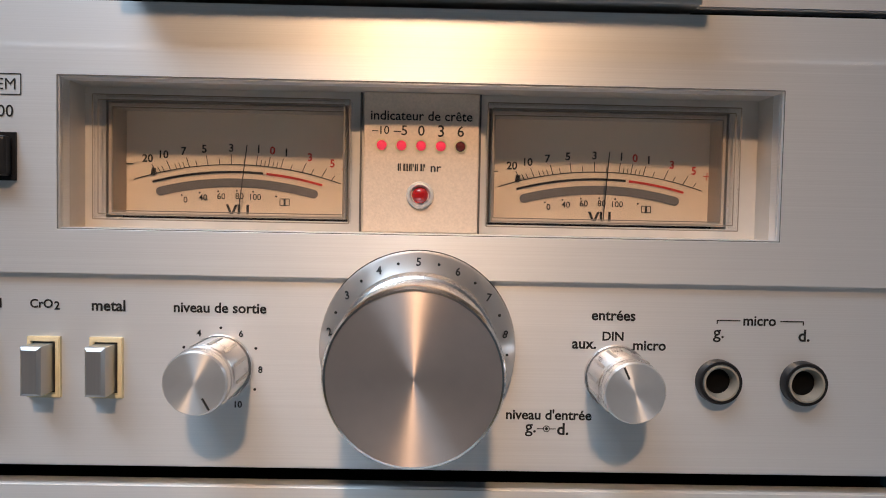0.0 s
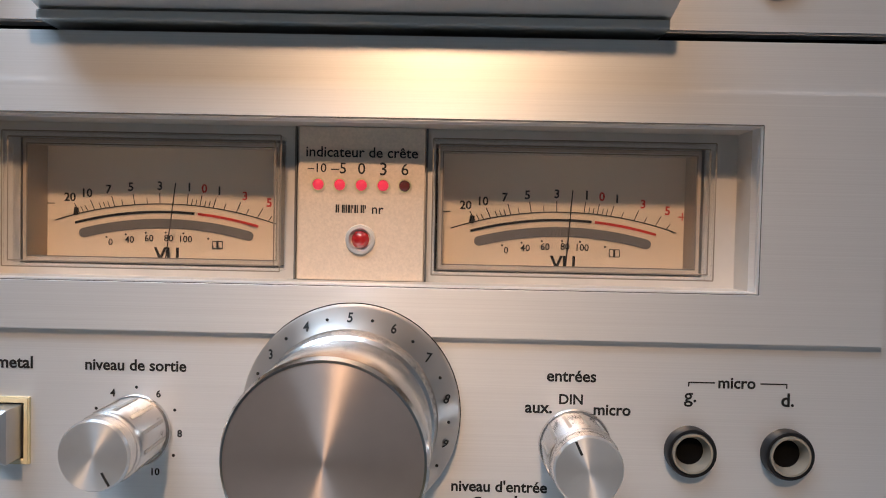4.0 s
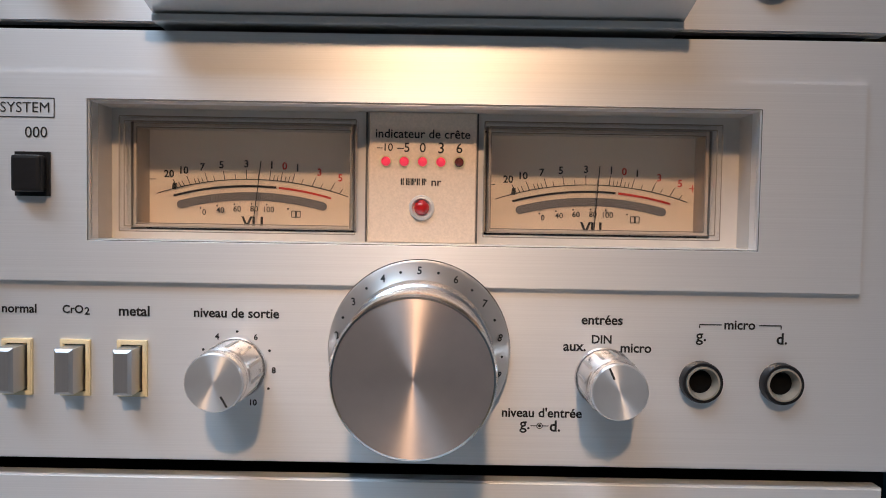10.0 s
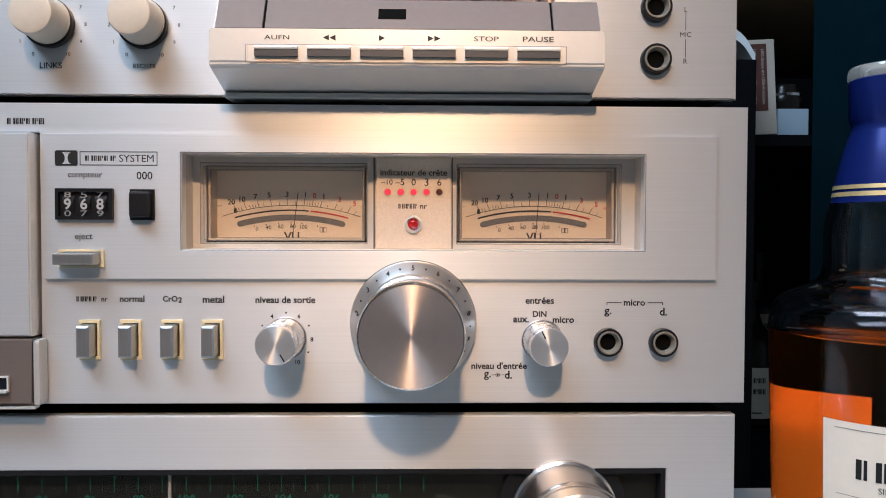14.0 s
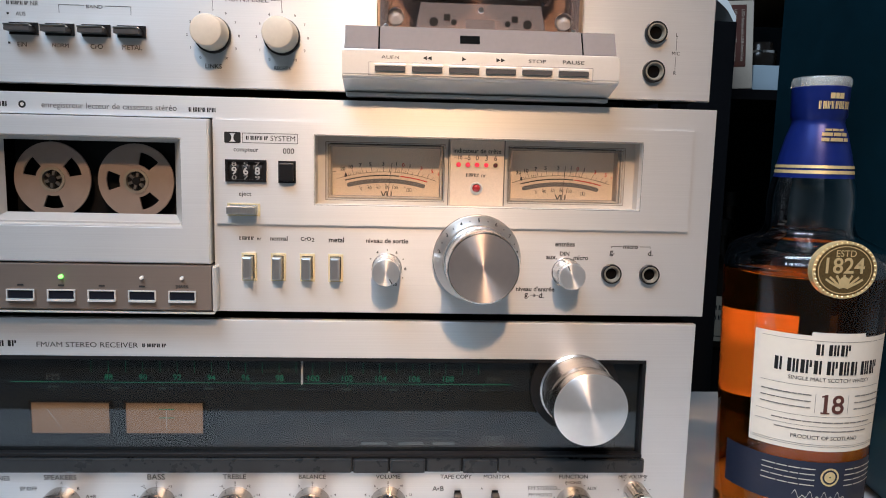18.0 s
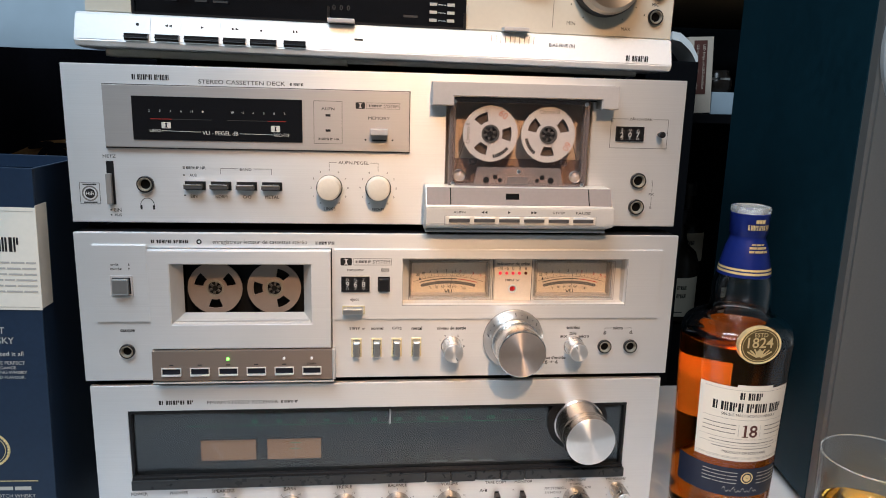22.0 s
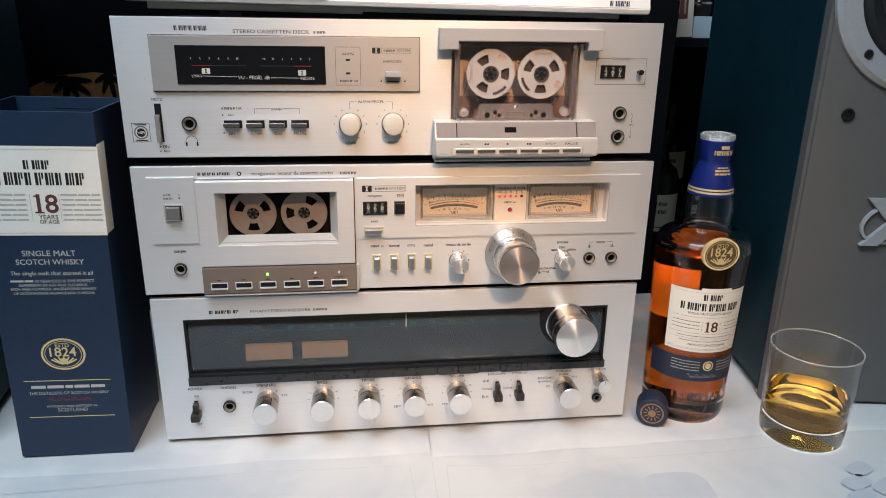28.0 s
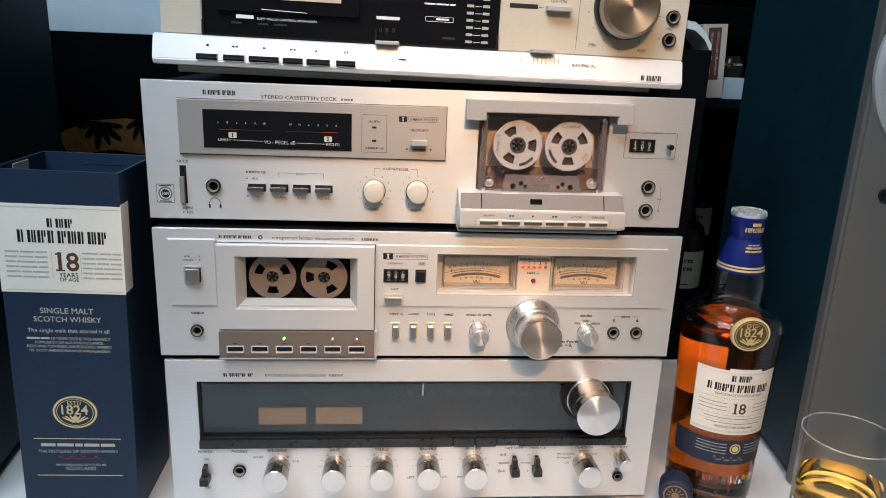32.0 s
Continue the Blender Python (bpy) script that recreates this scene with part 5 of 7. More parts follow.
TAPE_PACK = material("grey_brown_tape_pack", (0.24, 0.20, 0.185), 0.35, scale=300, vary=0.08)
SHELL_LOW = clear_sheet("smoky_lower_shell", (0.72, 0.67, 0.68), 0.04)
REEL_RED = material("faded_red_print", (0.48, 0.22, 0.16), 0.6)
SHELL_EDGE = material("smoky_shell_edge", (0.20, 0.175, 0.175), 0.15, trans=0.3)
SHELL_SMOKE = material("smoky_shell_block", (0.50, 0.43, 0.41), 0.12, trans=0.75, ior=1.3)
TAPE_HUB = material("pale_hub", (0.09, 0.088, 0.085), 0.3)
upper_deck()


# ---- the receiver at the bottom ----
def receiver():
    Y = 0.0015
    d = thing("stereo_receiver", (0, 0.14, 0.0), "silver stereo receiver with a dark tuning window and knobs", "receiver", "stack of hi-fi units")
    x0, x1, z0, z1 = -0.2132, 0.2125, 0.0045, 0.1412
    win = (-0.1880, 0.1866, 0.0650, 0.1209)
    part("faceplate", plate(x0, x1, z0, z1, Y, Y + 0.0045, [win], 0.0005), ALU, d, "brushed aluminium faceplate")
    part("case", box(x0 + 0.004, x1 - 0.004, Y + 0.030, Y + 0.270, z0 + 0.004, z1 - 0.002), CASE, d, "black steel case")
    part("back_edge", plate(x0 + 0.001, x1 - 0.001, z0 + 0.001, z1 - 0.001, Y + 0.0045, Y + 0.03, [(x0 + 0.003, x1 - 0.003, z0 + 0.003, z1 - 0.003)]), CASE, d)
    for x in (-0.17, 0.17):
        for y in (0.05, 0.24):
            part("foot", lathe([(0.011, 0.0), (0.012, 0.0090), (0.0, 0.0090)], (x, y, -0.0003), axis="z", segs=20), RUBBER, d)
    # tuning window
    part("window_rim", plate(win[0] - 0.0002, win[1] + 0.0002, win[2] - 0.0002, win[3] + 0.0002, Y + 0.0002, Y + 0.014, [(win[0] + 0.0016, win[1] - 0.0016, win[2] + 0.0012, win[3] - 0.0016)]), BLACK, d, "black rim of the tuning window")
    g = part("window_glass", box(win[0] + 0.0010, win[1] - 0.0010, Y + 0.0030, Y + 0.0042, win[2] + 0.001, win[3] - 0.001), SMOKED, d, "smoked tuning window glass")
    g.visible_shadow = False
    dial = part("tuning_dial", box(win[0], win[1], Y + 0.0070, Y + 0.0078, win[2], win[3]), DIAL_DARK, d, "dark tuning dial with green figures")
    y = Y + 0.0069
    part("scale_line", strip(((-0.1500, 0.1050), (0.1150, 0.1050)), 0.0003, y), INK_GREEN, dial)
    for k, s in enumerate(("88", "90", "92", "94", "96", "98", "100", "102", "104", "106", "108")):
        x = -0.0992 + 0.0178 * k + 0.00002 * k * k
        text(dial, s, x, 0.1079, 0.0042 if len(s) == 2 else 0.0060, y, INK_GREEN, 0.0)
    for k in range(47):
        x = -0.1080 + 0.00446 * k
        h = 0.0058 if k % 4 == 2 else (0.0062 if k % 2 == 0 else 0.0036)
        part("scale_tick", strip(((x, 0.1105), (x, 0.1105 + h)), 0.00028, y), INK_GREEN if k % 2 == 0 else TICK_DIM, dial)
    text(dial, "FM", -0.1280, 0.1079, 0.0064, y, TICK_DIM, 0.0)
    text(dial, "MHz", 0.1060, 0.1079, 0.0086, y, TICK_DIM, 0.0)
    text(dial, "AM", -0.1280, 0.1018, 0.0064, y, TICK_FAINT, 0.0)
    for k in range(9):
        x = -0.096 + 0.0245 * k
        bar(dial, x, 0.1018, 0.0044, 0.0013, y, TICK_FAINT)
        part("scale_tick", strip(((x, 0.1050), (x, 0.1036)), 0.00028, y), INK_GREEN, dial)
    part("dial_pointer", box(0.0018, 0.0030, Y + 0.0048, Y + 0.0060, 0.1050, 0.1198, 0.0003), POINTER, dial, "white dial pointer")
    for a, b, n in ((-0.1394, -0.0987, 0), (-0.0905, -0.0500, 1)):
        m = part("tuning_meter", plate(a - 0.001, b + 0.001, 0.0765, 0.0952, Y + 0.0048, Y + 0.0068, [(a, b, 0.0772, 0.0945)]), BLACK, dial, "orange lit tuning meter")
        part("meter_face", box(a, b, Y + 0.0062, Y + 0.0066, 0.0772, 0.0945), DIAL_LIT, m, "warm orange face")
        nx = (a + 0.0135) if n == 0 else (a + b) / 2 + 0.001
        part("needle", strip(((nx + (0.0025 if n == 0 else 0.0), 0.0790), (nx - (0.0050 if n == 0 else 0.0), 0.0905)), 0.0004, Y + 0.0056), INK_CREAM, m, "thin pale needle")
        for z in ((0.0858, 0.0905) if n else ()):
            part("scale_line", strip(((nx - 0.0040, z), (nx + 0.0040, z)), 0.0005, Y + 0.0059), INK_GREEN, m)
    part("printed_frame", frame_line(0.0190, 0.0860, 0.0745, 0.0790, 0.0003, y), TICK_DIM, dial)
    for x in (0.0410, 0.0630):
        part("printed_line", strip(((x, 0.0745), (x, 0.0790)), 0.0003, y), TICK_DIM, dial)
    text(dial, "STEREO", 0.1060, 0.0745, 0.0120, y, TICK_DIM, 0.0)
    text(dial, "MONO", 0.1075, 0.0712, 0.0090, y, TICK_DIM, 0.0)
    text(dial, "ON", 0.0240, 0.0763, 0.0042, y, TICK_DIM, 0.0)
    for x, w in ((0.0410, 0.014), (0.0610, 0.014), (0.0790, 0.012)):
        bar(dial, x, 0.0714, w, 0.0016, y, TICK_DIM)
    # black strip with push buttons
    part("button_strip", box(-0.1886, 0.0298, Y - 0.0032, Y - 0.00005, 0.0590, 0.0668, 0.0010), BLACK_SATIN, d, "black strip under the window")
    part("button_strip", box(0.1082, 0.1880, Y - 0.0032, Y - 0.00005, 0.0590, 0.0668, 0.0010), BLACK_SATIN, d, "black strip under the window")
    part("strip_ledge", box(-0.1880, 0.1868, Y - 0.0018, Y + 0.0025, 0.0670, 0.0692, 0.0006), BLACK, d)
    for k in range(4):
        a = 0.0303 + 0.0195 * k
        part("push_button", box(a + 0.0003, a + 0.0190, Y - (0.0040 if k != 2 else 0.0024), Y - 0.00005, 0.0592, 0.0666, 0.0010), BLACK_SATIN, d, "black push button")
    part("button_gap", box(0.0296, 0.1084, Y - 0.0012, Y - 0.00003, 0.0591, 0.0667), BLACK, d)
    # knobs
    small_knob(d, 0.1490, 0.1053, Y + 0.010, 0.0185, 0.0430, side=TURNED_DARK, ribs=False)
    part("knob_skirt", lathe([(0.0196, -0.008), (0.0196, -0.0120), (0.0187, -0.0128)], (0.1490, Y + 0.010, 0.1050), segs=70), CHROME_SIDE, d, "", True)
    part("knob_well", lathe([(0.0245, 0.0000), (0.0240, -0.0075), (0.0200, -0.0078), (0.0, -0.0070)], (0.1490, Y + 0.0100, 0.1050), segs=60), BLACK, d, "black collar behind the tuning knob", True)
    for x in (-0.1225, -0.0732, -0.0322, 0.0085, 0.0493, 0.1508):
        knob = part("knob", lathe([(0.0100, 0), (0.0100, -0.0092), (0.0093, -0.0096), (0.0093, -0.0108), (0.0103, -0.0113), (0.0104, -0.0240)], (x, Y, 0.0400), segs=60), TURNED_DARK, d, "turned aluminium knob with a groove", True)
        part("cap", lathe([(0.0104, -0.0240), (0.0100, -0.0246), (0, -0.0246)], (x, Y, 0.0400), segs=48), SPUN_LIGHT, knob, "spun cap", True)
        a = radians(30 if x < -0.12 else 0)
        part("pointer_line", box(-0.0004, 0.0004, -0.0239, -0.0113, 0.01022, 0.01044), INK_GREY, knob).matrix_basis = Matrix.Translation((x, Y, 0.0400)) @ Matrix.Rotation(a, 4, "Y")
    small_knob(d, 0.1842, 0.0472, Y, 0.0060, 0.0190, mark=0)
    jack(d, -0.1560, 0.0363, Y, 0.0056)
    jack(d, 0.1842, 0.0256, Y, 0.0046)
    for x, z, up in ((-0.1846, 0.0352, 0), (0.0868, 0.0400, 0), (0.1072, 0.0400, 0)):
        s = part("lever_switch", box(x - 0.0017, x + 0.0017, Y - 0.0003, Y + 0.0004, z - 0.0105, z + 0.0078), BLACK, d, "black lever switch in a slot")
        part("lever", box(x - 0.0038, x + 0.0040, Y - 0.0110, Y - 0.0003, z - 0.0080, z - 0.0012, 0.0010), LEVER, s, "dark brown lever")
        part("lever_stem", box(x - 0.0021, x + 0.0022, Y - 0.0070, Y - 0.0003, z - 0.0020, z + 0.0068, 0.0008), LEVER, s, "upright stem of the lever")
    # printing
    y = Y - 0.0001
    blocks(d, -0.1538, 0.1276, 0.0250, 0.0032, y, INK, 5)
    text(d, "FM/AM STEREO RECEIVER", -0.1062, 0.1272, 0.0510, y, INK, 0.0, squash=0.85)
    blocks(d, -0.0725, 0.1271, 0.0125, 0.0020, y, INK, 5)
    for s, x, z, w in (("POWER", -0.1842, 0.0547, 0.0120), ("ON", -0.1840, 0.0474, 0.0040), ("OFF", -0.1838, 0.0192, 0.0050), ("PHONES", -0.1556, 0.0547, 0.0132), ("SPEAKERS", -0.1232, 0.0552, 0.0168),
                       ("BASS", -0.0736, 0.0555, 0.0090), ("TREBLE", -0.0326, 0.0556, 0.0122), ("BALANCE", 0.0086, 0.0556, 0.0144), ("VOLUME", 0.0490, 0.0556, 0.0130), ("TAPE COPY", 0.0858, 0.0556, 0.0170),
                       ("MONITOR", 0.1080, 0.0556, 0.0142), ("FUNCTION", 0.1502, 0.0556, 0.0158), ("PHONO", 0.1502, 0.0522, 0.0086), ("AUX", 0.1606, 0.0488, 0.0054), ("FM STEREO", 0.1334, 0.0490, 0.0158),
                       ("FM MONO", 0.1324, 0.0452, 0.0130), ("AM", 0.1356, 0.0400, 0.0042), ("MIC VOLUME", 0.1832, 0.0556, 0.0160), ("MIC", 0.1840, 0.0330, 0.0050), ("SP.OFF", -0.1398, 0.0490, 0.0088),
                       ("A", -0.1226, 0.0522, 0.0013), ("B", -0.1142, 0.0490, 0.0013), ("A+B", -0.1078, 0.0446, 0.0054), ("LEFT", -0.0060, 0.0268, 0.0062), ("RIGHT", 0.0232, 0.0268, 0.0078), ("MIN", 0.0384, 0.0268, 0.0052), ("MAX", 0.0606, 0.0268, 0.0058),
                       ("A▸B", 0.0762, 0.0488, 0.0062), ("SOURCE", 0.0776, 0.0404, 0.0094), ("B▸A", 0.0762, 0.0322, 0.0062), ("A", 0.1000, 0.0488, 0.0013), ("SOURCE", 0.0974, 0.0404, 0.0084), ("B", 0.1000, 0.0322, 0.0013)):
        text(d, s, x, z, w, y, INK, 0.0)
    for cx, labs in ((-0.0735, ("–6", "–4", "–2", "0", "+2", "+4", "+6")), (-0.0324, ("–6", "–4", "–2", "0", "+2", "+4", "+6")), (0.0086, ("6", "4", "2", "0", "2", "4", "6")), (0.0492, ("2", "4", "6", "8", "10", "12", "14"))):
        for k, s in enumerate(labs):
            a = radians((k - 3) * 32)
            text(d, s, cx + 0.0135 * math.sin(a), 0.0400 + 0.0122 * math.cos(a), 0, y, INK, 0.0, high=0.0014)
            part("scale_dot", lathe([(0.0003, 0), (0, 0)], (cx + 0.0111 * math.sin(a), y, 0.0400 + 0.0106 * math.cos(a)), segs=8), INK, d)
    dots(d, 0.1508, 0.0408, 0.0112, y, (-75, -48, -22, 0, 30), 0.0003)
    dots(d, 0.1842, 0.0465, 0.0090, y, (-120, -80, -40, 0, 40, 80, 120), 0.0003)
    return d


TICK_FAINT = material("faint_scale_print", (0.06, 0.09, 0.08), 0.5)
TICK_DIM = material("dim_scale_print", (0.15, 0.18, 0.18), 0.5)
LEVER = material("dark_brown_plastic", (0.022, 0.016, 0.014), 0.4, scale=300, vary=0.15)
POINTER = material("white_pointer", (0.85, 0.85, 0.82), 0.4)
BLACK_SATIN = material("satin_black_plastic", (0.022, 0.024, 0.026), 0.28, scale=200, vary=0.2)
receiver()


# ---- the deck on top ----
def top_deck():
    d = thing("cassette_deck", (0, 0.14, 0.37), "cream and silver cassette deck with a glossy black front", "cassette deck", "stack of hi-fi units")
    YF = 0.022
    part("case", box(-0.2060, 0.2020, YF + 0.045, YF + 0.26, 0.3800, 0.4960), CASE, d, "black steel case")
    bm = bmesh.new()
    prof = [(YF + 0.030, 0.3985), (YF + 0.0040, 0.3985), (YF + 0.0010, 0.3972), (YF - 0.0042, 0.3800), (YF - 0.0020, 0.3760), (YF + 0.010, 0.3752), (YF + 0.040, 0.3752), (YF + 0.040, 0.3985)]
    ends = [[bm.verts.new((x, yy, zz)) for yy, zz in prof] for x in (-0.2112, 0.2052)]
    bm.faces.new(ends[0])
    bm.faces.new(ends[1][::-1])
    for i in range(len(prof)):
        j = (i + 1) % len(prof)
        bm.faces.new((ends[0][i], ends[0][j], ends[1][j], ends[1][i]))
    bmesh.ops.recalc_face_normals(bm, faces=bm.faces)
    bmesh.ops.bevel(bm, geom=list(bm.edges), offset=0.0006, segments=2, affect="EDGES")
    tray = part("key_tray", bm, SILVER_BRIGHT, d, "bright silver sloping key strip")
    part("base", box(-0.1900, 0.1850, YF + 0.012, YF + 0.25, 0.3718, 0.3778, 0.001), CREAM, d)
    for x in (-0.16, 0.16):
        for y in (0.07, 0.24):
            part("foot", lathe([(0.012, 0.0), (0.012, 0.006), (0.0, 0.006)], (x, y, 0.3664), axis="z", segs=20), RUBBER, d)
    Y = YF + 0.0050
    part("faceplate", plate(-0.2060, 0.2060, 0.3986, 0.5000, Y, Y + 0.04, [(-0.1752, 0.0535, 0.3900, 0.4900)], 0.0008), ALU_WARM, d, "cream metal faceplate")
    part("lower_lip", box(-0.1960, -0.0300, YF + 0.0100, YF + 0.034, 0.3700, 0.3751, 0.0008), ALU_WARM, d, "cream lip under the key strip")
    part("front_window", box(-0.1752, 0.0535, Y + 0.0004, Y + 0.006, 0.3990, 0.4900), DISPLAY, d, "glossy black front panel")
    part("window_rim", plate(-0.1752, 0.0535, 0.3986, 0.4100, Y - 0.0015, Y + 0.0003, [(-0.1735, -0.0440, 0.4000, 0.4100), (-0.0425, 0.0518, 0.4000, 0.4100)]), BLACK, d)
    y = Y + 0.0002
    lid = part("cassette_lid", box(-0.1640, -0.0560, Y - 0.0030, Y, 0.4170, 0.4880, 0.0008), DISPLAY, d, "black cassette lid")
    part("lid_window", box(-0.1500, -0.0700, Y - 0.0036, Y - 0.0031, 0.4270, 0.4700), SHELL_BACK, lid, "brown window with pale reels")
    for x in (-0.1310, -0.0890):
        part("reel", lathe([(0.0190, 0), (0.0060, 0)], (x, Y - 0.0038, 0.4480), segs=40), TAPE_WHITE, lid, "pale reel")
    bar(lid, -0.1425, 0.4135, 0.0130, 0.0026, Y - 0.0036, INK_WHITE)
    text(d, "SOFT TOUCH CONTROL MECHANISM", -0.1110, 0.4125, 0.0450, Y - 0.0038, INK_WHITE, 0.0, squash=0.9)
    for x, w in ((-0.1490, 0.008), (-0.1290, 0.008), (-0.1160, 0.010)):
        bar(d, x, 0.4088, w, 0.0014, Y - 0.0032, INK_GREY)
    part("printed_line", strip(((-0.1300, 0.4195), (-0.0960, 0.4185)), 0.0005, Y - 0.0037), INK_WHITE, d)
    bar(d, -0.0340, 0.4185, 0.0180, 0.0024, y, INK_WHITE)
    for k in range(3):
        text(d, "0", -0.0395 + 0.0050 * k, 0.4095, 0.0022, y, INK_GREY, 0.0)
    part("printed_frame", frame_line(-0.0050, 0.0170, 0.4180, 0.4215, 0.0003, y), INK_WHITE, d)
    bar(d, 0.0085, 0.4198, 0.0100, 0.0014, y, INK_WHITE)
    bar(d, 0.0140, 0.4060, 0.0100, 0.0016, y, INK_GREY)
    bars(d, 0.0060, 0.4310, 0.0250, 0.0012, y, INK_WHITE, 3)
    for k in range(10):
        z = 0.4040 + 0.0054 * k
        for x in (0.0300, 0.0425):
            part("level_segment", box(x - 0.0026, x + 0.0026, Y - 0.0006, Y + 0.0004, z - 0.0008, z + 0.0012), SEGMENT, d)
        part("printed_line", strip(((0.0335, z), (0.0390, z)), 0.0003, y), INK_WHITE, d)
    bar(d, 0.0720, 0.4335, 0.0225, 0.0034, Y - 0.0002, INK)
    part("printed_line", strip(((0.0840, 0.4332), (0.0880, 0.4332)), 0.0003, Y - 0.0002), INK_GREY, d)
    k = part("slide_key", box(0.0895, 0.1095, Y - 0.0080, Y - 0.0001, 0.4308, 0.4345, 0.0005), CASTING, d, "grey slide key")
    text(d, "OFF–ON", 0.0995, 0.4385, 0.0130, Y - 0.0002, INK_GREY, 0.0)
    part("printed_line", strip(((0.1165, 0.4030), (0.1170, 0.4900)), 0.0003, Y - 0.0002), INK_GREY, d)
    kb = part("level_knob", lathe([(0.0255, -0.0002), (0.0255, -0.0060), (0.0245, -0.0085), (0.0235, -0.0092)], (0.1535, Y, 0.4375), segs=90), BLACK, d, "bronze level knob with a black skirt", True)
    part("cap", lathe([(0.0236, -0.0090), (0.0226, -0.0165), (0.0200, -0.0185), (0, -0.0190)], (0.1535, Y, 0.4365), segs=70), BRONZE, kb, "satin bronze cap", True)
    dots(d, 0.1535, 0.4370, 0.0295, Y - 0.0002, range(-150, 151, 25), 0.0005, INK_GREY)
    text(d, "MIN", 0.1300, 0.4070, 0.0062, Y - 0.0002, INK_GREY, 0.0)
    text(d, "MAX", 0.1712, 0.4048, 0.0070, Y - 0.0002, INK_GREY, 0.0)
    jack(d, 0.1935, 0.4315, Y, 0.0056)
    jack(d, 0.1925, 0.4140, Y, 0.0056)
    text(d, "MIC", 0.1920, 0.4228, 0.0050, Y - 0.0002, INK_GREY, 0.0)
    text(d, "L", 0.1855, 0.4320, 0, Y - 0.0002, INK_GREY, 0.0, high=0.0018)
    text(d, "R", 0.1845, 0.4150, 0.0014, Y - 0.0002, INK_GREY, 0.0)
    # keys on the sloping strip
    yk = YF - 0.0030
    for x, w in ((-0.1702, 0.0154), (-0.1502, 0.0154), (-0.1276, 0.0225), (-0.1058, 0.0150), (-0.0866, 0.0176), (-0.0655, 0.0148)):
        bm = box(x - w / 2, x + w / 2, yk - 0.0056, yk + 0.002, 0.3806, 0.3850)
        bmesh.ops.recalc_face_normals(bm, faces=bm.faces)
        bmesh.ops.bevel(bm, geom=[e for e in bm.edges if abs(e.verts[0].co.z - e.verts[1].co.z) < 1e-6 and all(v.co.y < yk for v in e.verts) and abs(e.verts[0].co.x - e.verts[1].co.x) > 0.001], offset=0.0019, segments=5, affect="EDGES")
        q = part("transport_key", bm, KEY_BLACK, tray, "rounded glossy black transport key", True)
        bm = bmesh.new()
        faces = []
        for off in (-0.0005, 0.0012):
            faces.append([bm.verts.new((xx, YF + 0.0010 - (0.3972 - zz) * 0.302 + off, zz)) for xx, zz in ((x - w / 2 - 0.0005, 0.3850), (x + w / 2 + 0.0005, 0.3850), (x + w / 2 + 0.0005, 0.3958), (x - w / 2 - 0.0005, 0.3958))])
        bm.faces.new(faces[0])
        for n in range(4):
            bm.faces.new((faces[0][n], faces[1][n], faces[1][(n + 1) % 4], faces[0][(n + 1) % 4]))
        part("key_tab", bm, SILVER_BRIGHT, q, "silver tab above the key")
    ym = YF - 0.0008
    part("printed_mark", lathe([(0.0011, 0), (0, 0)], (-0.1702, ym - 0.0008, 0.3912), segs=14), INK, tray)
    for x, dirs in ((-0.1502, (-1, -1)), (-0.1276, (1,)), (-0.1058, (1, 1))):
        for n, dr in enumerate(dirs):
            xx = x + (n - (len(dirs) - 1) / 2) * 0.0026
            bm = bmesh.new()
            bm.faces.new([bm.verts.new(p) for p in ((xx - dr * 0.0012, ym - 0.0008, 0.3901), (xx - dr * 0.0012, ym - 0.0008, 0.3921), (xx + dr * 0.0012, ym - 0.0008, 0.3911))])
            part("printed_mark", bm, INK if len(dirs) == 1 else INK_GREY, tray)
    bar(tray, -0.0885, 0.3908, 0.0016, 0.0016, ym - 0.0008, INK)
    for x in (-0.0665, -0.0645):
        bar(tray, x, 0.3908, 0.0010, 0.0026, ym - 0.0008, INK)
    blocks(tray, 0.1790, 0.3838, 0.0185, 0.0040, YF - 0.0046, INK, 4)
    for x0, w in ((-0.0342, 0.0185), (0.0885, 0.0185)):
        part("slide_cap", box(x0 - w / 2, x0 + w / 2, YF - 0.0060, YF + 0.004, 0.3986, 0.4014, 0.0005), CASTING, d, "grey slider on the key strip")
    for k in range(10):
        part("printed_line", strip(((0.0715 + 0.0034 * k, 0.3905), (0.0715 + 0.0034 * k, 0.3955)), 0.0003, YF - 0.0016), INK_GREY, tray)
    text(tray, "BIAS FINE (%)", 0.1230, 0.3903, 0.0190, YF - 0.0018, INK_GREY, 0.0)
    bar(tray, -0.0220, 0.3880, 0.0060, 0.0014, YF - 0.0026, INK_GREY)
    d.matrix_basis = Matrix.Translation((0, 0, 0.385)) @ Matrix.Rotation(radians(0.72), 4, "Y") @ Matrix.Translation((0, 0, -0.385)) @ Matrix.Translation((0, 0.14, 0.37))
    return d


SILVER_BRIGHT = material("bright_silver_paint", (0.70, 0.705, 0.71), 0.4, 0.2, scale=400, vary=0.03)
KEY_BLACK = material("glossy_black_key", (0.012, 0.012, 0.013), 0.16, spec=0.6)
SEGMENT = material("pale_level_segment", (0.40, 0.38, 0.34), 0.4)
BRONZE = material("satin_bronze", (0.48, 0.41, 0.33), 0.42, 1.0, aniso=0.7, spun=True, scale=200, vary=0.05)
top_deck()


# ---- bottle, cap, glass and box ----
BX, BY = 0.2816, 0.0220


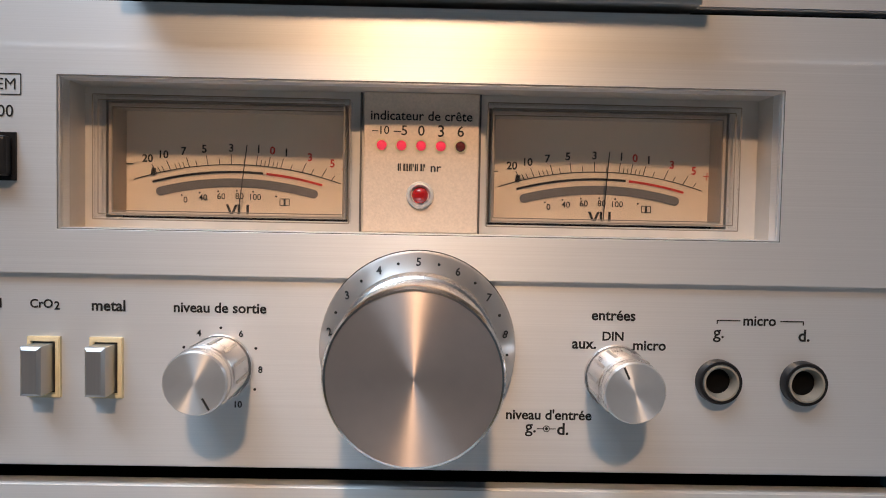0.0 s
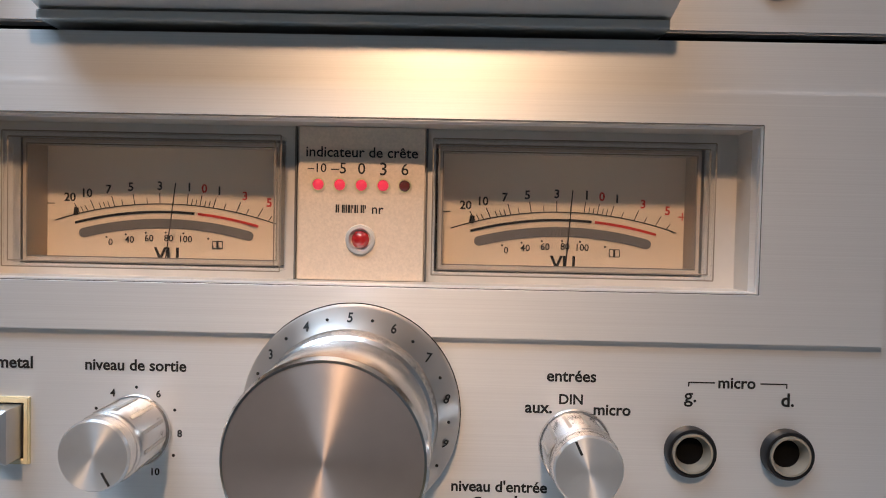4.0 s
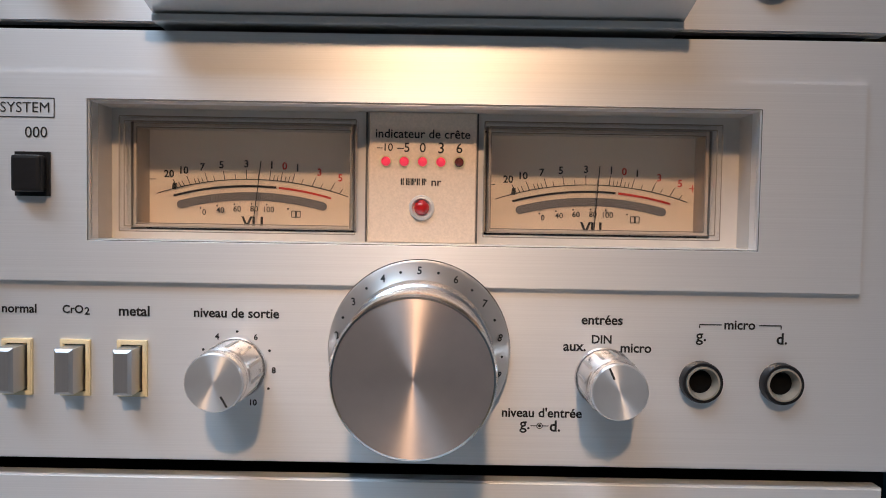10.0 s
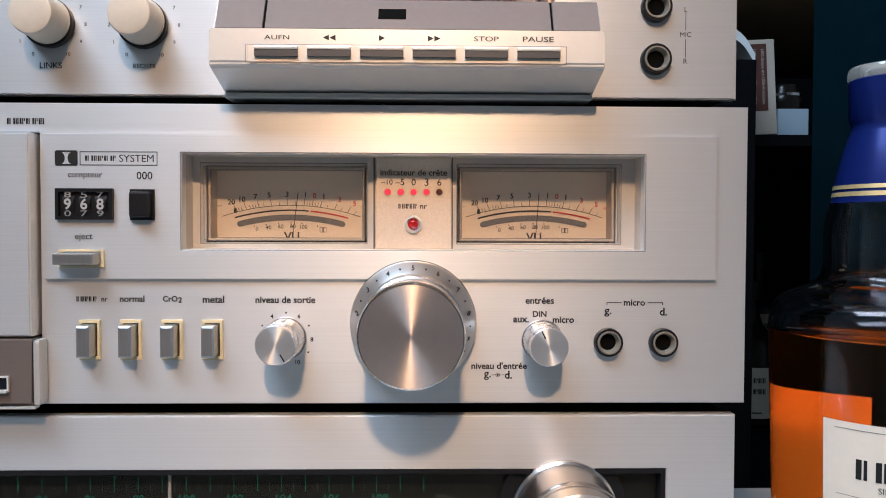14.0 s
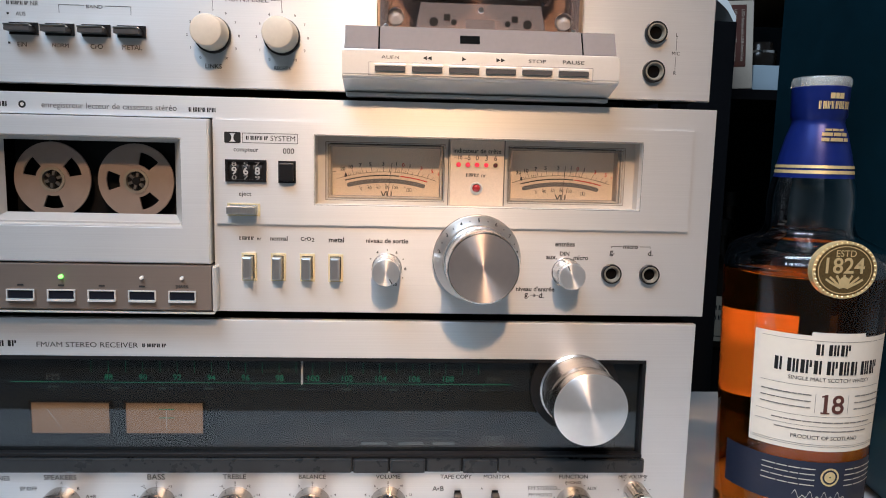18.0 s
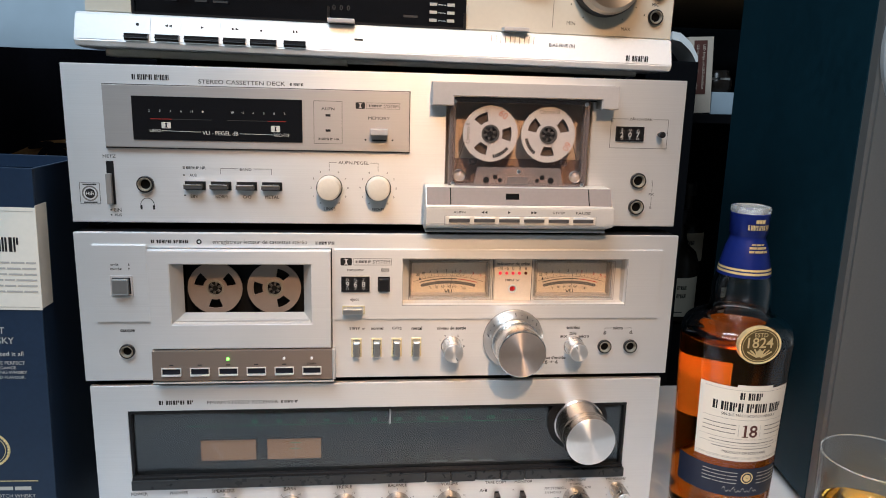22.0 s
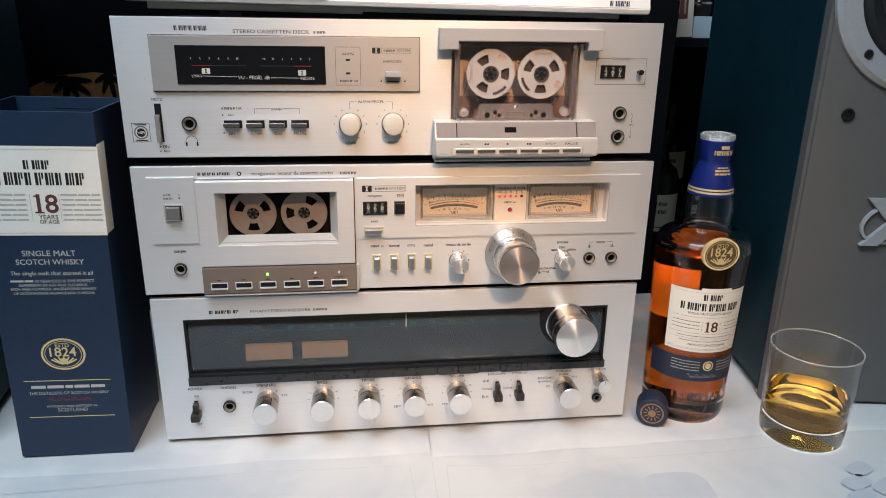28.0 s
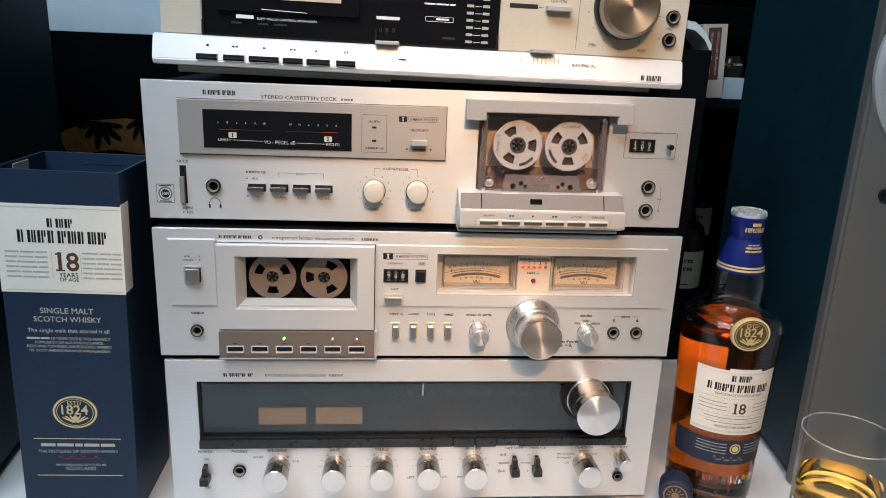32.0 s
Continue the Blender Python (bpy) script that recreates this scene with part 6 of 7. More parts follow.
def body_radius(z):
    pts = ((0.0, 0.0375), (0.006, 0.0388), (0.06, 0.0398), (0.165, 0.0425))
    for (a, ra), (b, rb) in zip(pts, pts[1:]):
        if z <= b:
            return ra + (rb - ra) * (z - a) / (b - a)
    return 0.0425


def flowing(pts, n):
    """A smooth line of (radius, height) through the given points."""
    out = []
    for i in range(len(pts) - 1):
        p = [Vector(pts[max(0, min(len(pts) - 1, i + k))]) for k in (-1, 0, 1, 2)]
        for k in range(n):
            t = k / n
            v = 0.5 * (2 * p[1] + (p[2] - p[0]) * t + (2 * p[0] - 5 * p[1] + 4 * p[2] - p[3]) * t * t + (3 * p[1] - p[0] - 3 * p[2] + p[3]) * t ** 3)
            out.append((v.x, v.y))
    return out + [tuple(pts[-1])]


def bottle():
    d = thing("whisky_bottle", (BX, BY, 0), "open clear whisky bottle with cream and navy labels, nearly full", "bottle")
    c = (BX, BY, 0)
    outer = [(0, 0.0042), (0.026, 0.0035), (0.034, 0.0005), (0.0365, 0.0010), (0.0385, 0.0050), (0.0390, 0.012), (0.0398, 0.06), (0.0412, 0.12), (0.0425, 0.158)]
    outer += flowing([(0.0425, 0.158), (0.0428, 0.168), (0.0420, 0.1758), (0.0388, 0.1820), (0.0316, 0.1862), (0.0256, 0.1890), (0.0230, 0.1930), (0.0224, 0.1995), (0.0226, 0.207), (0.0218, 0.215), (0.0198, 0.222), (0.0180, 0.2295), (0.0148, 0.240), (0.0124, 0.249)], 6)
    outer += [(0.0124, 0.2655)]
    inner = [(0.0092, 0.2655)] + flowing([(0.0092, 0.250), (0.0120, 0.239), (0.0156, 0.228), (0.0176, 0.220), (0.0193, 0.213), (0.0199, 0.206), (0.0197, 0.198), (0.0204, 0.1905), (0.0234, 0.1858), (0.0296, 0.1826), (0.0358, 0.1788), (0.0388, 0.1740), (0.0398, 0.167), (0.0396, 0.158)], 6)
    inner += [(0.0384, 0.12), (0.0370, 0.06), (0.0363, 0.0260), (0.0340, 0.0205), (0.028, 0.0185), (0, 0.0200)]
    part("glass", lathe(outer + inner, c, "z", 72), GLASS, d, "clear bottle glass", True).visible_shadow = False
    liquid = [(0, 0.1690), (0.0388, 0.1690), (0.0400, 0.1697), (0.0400, 0.160), (0.0388, 0.12), (0.0374, 0.06), (0.0367, 0.0260), (0.0344, 0.0200), (0.028, 0.0180), (0, 0.0195)]
    part("whisky", lathe(liquid, c, "z", 72), WHISKY, d, "amber whisky", True).visible_shadow = False
    part("lip", lathe([(0.0093, 0.2660), (0.0136, 0.2660), (0.0143, 0.2690), (0.0149, 0.2702), (0.0149, 0.2728), (0.0142, 0.2743), (0.0118, 0.2747), (0.0102, 0.2735), (0.0098, 0.2700), (0.0093, 0.2660)], c, "z", 64), LIP_GLASS, d, "rounded clear glass lip", True).visible_shadow = False
    cap = part("capsule", lathe([(0.0202, 0.2205), (0.0194, 0.2255), (0.0180, 0.2330), (0.0157, 0.2425), (0.0136, 0.2485), (0.0131, 0.2505), (0.0134, 0.2522), (0.0142, 0.2535), (0.0145, 0.2690), (0.0139, 0.2695)], c, "z", 64), BLUE, d, "royal blue foil neck sleeve", True)
    for z, h in ((0.2238, 0.0018), (0.2266, 0.0016)):
        r = 0.0197 if z < 0.225 else 0.0194
        part("gold_band", lathe([(r + 0.0003, z - h / 2), (r + 0.0002 - 0.0002, z + h / 2)], c, "z", 64), INK_GOLD, cap, "gold band")
    for z, w, h, r in ((0.2640, 0.0080, 0.0030, 0.0148), (0.2592, 0.0185, 0.0040, 0.0147), (0.2462, 0.0110, 0.0012, 0.0153), (0.2438, 0.0150, 0.0018, 0.0162), (0.2410, 0.0160, 0.0018, 0.0171)):
        (blocks(cap, BX + 0.001, z, w, h, 0, INK_GOLD, 3 if w < 0.01 else 9, (BX, BY, r)) if h > 0.003 else bars(cap, BX + 0.001, z, w, h, 0, INK_GOLD, 3, (BX, BY, r)))

    def patch(name, a0, a1, z0, z1, mat, grow, label, dz=0.0):
        bm = bmesh.new()
        n = 40
        rows = 6
        g = []
        for i in range(n + 1):
            a = radians(a0 + (a1 - a0) * i / n)
            col = []
            for j in range(rows + 1):
                z = z0 + (z1 - z0) * j / rows
                r = body_radius(z) + grow
                col.append(bm.verts.new((BX + r * math.sin(a), BY - r * math.cos(a), z)))
            g.append(col)
        for i in range(n):
            for j in range(rows):
                bm.faces.new((g[i][j], g[i + 1][j], g[i + 1][j + 1], g[i][j + 1]))
        return part(name, bm, mat, d, label, True)

    lab = patch("front_label", -60, 42, 0.0785, 0.1405, PAPER, 0.0003, "cream paper front label")
    tab = patch("label_tab", -22, 16, 0.1405, 0.1425, PAPER, 0.0003, "cream label tab")
    navy = patch("lower_label", -82, 44, 0.0480, 0.0725, NAVY_LABEL, 0.0003, "navy lower label")
    patch("back_label", 150, 212, 0.0850, 0.1385, PAPER, 0.0003, "cream paper back label")
    u = BX - 0.0060

    def rr(z):
        return (BX, BY, body_radius(z) + 0.0006)

    blocks(lab, u + 0.001, 0.1335, 0.0180, 0.0058, 0, INK, 3, rr(0.13))
    blocks(lab, u + 0.001, 0.1240, 0.0560, 0.0072, 0, INK, 9, rr(0.12))
    text(lab, "SINGLE MALT SCOTCH WHISKY", u + 0.002, 0.1175, 0.0430, 0, INK, 0.0, rr(0.114))
    eighteen(lab, u + 0.003, 0.1045, 0.0125, 0, BROWN_INK, rr(0.101))
    text(lab, "PRODUCT OF SCOTLAND", u + 0.002, 0.0860, 0.0350, 0, INK, 0.0, rr(0.0825))
    for z in (0.1090, 0.1055, 0.1020):
        bars(lab, u - 0.0200, z, 0.0250, 0.0006, 0, INK_MID, 7, rr(z))
        bars(lab, u + 0.0265, z, 0.0230, 0.0006, 0, INK_MID, 6, rr(z))
    bars(lab, u + 0.001, 0.0945, 0.0540, 0.0006, 0, INK_MID, 11, rr(0.091))
    bars(lab, u + 0.001, 0.0897, 0.0500, 0.0006, 0, INK_MID, 12, rr(0.086))
    for z, w in ((0.1380, 0.068), (0.1137, 0.066), (0.0975, 0.068), (0.0920, 0.068), (0.0820, 0.070), (0.0810, 0.070)):
        bar(lab, u, z, w, 0.0002, 0, INK_MID, rr(z))
    for x in (u - 0.0055, u + 0.0115):
        bar(lab, x, 0.1047, 0.0002, 0.0100, 0, INK_MID, rr(0.101))
    for z in (0.0685, 0.0655, 0.0625, 0.0595):
        bars(navy, u - 0.0150, z, 0.0270, 0.0006, 0, INK_CREAM, 4, rr(z))
        bars(navy, u + 0.0260, z, 0.0240, 0.0006, 0, INK_CREAM, 3, rr(z))
    for q0, q1 in ((0.0050, 0.0040), (0.0030, 0.0004)):
        bm = bmesh.new()
        rows = [[bm.verts.new(place(u + 0.006 + q * math.sin(2 * math.pi * i / 28), 0, 0.0645 + q * math.cos(2 * math.pi * i / 28), (BX, BY, body_radius(0.06) + 0.0008))) for i in range(28)] for q in (q0, q1)]
        for i in range(28):
            bm.faces.new((rows[0][i], rows[0][(i + 1) % 28], rows[1][(i + 1) % 28], rows[1][i]))
        part("printed_crest", bm, INK_GOLD, navy)
    pts = [(u - 0.012 + 0.028 * i / 40, 0.0535 + 0.0026 * math.sin(i * 0.9) * math.sin(i * 0.31 + 0.8)) for i in range(41)]
    bm = bmesh.new()
    prev = None
    for x, z in pts:
        pr = (bm.verts.new(place(x, 0, z - 0.0003, rr(z))), bm.verts.new(place(x, 0, z + 0.0003, rr(z))))
        if prev:
            bm.faces.new((prev[0], pr[0], pr[1], prev[1]))
        prev = pr
    part("printed_flourish", bm, INK_CREAM, navy)
    blocks(d, u + 0.004, 0.0320, 0.0560, 0.0085, 0, GLASS, 10, (BX, BY, 0.0399))
    # oval medallion on the shoulder
    med(d, BX - 0.0050, BY - 0.0425, 0.1755, 0.0168, 0.0146, True)
    return d


def med(parent, x, y, z, rx, rz, metal):
    """An oval seal with a beaded rim, a year and a thistle-like flourish."""
    def oval(k, dy0, dy1):
        bm = lathe([(1.0, 0), (1.0, 1), (0, 1)], (0, 0, 0), "y", 48)
        bmesh.ops.transform(bm, matrix=Matrix.Translation((x, y, z)) @ Matrix.Diagonal((rx * k, 1, rz * k, 1)), verts=bm.verts)
        for v in bm.verts:
            v.co.y = y + (dy0 if abs(v.co.y - y) < 0.5 else dy1)
        return bm
    front = -0.0012 if metal else -0.0001
    seal = part("oval_seal", oval(1.0, 0.0028 if metal else 0, front), INK_GOLD, parent, "gold oval seal")
    part("seal_field", oval(0.90, front, front - 0.0001), SEAL_DARK if metal else NAVY, seal)
    part("seal_ring", strip([(x + rx * 0.82 * math.sin(2 * math.pi * i / 48), z + rz * 0.82 * math.cos(2 * math.pi * i / 48)) for i in range(49)], rx * 0.03, y + front - 0.0003), INK_GOLD, seal)
    text(seal, "ESTD", x, z + rz * 0.58, rx * 0.62, y + front - 0.0004, INK_GOLD, 0.0)
    text(seal, "1824", x, z + rz * 0.16, rx * 1.20, y + front - 0.0004, INK_GOLD, 0.03)
    for k in range(-3, 4):
        a = radians(k * 24)
        part("seal_leaf", strip([(x + rx * 0.10 * math.sin(a), z - rz * 0.62), (x + rx * 0.42 * math.sin(a), z - rz * 0.50 + rz * 0.20 * math.cos(a)), (x + rx * 0.60 * math.sin(a), z - rz * 0.38 + rz * 0.22 * math.cos(a))], rx * 0.07, y + front - 0.0003 - 0.00002 * (k + 4)), INK_GOLD, seal)
    beads = bmesh.new()
    for i in range(36):
        a = 2 * math.pi * i / 36
        bx, bz, q = x + rx * 0.935 * math.sin(a), z + rz * 0.935 * math.cos(a), rx * 0.045
        ring = [beads.verts.new((bx + q * math.sin(math.pi * k / 3), y + front - 0.0003, bz + q * math.cos(math.pi * k / 3))) for k in range(6)]
        tip = beads.verts.new((bx, y + front - 0.0003 - q * 0.8, bz))
        for k in range(6):
            beads.faces.new((ring[k], ring[(k + 1) % 6], tip))
    part("seal_beads", beads, INK_GOLD, seal)
    part("seal_bud", lathe([(rx * 0.17, 0), (0, -0.0004)], (x, y + front - 0.0005, z - rz * 0.42), segs=16), INK_GOLD, seal)
    return seal


BROWN_INK = material("brown_ink", (0.09, 0.03, 0.022), 0.6)
SEAL_DARK = material("dark_gold", (0.17, 0.115, 0.045), 0.4, 0.6, scale=900, vary=0.3, bump=0.6)
bottle()


def stopper():
    c = thing("bottle_cap", (0.2390, -0.008, 0.0), "navy blue stopper lying on its side by the bottle", "bottle cap")
    m = Matrix.Translation((0.2362, -0.0110, 0.0149)) @ Matrix.Rotation(radians(-24), 4, "Z") @ Matrix.Scale(0.90, 4)
    bm = lathe([(0.0, 0.020), (0.0150, 0.020), (0.0163, 0.017), (0.0165, -0.003), (0.0160, -0.0045), (0.0150, -0.0052), (0, -0.0052)], (0, 0, 0), "y", 48)
    bmesh.ops.transform(bm, matrix=m, verts=bm.verts)
    body = part("body", bm, NAVY_LABEL, c, "", True)
    bm = strip([(0.0112 * math.sin(2 * math.pi * i / 40), 0.0112 * math.cos(2 * math.pi * i / 40)) for i in range(41)], 0.0014, -0.0055)
    bmesh.ops.transform(bm, matrix=m, verts=bm.verts)
    part("bronze_ring", bm, BRONZE_INK, body, "bronze printed ring")
    for k in range(12):
        a = radians(30 * k)
        bm = strip([(0.0050 * math.sin(a), 0.0050 * math.cos(a)), (0.0088 * math.sin(a), 0.0088 * math.cos(a))], 0.0011, -0.0055)
        bmesh.ops.transform(bm, matrix=m, verts=bm.verts)
        part("bronze_ray", bm, BRONZE_INK, body)
    bm = lathe([(0.0040, -0.0055), (0, -0.0055)], (0, 0, 0), "y", 20)
    bmesh.ops.transform(bm, matrix=m, verts=bm.verts)
    part("bronze_centre", bm, BRONZE_INK, body)


stopper()


def tumbler():
    x, y = 0.3722, -0.0385
    g = thing("whisky_glass", (x, y, 0), "clear heavy-based tumbler a third full of golden whisky", "drinking glass")
    base = [(0, 0.0050), (0.008, 0.0044), (0.020, 0.0020), (0.029, 0.0006), (0.0335, 0.0006), (0.0358, 0.0030), (0.0364, 0.008), (0.0369, 0.0205), (0.0366, 0.0211), (0.0351, 0.0213)]
    part("base", lathe(base, (x, y, 0), "z", 72), GLASS, g, "thick clear glass base", True).visible_shadow = False
    wall = [(0.0349, 0.0213), (0.0369, 0.0213), (0.0371, 0.030), (0.0390, 0.0890), (0.0389, 0.0903), (0.0378, 0.0903), (0.0376, 0.0890), (0.0363, 0.0445)]
    part("wall", lathe(wall, (x, y, 0), "z", 72), GLASS_WALL, g, "thin clear glass wall", True).visible_shadow = False
    part("rim", lathe([(0.0390, 0.0896), (0.0389, 0.0905), (0.0383, 0.0908), (0.0377, 0.0905), (0.0376, 0.0896)], (x, y, 0), "z", 72), LIP_GLASS, g, "rounded glass rim", True).visible_shadow = False
    liq = [(0, 0.0432), (0.0345, 0.0432), (0.0360, 0.0440), (0.0361, 0.0425), (0.0358, 0.034), (0.0351, 0.0213)]
    floor = [(0.0351, 0.0213), (0.0325, 0.0190), (0.0290, 0.0182), (0.0200, 0.0184), (0.010, 0.0196), (0, 0.0200)]
    part("whisky_floor", lathe(floor, (x, y, 0), "z", 72), WHISKY_FLOOR, g, "golden whisky on the glass base", True).visible_shadow = False
    part("whisky", lathe(liq, (x, y, 0), "z", 72), WHISKY_PALE, g, "golden whisky", True).visible_shadow = False


tumbler()


def carton():
    x0, x1, y0, y1, h = -0.3320, -0.2400, -0.0085, 0.0800, 0.2980
    d = thing("whisky_box", (x0, y0, 0), "open navy card whisky box with a cream label band", "gift box")
    t = 0.0018
    for nm, b in (("front_panel", box(x0, x1, y0, y0 + t, 0, h, 0.0004)), ("back_panel", box(x0, x1, y1 - t, y1, 0, h, 0.0004)), ("side_panel", box(x0, x0 + t, y0 + t, y1 - t, 0, h, 0.0004)), ("side_panel", box(x1 - t, x1, y0 + t, y1 - t, 0, h, 0.0004)), ("bottom", box(x0 + t, x1 - t, y0 + t, y1 - t, 0.001, 0.003))):
        part(nm, b, NAVY, d, "navy card panel")
    part("insert", box(x0 + 0.004, x1 - 0.004, y0 + 0.012, y1 - 0.004, 0.003, 0.262), NAVY_IN, d, "dark inner fitting")
    part("insert_edge", box(x0 + 0.032, x1 - 0.004, y0 + 0.0040, y0 + 0.0060, 0.24, 0.2880), MAGENTA, d, "magenta inner flap")
    part("slit", box(-0.300, -0.266, y1 - t - 0.0004, y1 - t - 0.0001, 0.2885, 0.2893), NAVY, d)
    part("inner_flap", box(x0 + t + 0.0004, x0 + t + 0.001, y0 + 0.030, y0 + 0.055, 0.255, 0.2960), INK_PALE, d)
    # label band goes round the right-hand corner
    z0, z1 = 0.2015, 0.2720
    lab = part("label_band", box(x0 - 0.0002, x1 + 0.0004, y0 - 0.0005, y0 - 0.00005, z0, z1), PAPER, d, "cream paper label band")
    part("label_side", box(x1 + 0.00005, x1 + 0.0005, y0 - 0.0004, y0 + 0.016, z0 + 0.001, z1 + 0.0015), PAPER, lab, "cream label fold")
    y = y0 - 0.0007
    cx = (x0 + x1) / 2 + 0.001
    blocks(lab, cx + 0.000, 0.2578, 0.0195, 0.0070, y, INK, 3)
    blocks(lab, cx + 0.001, 0.2469, 0.0660, 0.0098, y, INK, 9)
    eighteen(lab, cx + 0.0028, 0.2272, 0.0185, y, BROWN_INK)
    text(lab, "YEARS", cx + 0.0035, 0.2165, 0.0142, y, INK, 0.0)
    text(lab, "OF AGE", cx + 0.0038, 0.2127, 0.0142, y, INK, 0.0)
    for k in range(6):
        z = 0.2345 - 0.0040 * k
        bars(lab, cx - 0.0265, z, 0.0320, 0.0012, y, INK_PALE, 3)
        bars(lab, cx + 0.0290, z, 0.0300, 0.0012, y, INK_PALE, 3)
    for x in (cx - 0.0080, cx + 0.0132):
        bar(lab, x, 0.2240, 0.0003, 0.0220, y, INK_PALE)
    for z in (0.2695, 0.2035):
        bar(lab, cx, z, 0.088, 0.0003, y, INK_PALE)
    yp = y0 - 0.0002
    for body, z, w in (("SINGLE MALT", 0.1865, 0.0400), ("SCOTCH WHISKY", 0.1793, 0.0510), ("The single malt that started it all", 0.1692, 0.0620), ("18 YEAR OLD IS THE PERFECT", 0.1630, 0.0450),
                       ("EXPRESSION OF AGE AND ELEGANCE.", 0.1595, 0.0520), ("RICH AND COMPLEX, AN ENTICING WHISKY", 0.1560, 0.0650), ("OF OUTSTANDING BALANCE AND FLAVOUR.", 0.1525, 0.0620)):
        text(d, body, cx + (0.0085 if body[0] == "1" else -0.0005), z, w, yp, INK_CREAM, 0.0)
    bars(d, cx - 0.0240, 0.1630, 0.0180, 0.0016, yp, INK_CREAM, 2)
    med(d, cx - 0.0010, y0 - 0.0001, 0.0978, 0.0175, 0.0145, False)
    for z in (0.0733, 0.0387):
        bar(d, cx - 0.001, z, 0.0690, 0.0007, y0 - 0.0002, INK_GOLD)
    bars(d, cx - 0.001, 0.0675, 0.0600, 0.0028, y0 - 0.0002, INK_CREAM, 5)
    text(d, "THE DISTILLERS OF SCOTCH WHISKY", cx - 0.001, 0.0615, 0.0640, y0 - 0.0002, INK_CREAM, 0.0)
    bm = strip([(cx - 0.018 + 0.034 * i / 30, 0.0552 + 0.0020 * math.sin(i * 1.1) * math.sin(i * 0.37 + 1)) for i in range(31)], 0.0004, y0 - 0.0002)
    part("printed_flourish", bm, INK_RED, d)
    text(d, "MATURED AND BOTTLED IN", cx, 0.0487, 0.0400, y0 - 0.0002, INK_CREAM, 0.0)
    text(d, "SCOTLAND", cx, 0.0452, 0.0240, y0 - 0.0002, INK_CREAM, 0.0)
    d.matrix_basis = Matrix.Translation((-0.286, y0, 0)) @ Matrix.Rotation(radians(1.2), 4, "Y") @ Matrix.Translation((0.286, -y0, 0.0)) @ Matrix.Translation((x0, y0, 0.0012))


carton()


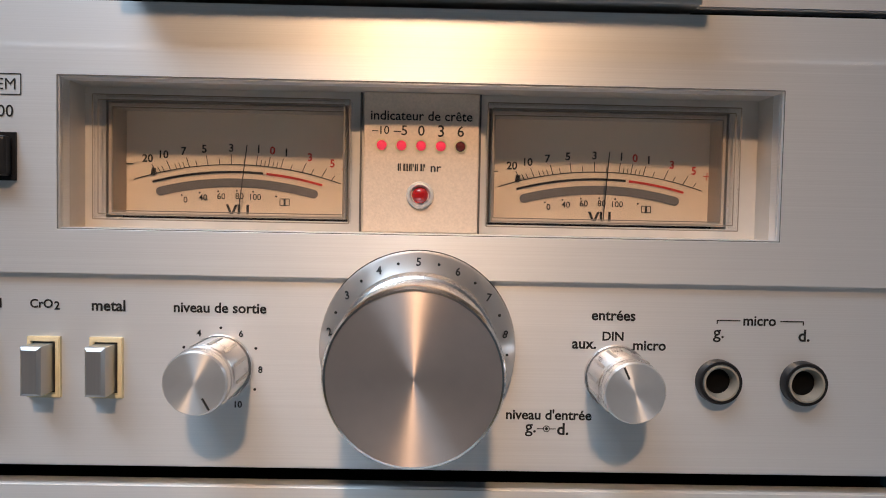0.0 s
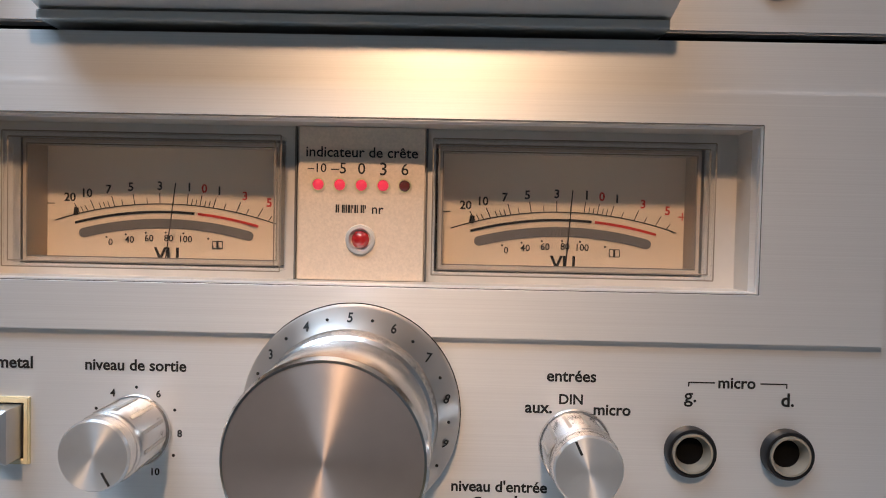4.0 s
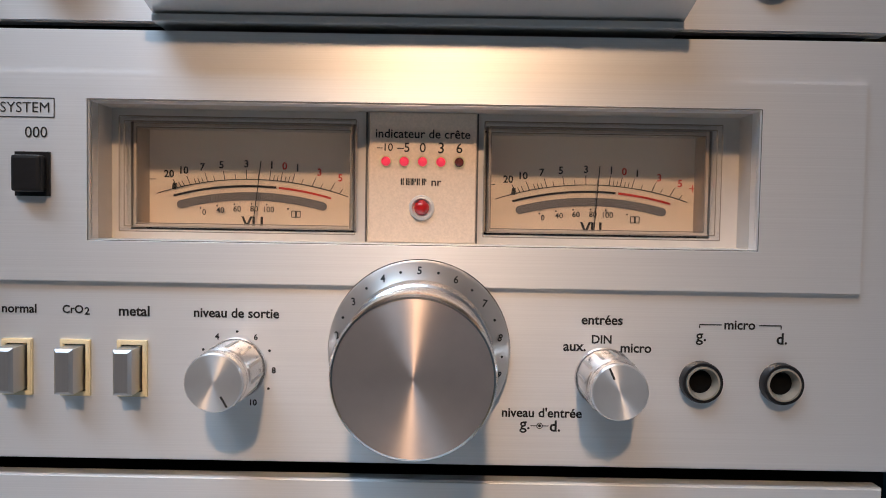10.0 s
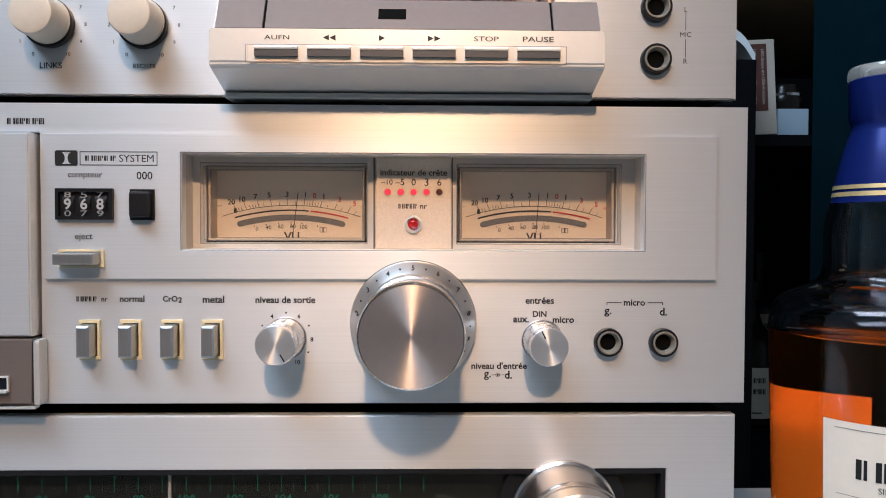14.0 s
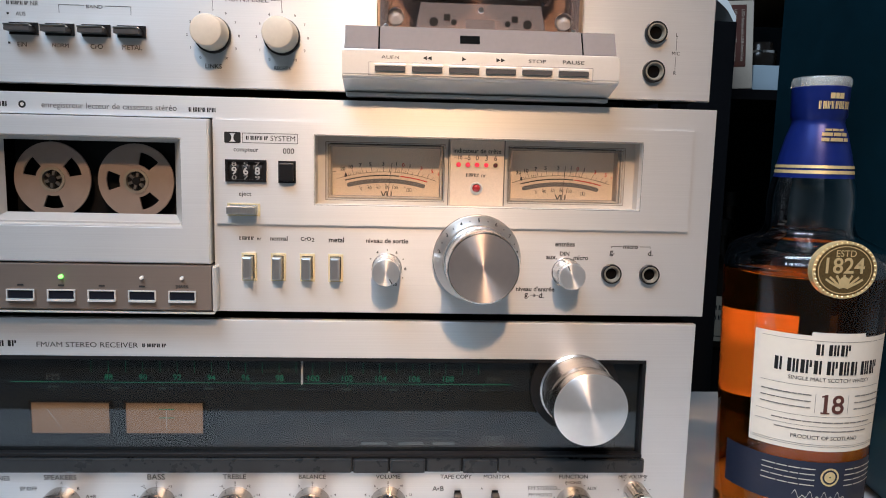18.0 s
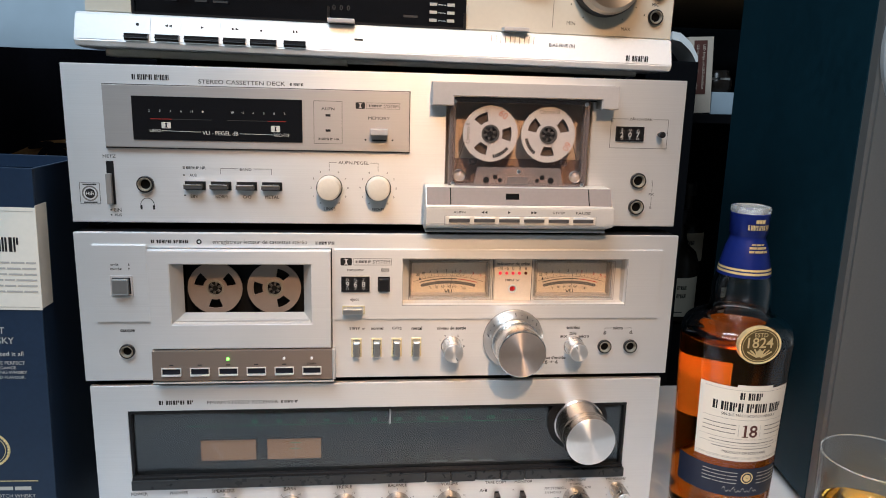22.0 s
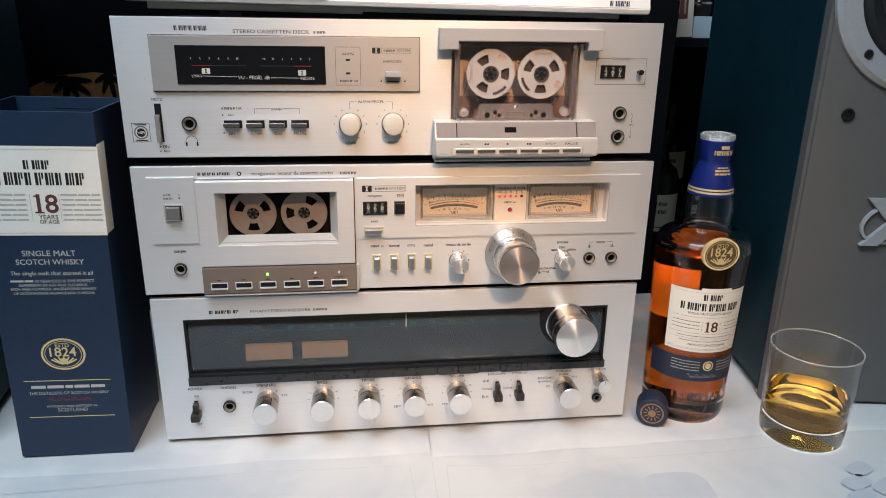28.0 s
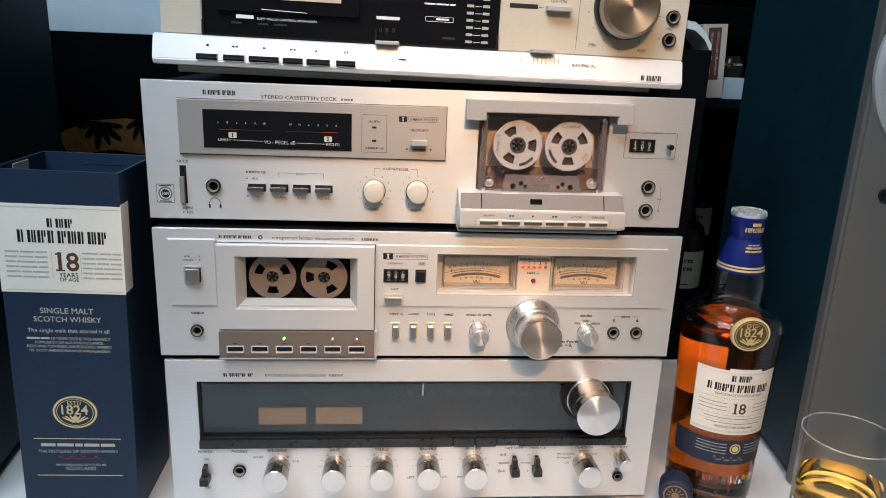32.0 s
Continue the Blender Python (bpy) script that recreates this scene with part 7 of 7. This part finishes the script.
# ---- loudspeakers ----
def loudspeaker(side):
    """A floor of grey baffle on a dark teal cabinet; side 1 stands right of the stack, -1 left."""
    s = thing("loudspeaker", (0, 0, 0), "dark teal loudspeaker with a grey baffle beside the stack", "loudspeaker", "pair of loudspeakers")
    W, D, H = 0.185, 0.30, 0.62
    # built with the inner front edge at the origin, the width along +x for the right-hand one
    def bx(x0, x1, *r, **k):
        return box(min(side * x0, side * x1), max(side * x0, side * x1), *r, **k)
    bm = bx(0.0, W, 0.004, D, 0.0, H)
    bmesh.ops.recalc_face_normals(bm, faces=bm.faces)
    bmesh.ops.bevel(bm, geom=[e for e in bm.edges if all(v.co.y > 0.1 for v in e.verts) or all(v.co.z < 0.01 for v in e.verts)], offset=0.012, segments=4, affect="EDGES")
    part("cabinet", bm, TEAL, s, "dark teal veneer cabinet")
    b = bx(0.0008, W - 0.0008, -0.010, 0.0038, 0.002, H - 0.002)
    bmesh.ops.recalc_face_normals(b, faces=b.faces)
    bmesh.ops.bevel(b, geom=[e for e in b.edges if all(v.co.y < -0.005 for v in e.verts)], offset=0.0030, segments=4, affect="EDGES")
    baffle = part("baffle", b, BAFFLE, s, "grey painted baffle with bevelled edges")
    cx, cz = side * 0.088, 0.398
    ring = part("driver_ring", lathe([(0.0880, -0.0095), (0.0875, -0.0130), (0.0840, -0.0165), (0.0680, -0.0165), (0.0660, -0.0110)], (cx, 0, cz), segs=96), RING, s, "silver-grey driver ring", True)
    part("surround", lathe([(0.0660, -0.0120), (0.0600, -0.0180), (0.0510, -0.0120), (0.0495, -0.0105)], (cx, 0, cz), segs=80), RUBBER, ring, "black rubber surround", True)
    part("cone", lathe([(0.0495, -0.0108), (0.025, -0.0104), (0.021, -0.0140), (0.012, -0.0170), (0, -0.0175)], (cx, 0, cz), segs=64), RUBBER, ring, "black cone and dust cap", True)
    for k in range(4):
        a = radians(45 + 90 * k)
        part("screw", lathe([(0.0042, -0.0162), (0.0033, -0.0180), (0, -0.0175)], (cx + 0.0760 * math.sin(a), 0, cz + 0.0760 * math.cos(a)), segs=16), BLACK, ring)
    for x in (0.030, W - 0.030):
        for z in (0.292, 0.56):
            part("grille_socket", lathe([(0.0058, -0.0102), (0.0054, -0.0120), (0.0036, -0.0118), (0.0030, -0.0105), (0, -0.0103)], (side * x, 0, z), segs=24), BLACK, s, "black grille socket", True)
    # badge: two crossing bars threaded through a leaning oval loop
    bm = bmesh.new()
    loop = []
    for i in range(64):
        a = 2 * math.pi * i / 64
        row = []
        for q, yy in ((1.0, -0.0102), (1.0, -0.0128), (0.92, -0.0134), (0.90, -0.0102)):
            u, v = 0.0325 * q * math.sin(a), 0.0205 * (q - 0.04 * (q < 0.95)) * math.cos(a)
            row.append(bm.verts.new((side * 0.0925 + u * 0.966 - v * 0.259, yy, 0.1945 + u * 0.259 + v * 0.966)))
        loop.append(row)
    for r0, r1 in zip(loop, loop[1:] + loop[:1]):
        for k in range(3):
            bm.faces.new((r0[k], r0[k + 1], r1[k + 1], r1[k]))
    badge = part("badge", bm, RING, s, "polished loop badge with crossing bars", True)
    for lean, deep in ((1, -0.0142), (-1, -0.0150)):
        bm = bmesh.new()
        ring_pts = [(-0.030, 0.0225 * lean), (-0.014, 0.0225 * lean), (0.030, -0.0225 * lean), (0.014, -0.0225 * lean)]
        f = [bm.verts.new((side * 0.0925 + u, deep, 0.1945 + v)) for u, v in ring_pts]
        b = [bm.verts.new((side * 0.0925 + u, -0.0101, 0.1945 + v)) for u, v in ring_pts]
        bm.faces.new(f)
        for k in range(4):
            bm.faces.new((f[k], f[(k + 1) % 4], b[(k + 1) % 4], b[k]))
        part("badge_bar", bm, RING, badge)
    if side > 0:
        m = Matrix.Translation((0.3665, 0.0260, 0.0)) @ Matrix.Rotation(radians(-8.3), 4, "Z")
    else:
        m = Matrix.Translation((-0.3790, 0.0120, 0.0)) @ Matrix.Rotation(radians(5.0), 4, "Z")
    s.matrix_basis = m
    return s


loudspeaker(1)
loudspeaker(-1)


# ---- things behind the stack ----
def behind():
    # a pale panel high behind the left loudspeaker, a black flowered cloth below it
    cb = part("cabinet", box(-0.66, -0.20, 0.560, 0.90, -0.75, 0.3995, 0.002), CASE)
    tagged(cb, "black cabinet behind the stack under a flowered cloth", "cabinet")
    p = part("pale_board", box(-0.62, -0.24, 0.5605, 0.5665, 0.400, 0.90, 0.001), PALE)
    tagged(p, "pale blue-grey board standing behind the stack", "board")
    c = thing("flowered_cloth", (-0.44, 0.52, 0), "black cloth with tan flower shapes hanging behind", "cloth")
    bm = bmesh.new()
    g = [[bm.verts.new((-0.60 + 0.36 * i / 24, 0.545 + 0.008 * math.sin(i * 0.9) + 0.003 * math.sin(j * 1.3), -0.30 + 0.70 * j / 20)) for j in range(21)] for i in range(25)]
    for i in range(24):
        for j in range(20):
            bm.faces.new((g[i][j], g[i + 1][j], g[i + 1][j + 1], g[i][j + 1]))
    part("cloth", bm, CLOTH_DARK, c, "", True)
    part("tan_field", strip([(-0.500, 0.232), (-0.455, 0.252), (-0.41, 0.256), (-0.365, 0.250)], 0.050, 0.532), TAN, c, "tan printed field")
    def petal(px, pz, angle, length, width, yy):
        bm = bmesh.new()
        vs = []
        for i in range(17):
            u = 2 * math.pi * i / 17
            a, b = length * (0.5 - 0.5 * math.cos(u)), width * 0.5 * math.sin(u) * (0.7 + 0.3 * math.cos(u * 0.5))
            t = radians(angle)
            vs.append(bm.verts.new((px + a * math.sin(t) + b * math.cos(t), yy, pz + a * math.cos(t) - b * math.sin(t))))
        bm.faces.new(vs)
        part("black_petal", bm, CLOTH_DARK, c)

    for k, (ang, ln, wd) in enumerate(((100, 0.030, 0.010), (135, 0.036, 0.013), (165, 0.034, 0.012), (195, 0.040, 0.014), (228, 0.034, 0.012), (258, 0.036, 0.011))):
        petal(-0.444, 0.274, ang, ln, wd, 0.5300 - 0.0003 * k)
    for k, (ang, ln, wd) in enumerate(((140, 0.030, 0.009), (175, 0.040, 0.010), (205, 0.032, 0.009), (240, 0.026, 0.008))):
        petal(-0.388, 0.280, ang, ln, wd, 0.5300 - 0.0003 * k)
    part("black_hill", strip([(-0.480, 0.212), (-0.455, 0.222), (-0.430, 0.226), (-0.405, 0.222), (-0.385, 0.212)], 0.018, 0.5278), CLOTH_DARK, c)
    # a black rack behind: three boards between two uprights
    rack = thing("rack", (0.62, 0.85, -0.75), "black rack with boards behind the stack", "rack")
    for x0, x1 in ((0.395, 0.410), (1.05, 1.065)):
        part("upright", box(x0, x1, 0.642, 1.20, -0.75, 0.80, 0.001), CASE, rack)
    for z0, z1, m in ((-0.150, -0.1353, CASE), (0.318, 0.3325, CASE), (0.524, 0.533, TAN_BOARD)):
        part("board", box(0.4101, 1.0499, 0.640, 1.195, z0, z1, 0.001), m, rack, "" if m is CASE else "tan underside board")
    cb = thing("narrow_carton", (0.53, 0.655, 0.333), "narrow beige carton with a brown strip on the rack", "carton")
    m = Matrix.Translation((0.5310, 0.652, 0.3330)) @ Matrix.Rotation(radians(-3), 4, "Y") @ Matrix.Scale(1.14, 4)
    bm = box(-0.0225, 0.0155, 0.0, 0.03, 0.0010, 0.108, 0.0008)
    bmesh.ops.transform(bm, matrix=m, verts=bm.verts)
    part("body", bm, BEIGE_CARD, cb)
    bm = box(-0.0135, 0.0060, -0.0006, -0.0001, 0.028, 0.103)
    bmesh.ops.transform(bm, matrix=m, verts=bm.verts)
    part("brown_strip", bm, BROWN_INK, cb, "dark brown printed strip")
    for x, body in ((-0.0085, "LED Stripe with USB connection"), (0.0008, "LED Stripe mit USB-Anschluss")):
        ob = text(cb, body, x, 0.066, 0.062, -0.0010, BEIGE_CARD, 0.0, turn=-90)
        ob.data.transform(m)
    w = part("pale_box", box(0.5525, 0.5935, 0.660, 0.73, 0.3328, 0.3690, 0.001), PALE)
    tagged(w, "small pale blue box on the dark rack", "box")
    gl = part("glass_jar", lathe([(0.024, 0), (0.026, 0.005), (0.026, 0.020), (0.020, 0.030), (0.020, 0.036), (0, 0.036)], (0.577, 0.70, 0.3695), axis="z", segs=32), GLASS_DARK, None, "", True)
    tagged(gl, "small dark glass jar on the pale box", "jar")
    cap = part("jar_rim", lathe([(0.0205, 0.020), (0.0262, 0.020), (0.0262, 0.0235), (0.0205, 0.0235)], (0.577, 0.70, 0.3695), axis="z", segs=32), CHROME, gl, "bright metal rim", True)
    mb = thing("metal_box", (0.57, 0.70, 0.5335), "grey metal box with a screw head on the rack", "box")
    part("body", box(0.520, 0.612, 0.665, 0.78, 0.5335, 0.600, 0.002), RING, mb)
    part("screw", lathe([(0.006, 0), (0.005, -0.003), (0, -0.003)], (0.594, 0.665, 0.556), segs=16), BLACK, mb)
    r = thing("paper_towel", (0.47, 0.60, 0.45), "crumpled white paper behind the deck", "paper")
    bm = bmesh.new()
    g = [[bm.verts.new((0.440 + 0.044 * i / 12, 0.578 + 0.06 * j / 12, 0.4560 - 0.034 * (i / 12) ** 2 + 0.006 * noise.noise(Vector((i * 0.22, j * 0.22, 2))))) for j in range(13)] for i in range(13)]
    for i in range(12):
        for j in range(12):
            bm.faces.new((g[i][j], g[i + 1][j], g[i + 1][j + 1], g[i][j + 1]))
    ext = bmesh.ops.extrude_face_region(bm, geom=list(bm.faces))
    bmesh.ops.translate(bm, vec=(0.0, 0, -0.012), verts=[v for v in ext["geom"] if isinstance(v, bmesh.types.BMVert)])
    part("sheet", bm, INK_WHITE, r, "", True)
    # a stand of dark stacked boxes carries the paper
    part("stand", box(0.425, 0.485, 0.575, 0.636, -0.75, 0.412, 0.002), CASE, r, "black stand under the paper")
    # two more bottles in the dark
    for bx, by, k, z0, z1, kind, up in ((0.670, 0.995, 1.40, 0.021, 0.109, "squat", 0.0), (0.722, 1.080, 1.30, 0.124, 0.192, "tall", 0.052)):
        zb = -0.1352
        b = thing("liquor_bottle", (bx, by, zb), "dim " + kind + " liquor bottle with a cream label in the dark behind", "bottle", "bottles in the dark")
        prof = [(0, 0.002), (0.030, 0.002), (0.035, 0.008), (0.036, 0.100 + up), (0.031, 0.116 + up), (0.018, 0.128 + up), (0.0145, 0.140 + up), (0.0140, 0.165 + up), (0.0155, 0.168 + up), (0.0155, 0.180 + up), (0, 0.180 + up)]
        part("glass", lathe([(q * k, h * k - 0.002) for q, h in prof], (bx, by, zb), "z", 40), GLASS_DARK, b, "dark glass body", True)
        part("cap", lathe([(0.0165 * k, (0.160 + up) * k), (0.0165 * k, (0.182 + up) * k), (0, (0.182 + up) * k)], (bx, by, zb), "z", 24), BLACK, b, "black cap", True)
        rad = 0.0366 * k
        lb = part("label", lathe([(rad, z0), (rad, z1)], (bx, by, zb), "z", 24, arc=(-85, 55)), PAPER_DIM, b, "cream square label", True)
        for n in range(2):
            blocks(lb, bx - 0.016, zb + z1 - 0.022 - 0.019 * n, rad * 1.1, 0.009, 0, INK, 7, (bx, by, rad + 0.0006))
        bars(lb, bx - 0.016, zb + z0 + 0.010, rad * 0.8, 0.0022, 0, INK_GREY, 3, (bx, by, rad + 0.0006))


TAN_BOARD = material("tan_board", (0.30, 0.20, 0.11), 0.6, scale=60, stretch=(1, 10, 1), vary=0.15)
BEIGE_CARD = material("beige_card", (0.52, 0.44, 0.36), 0.6, scale=300, vary=0.05)
# a darker cream than the front bottle's label paper
PAPER_DIM = material("darker_label_paper", (0.52, 0.47, 0.37), 0.7, scale=200, vary=0.06)
GLASS_DARK = material("dark_glass", (0.014, 0.011, 0.009), 0.22, spec=0.25)
behind()
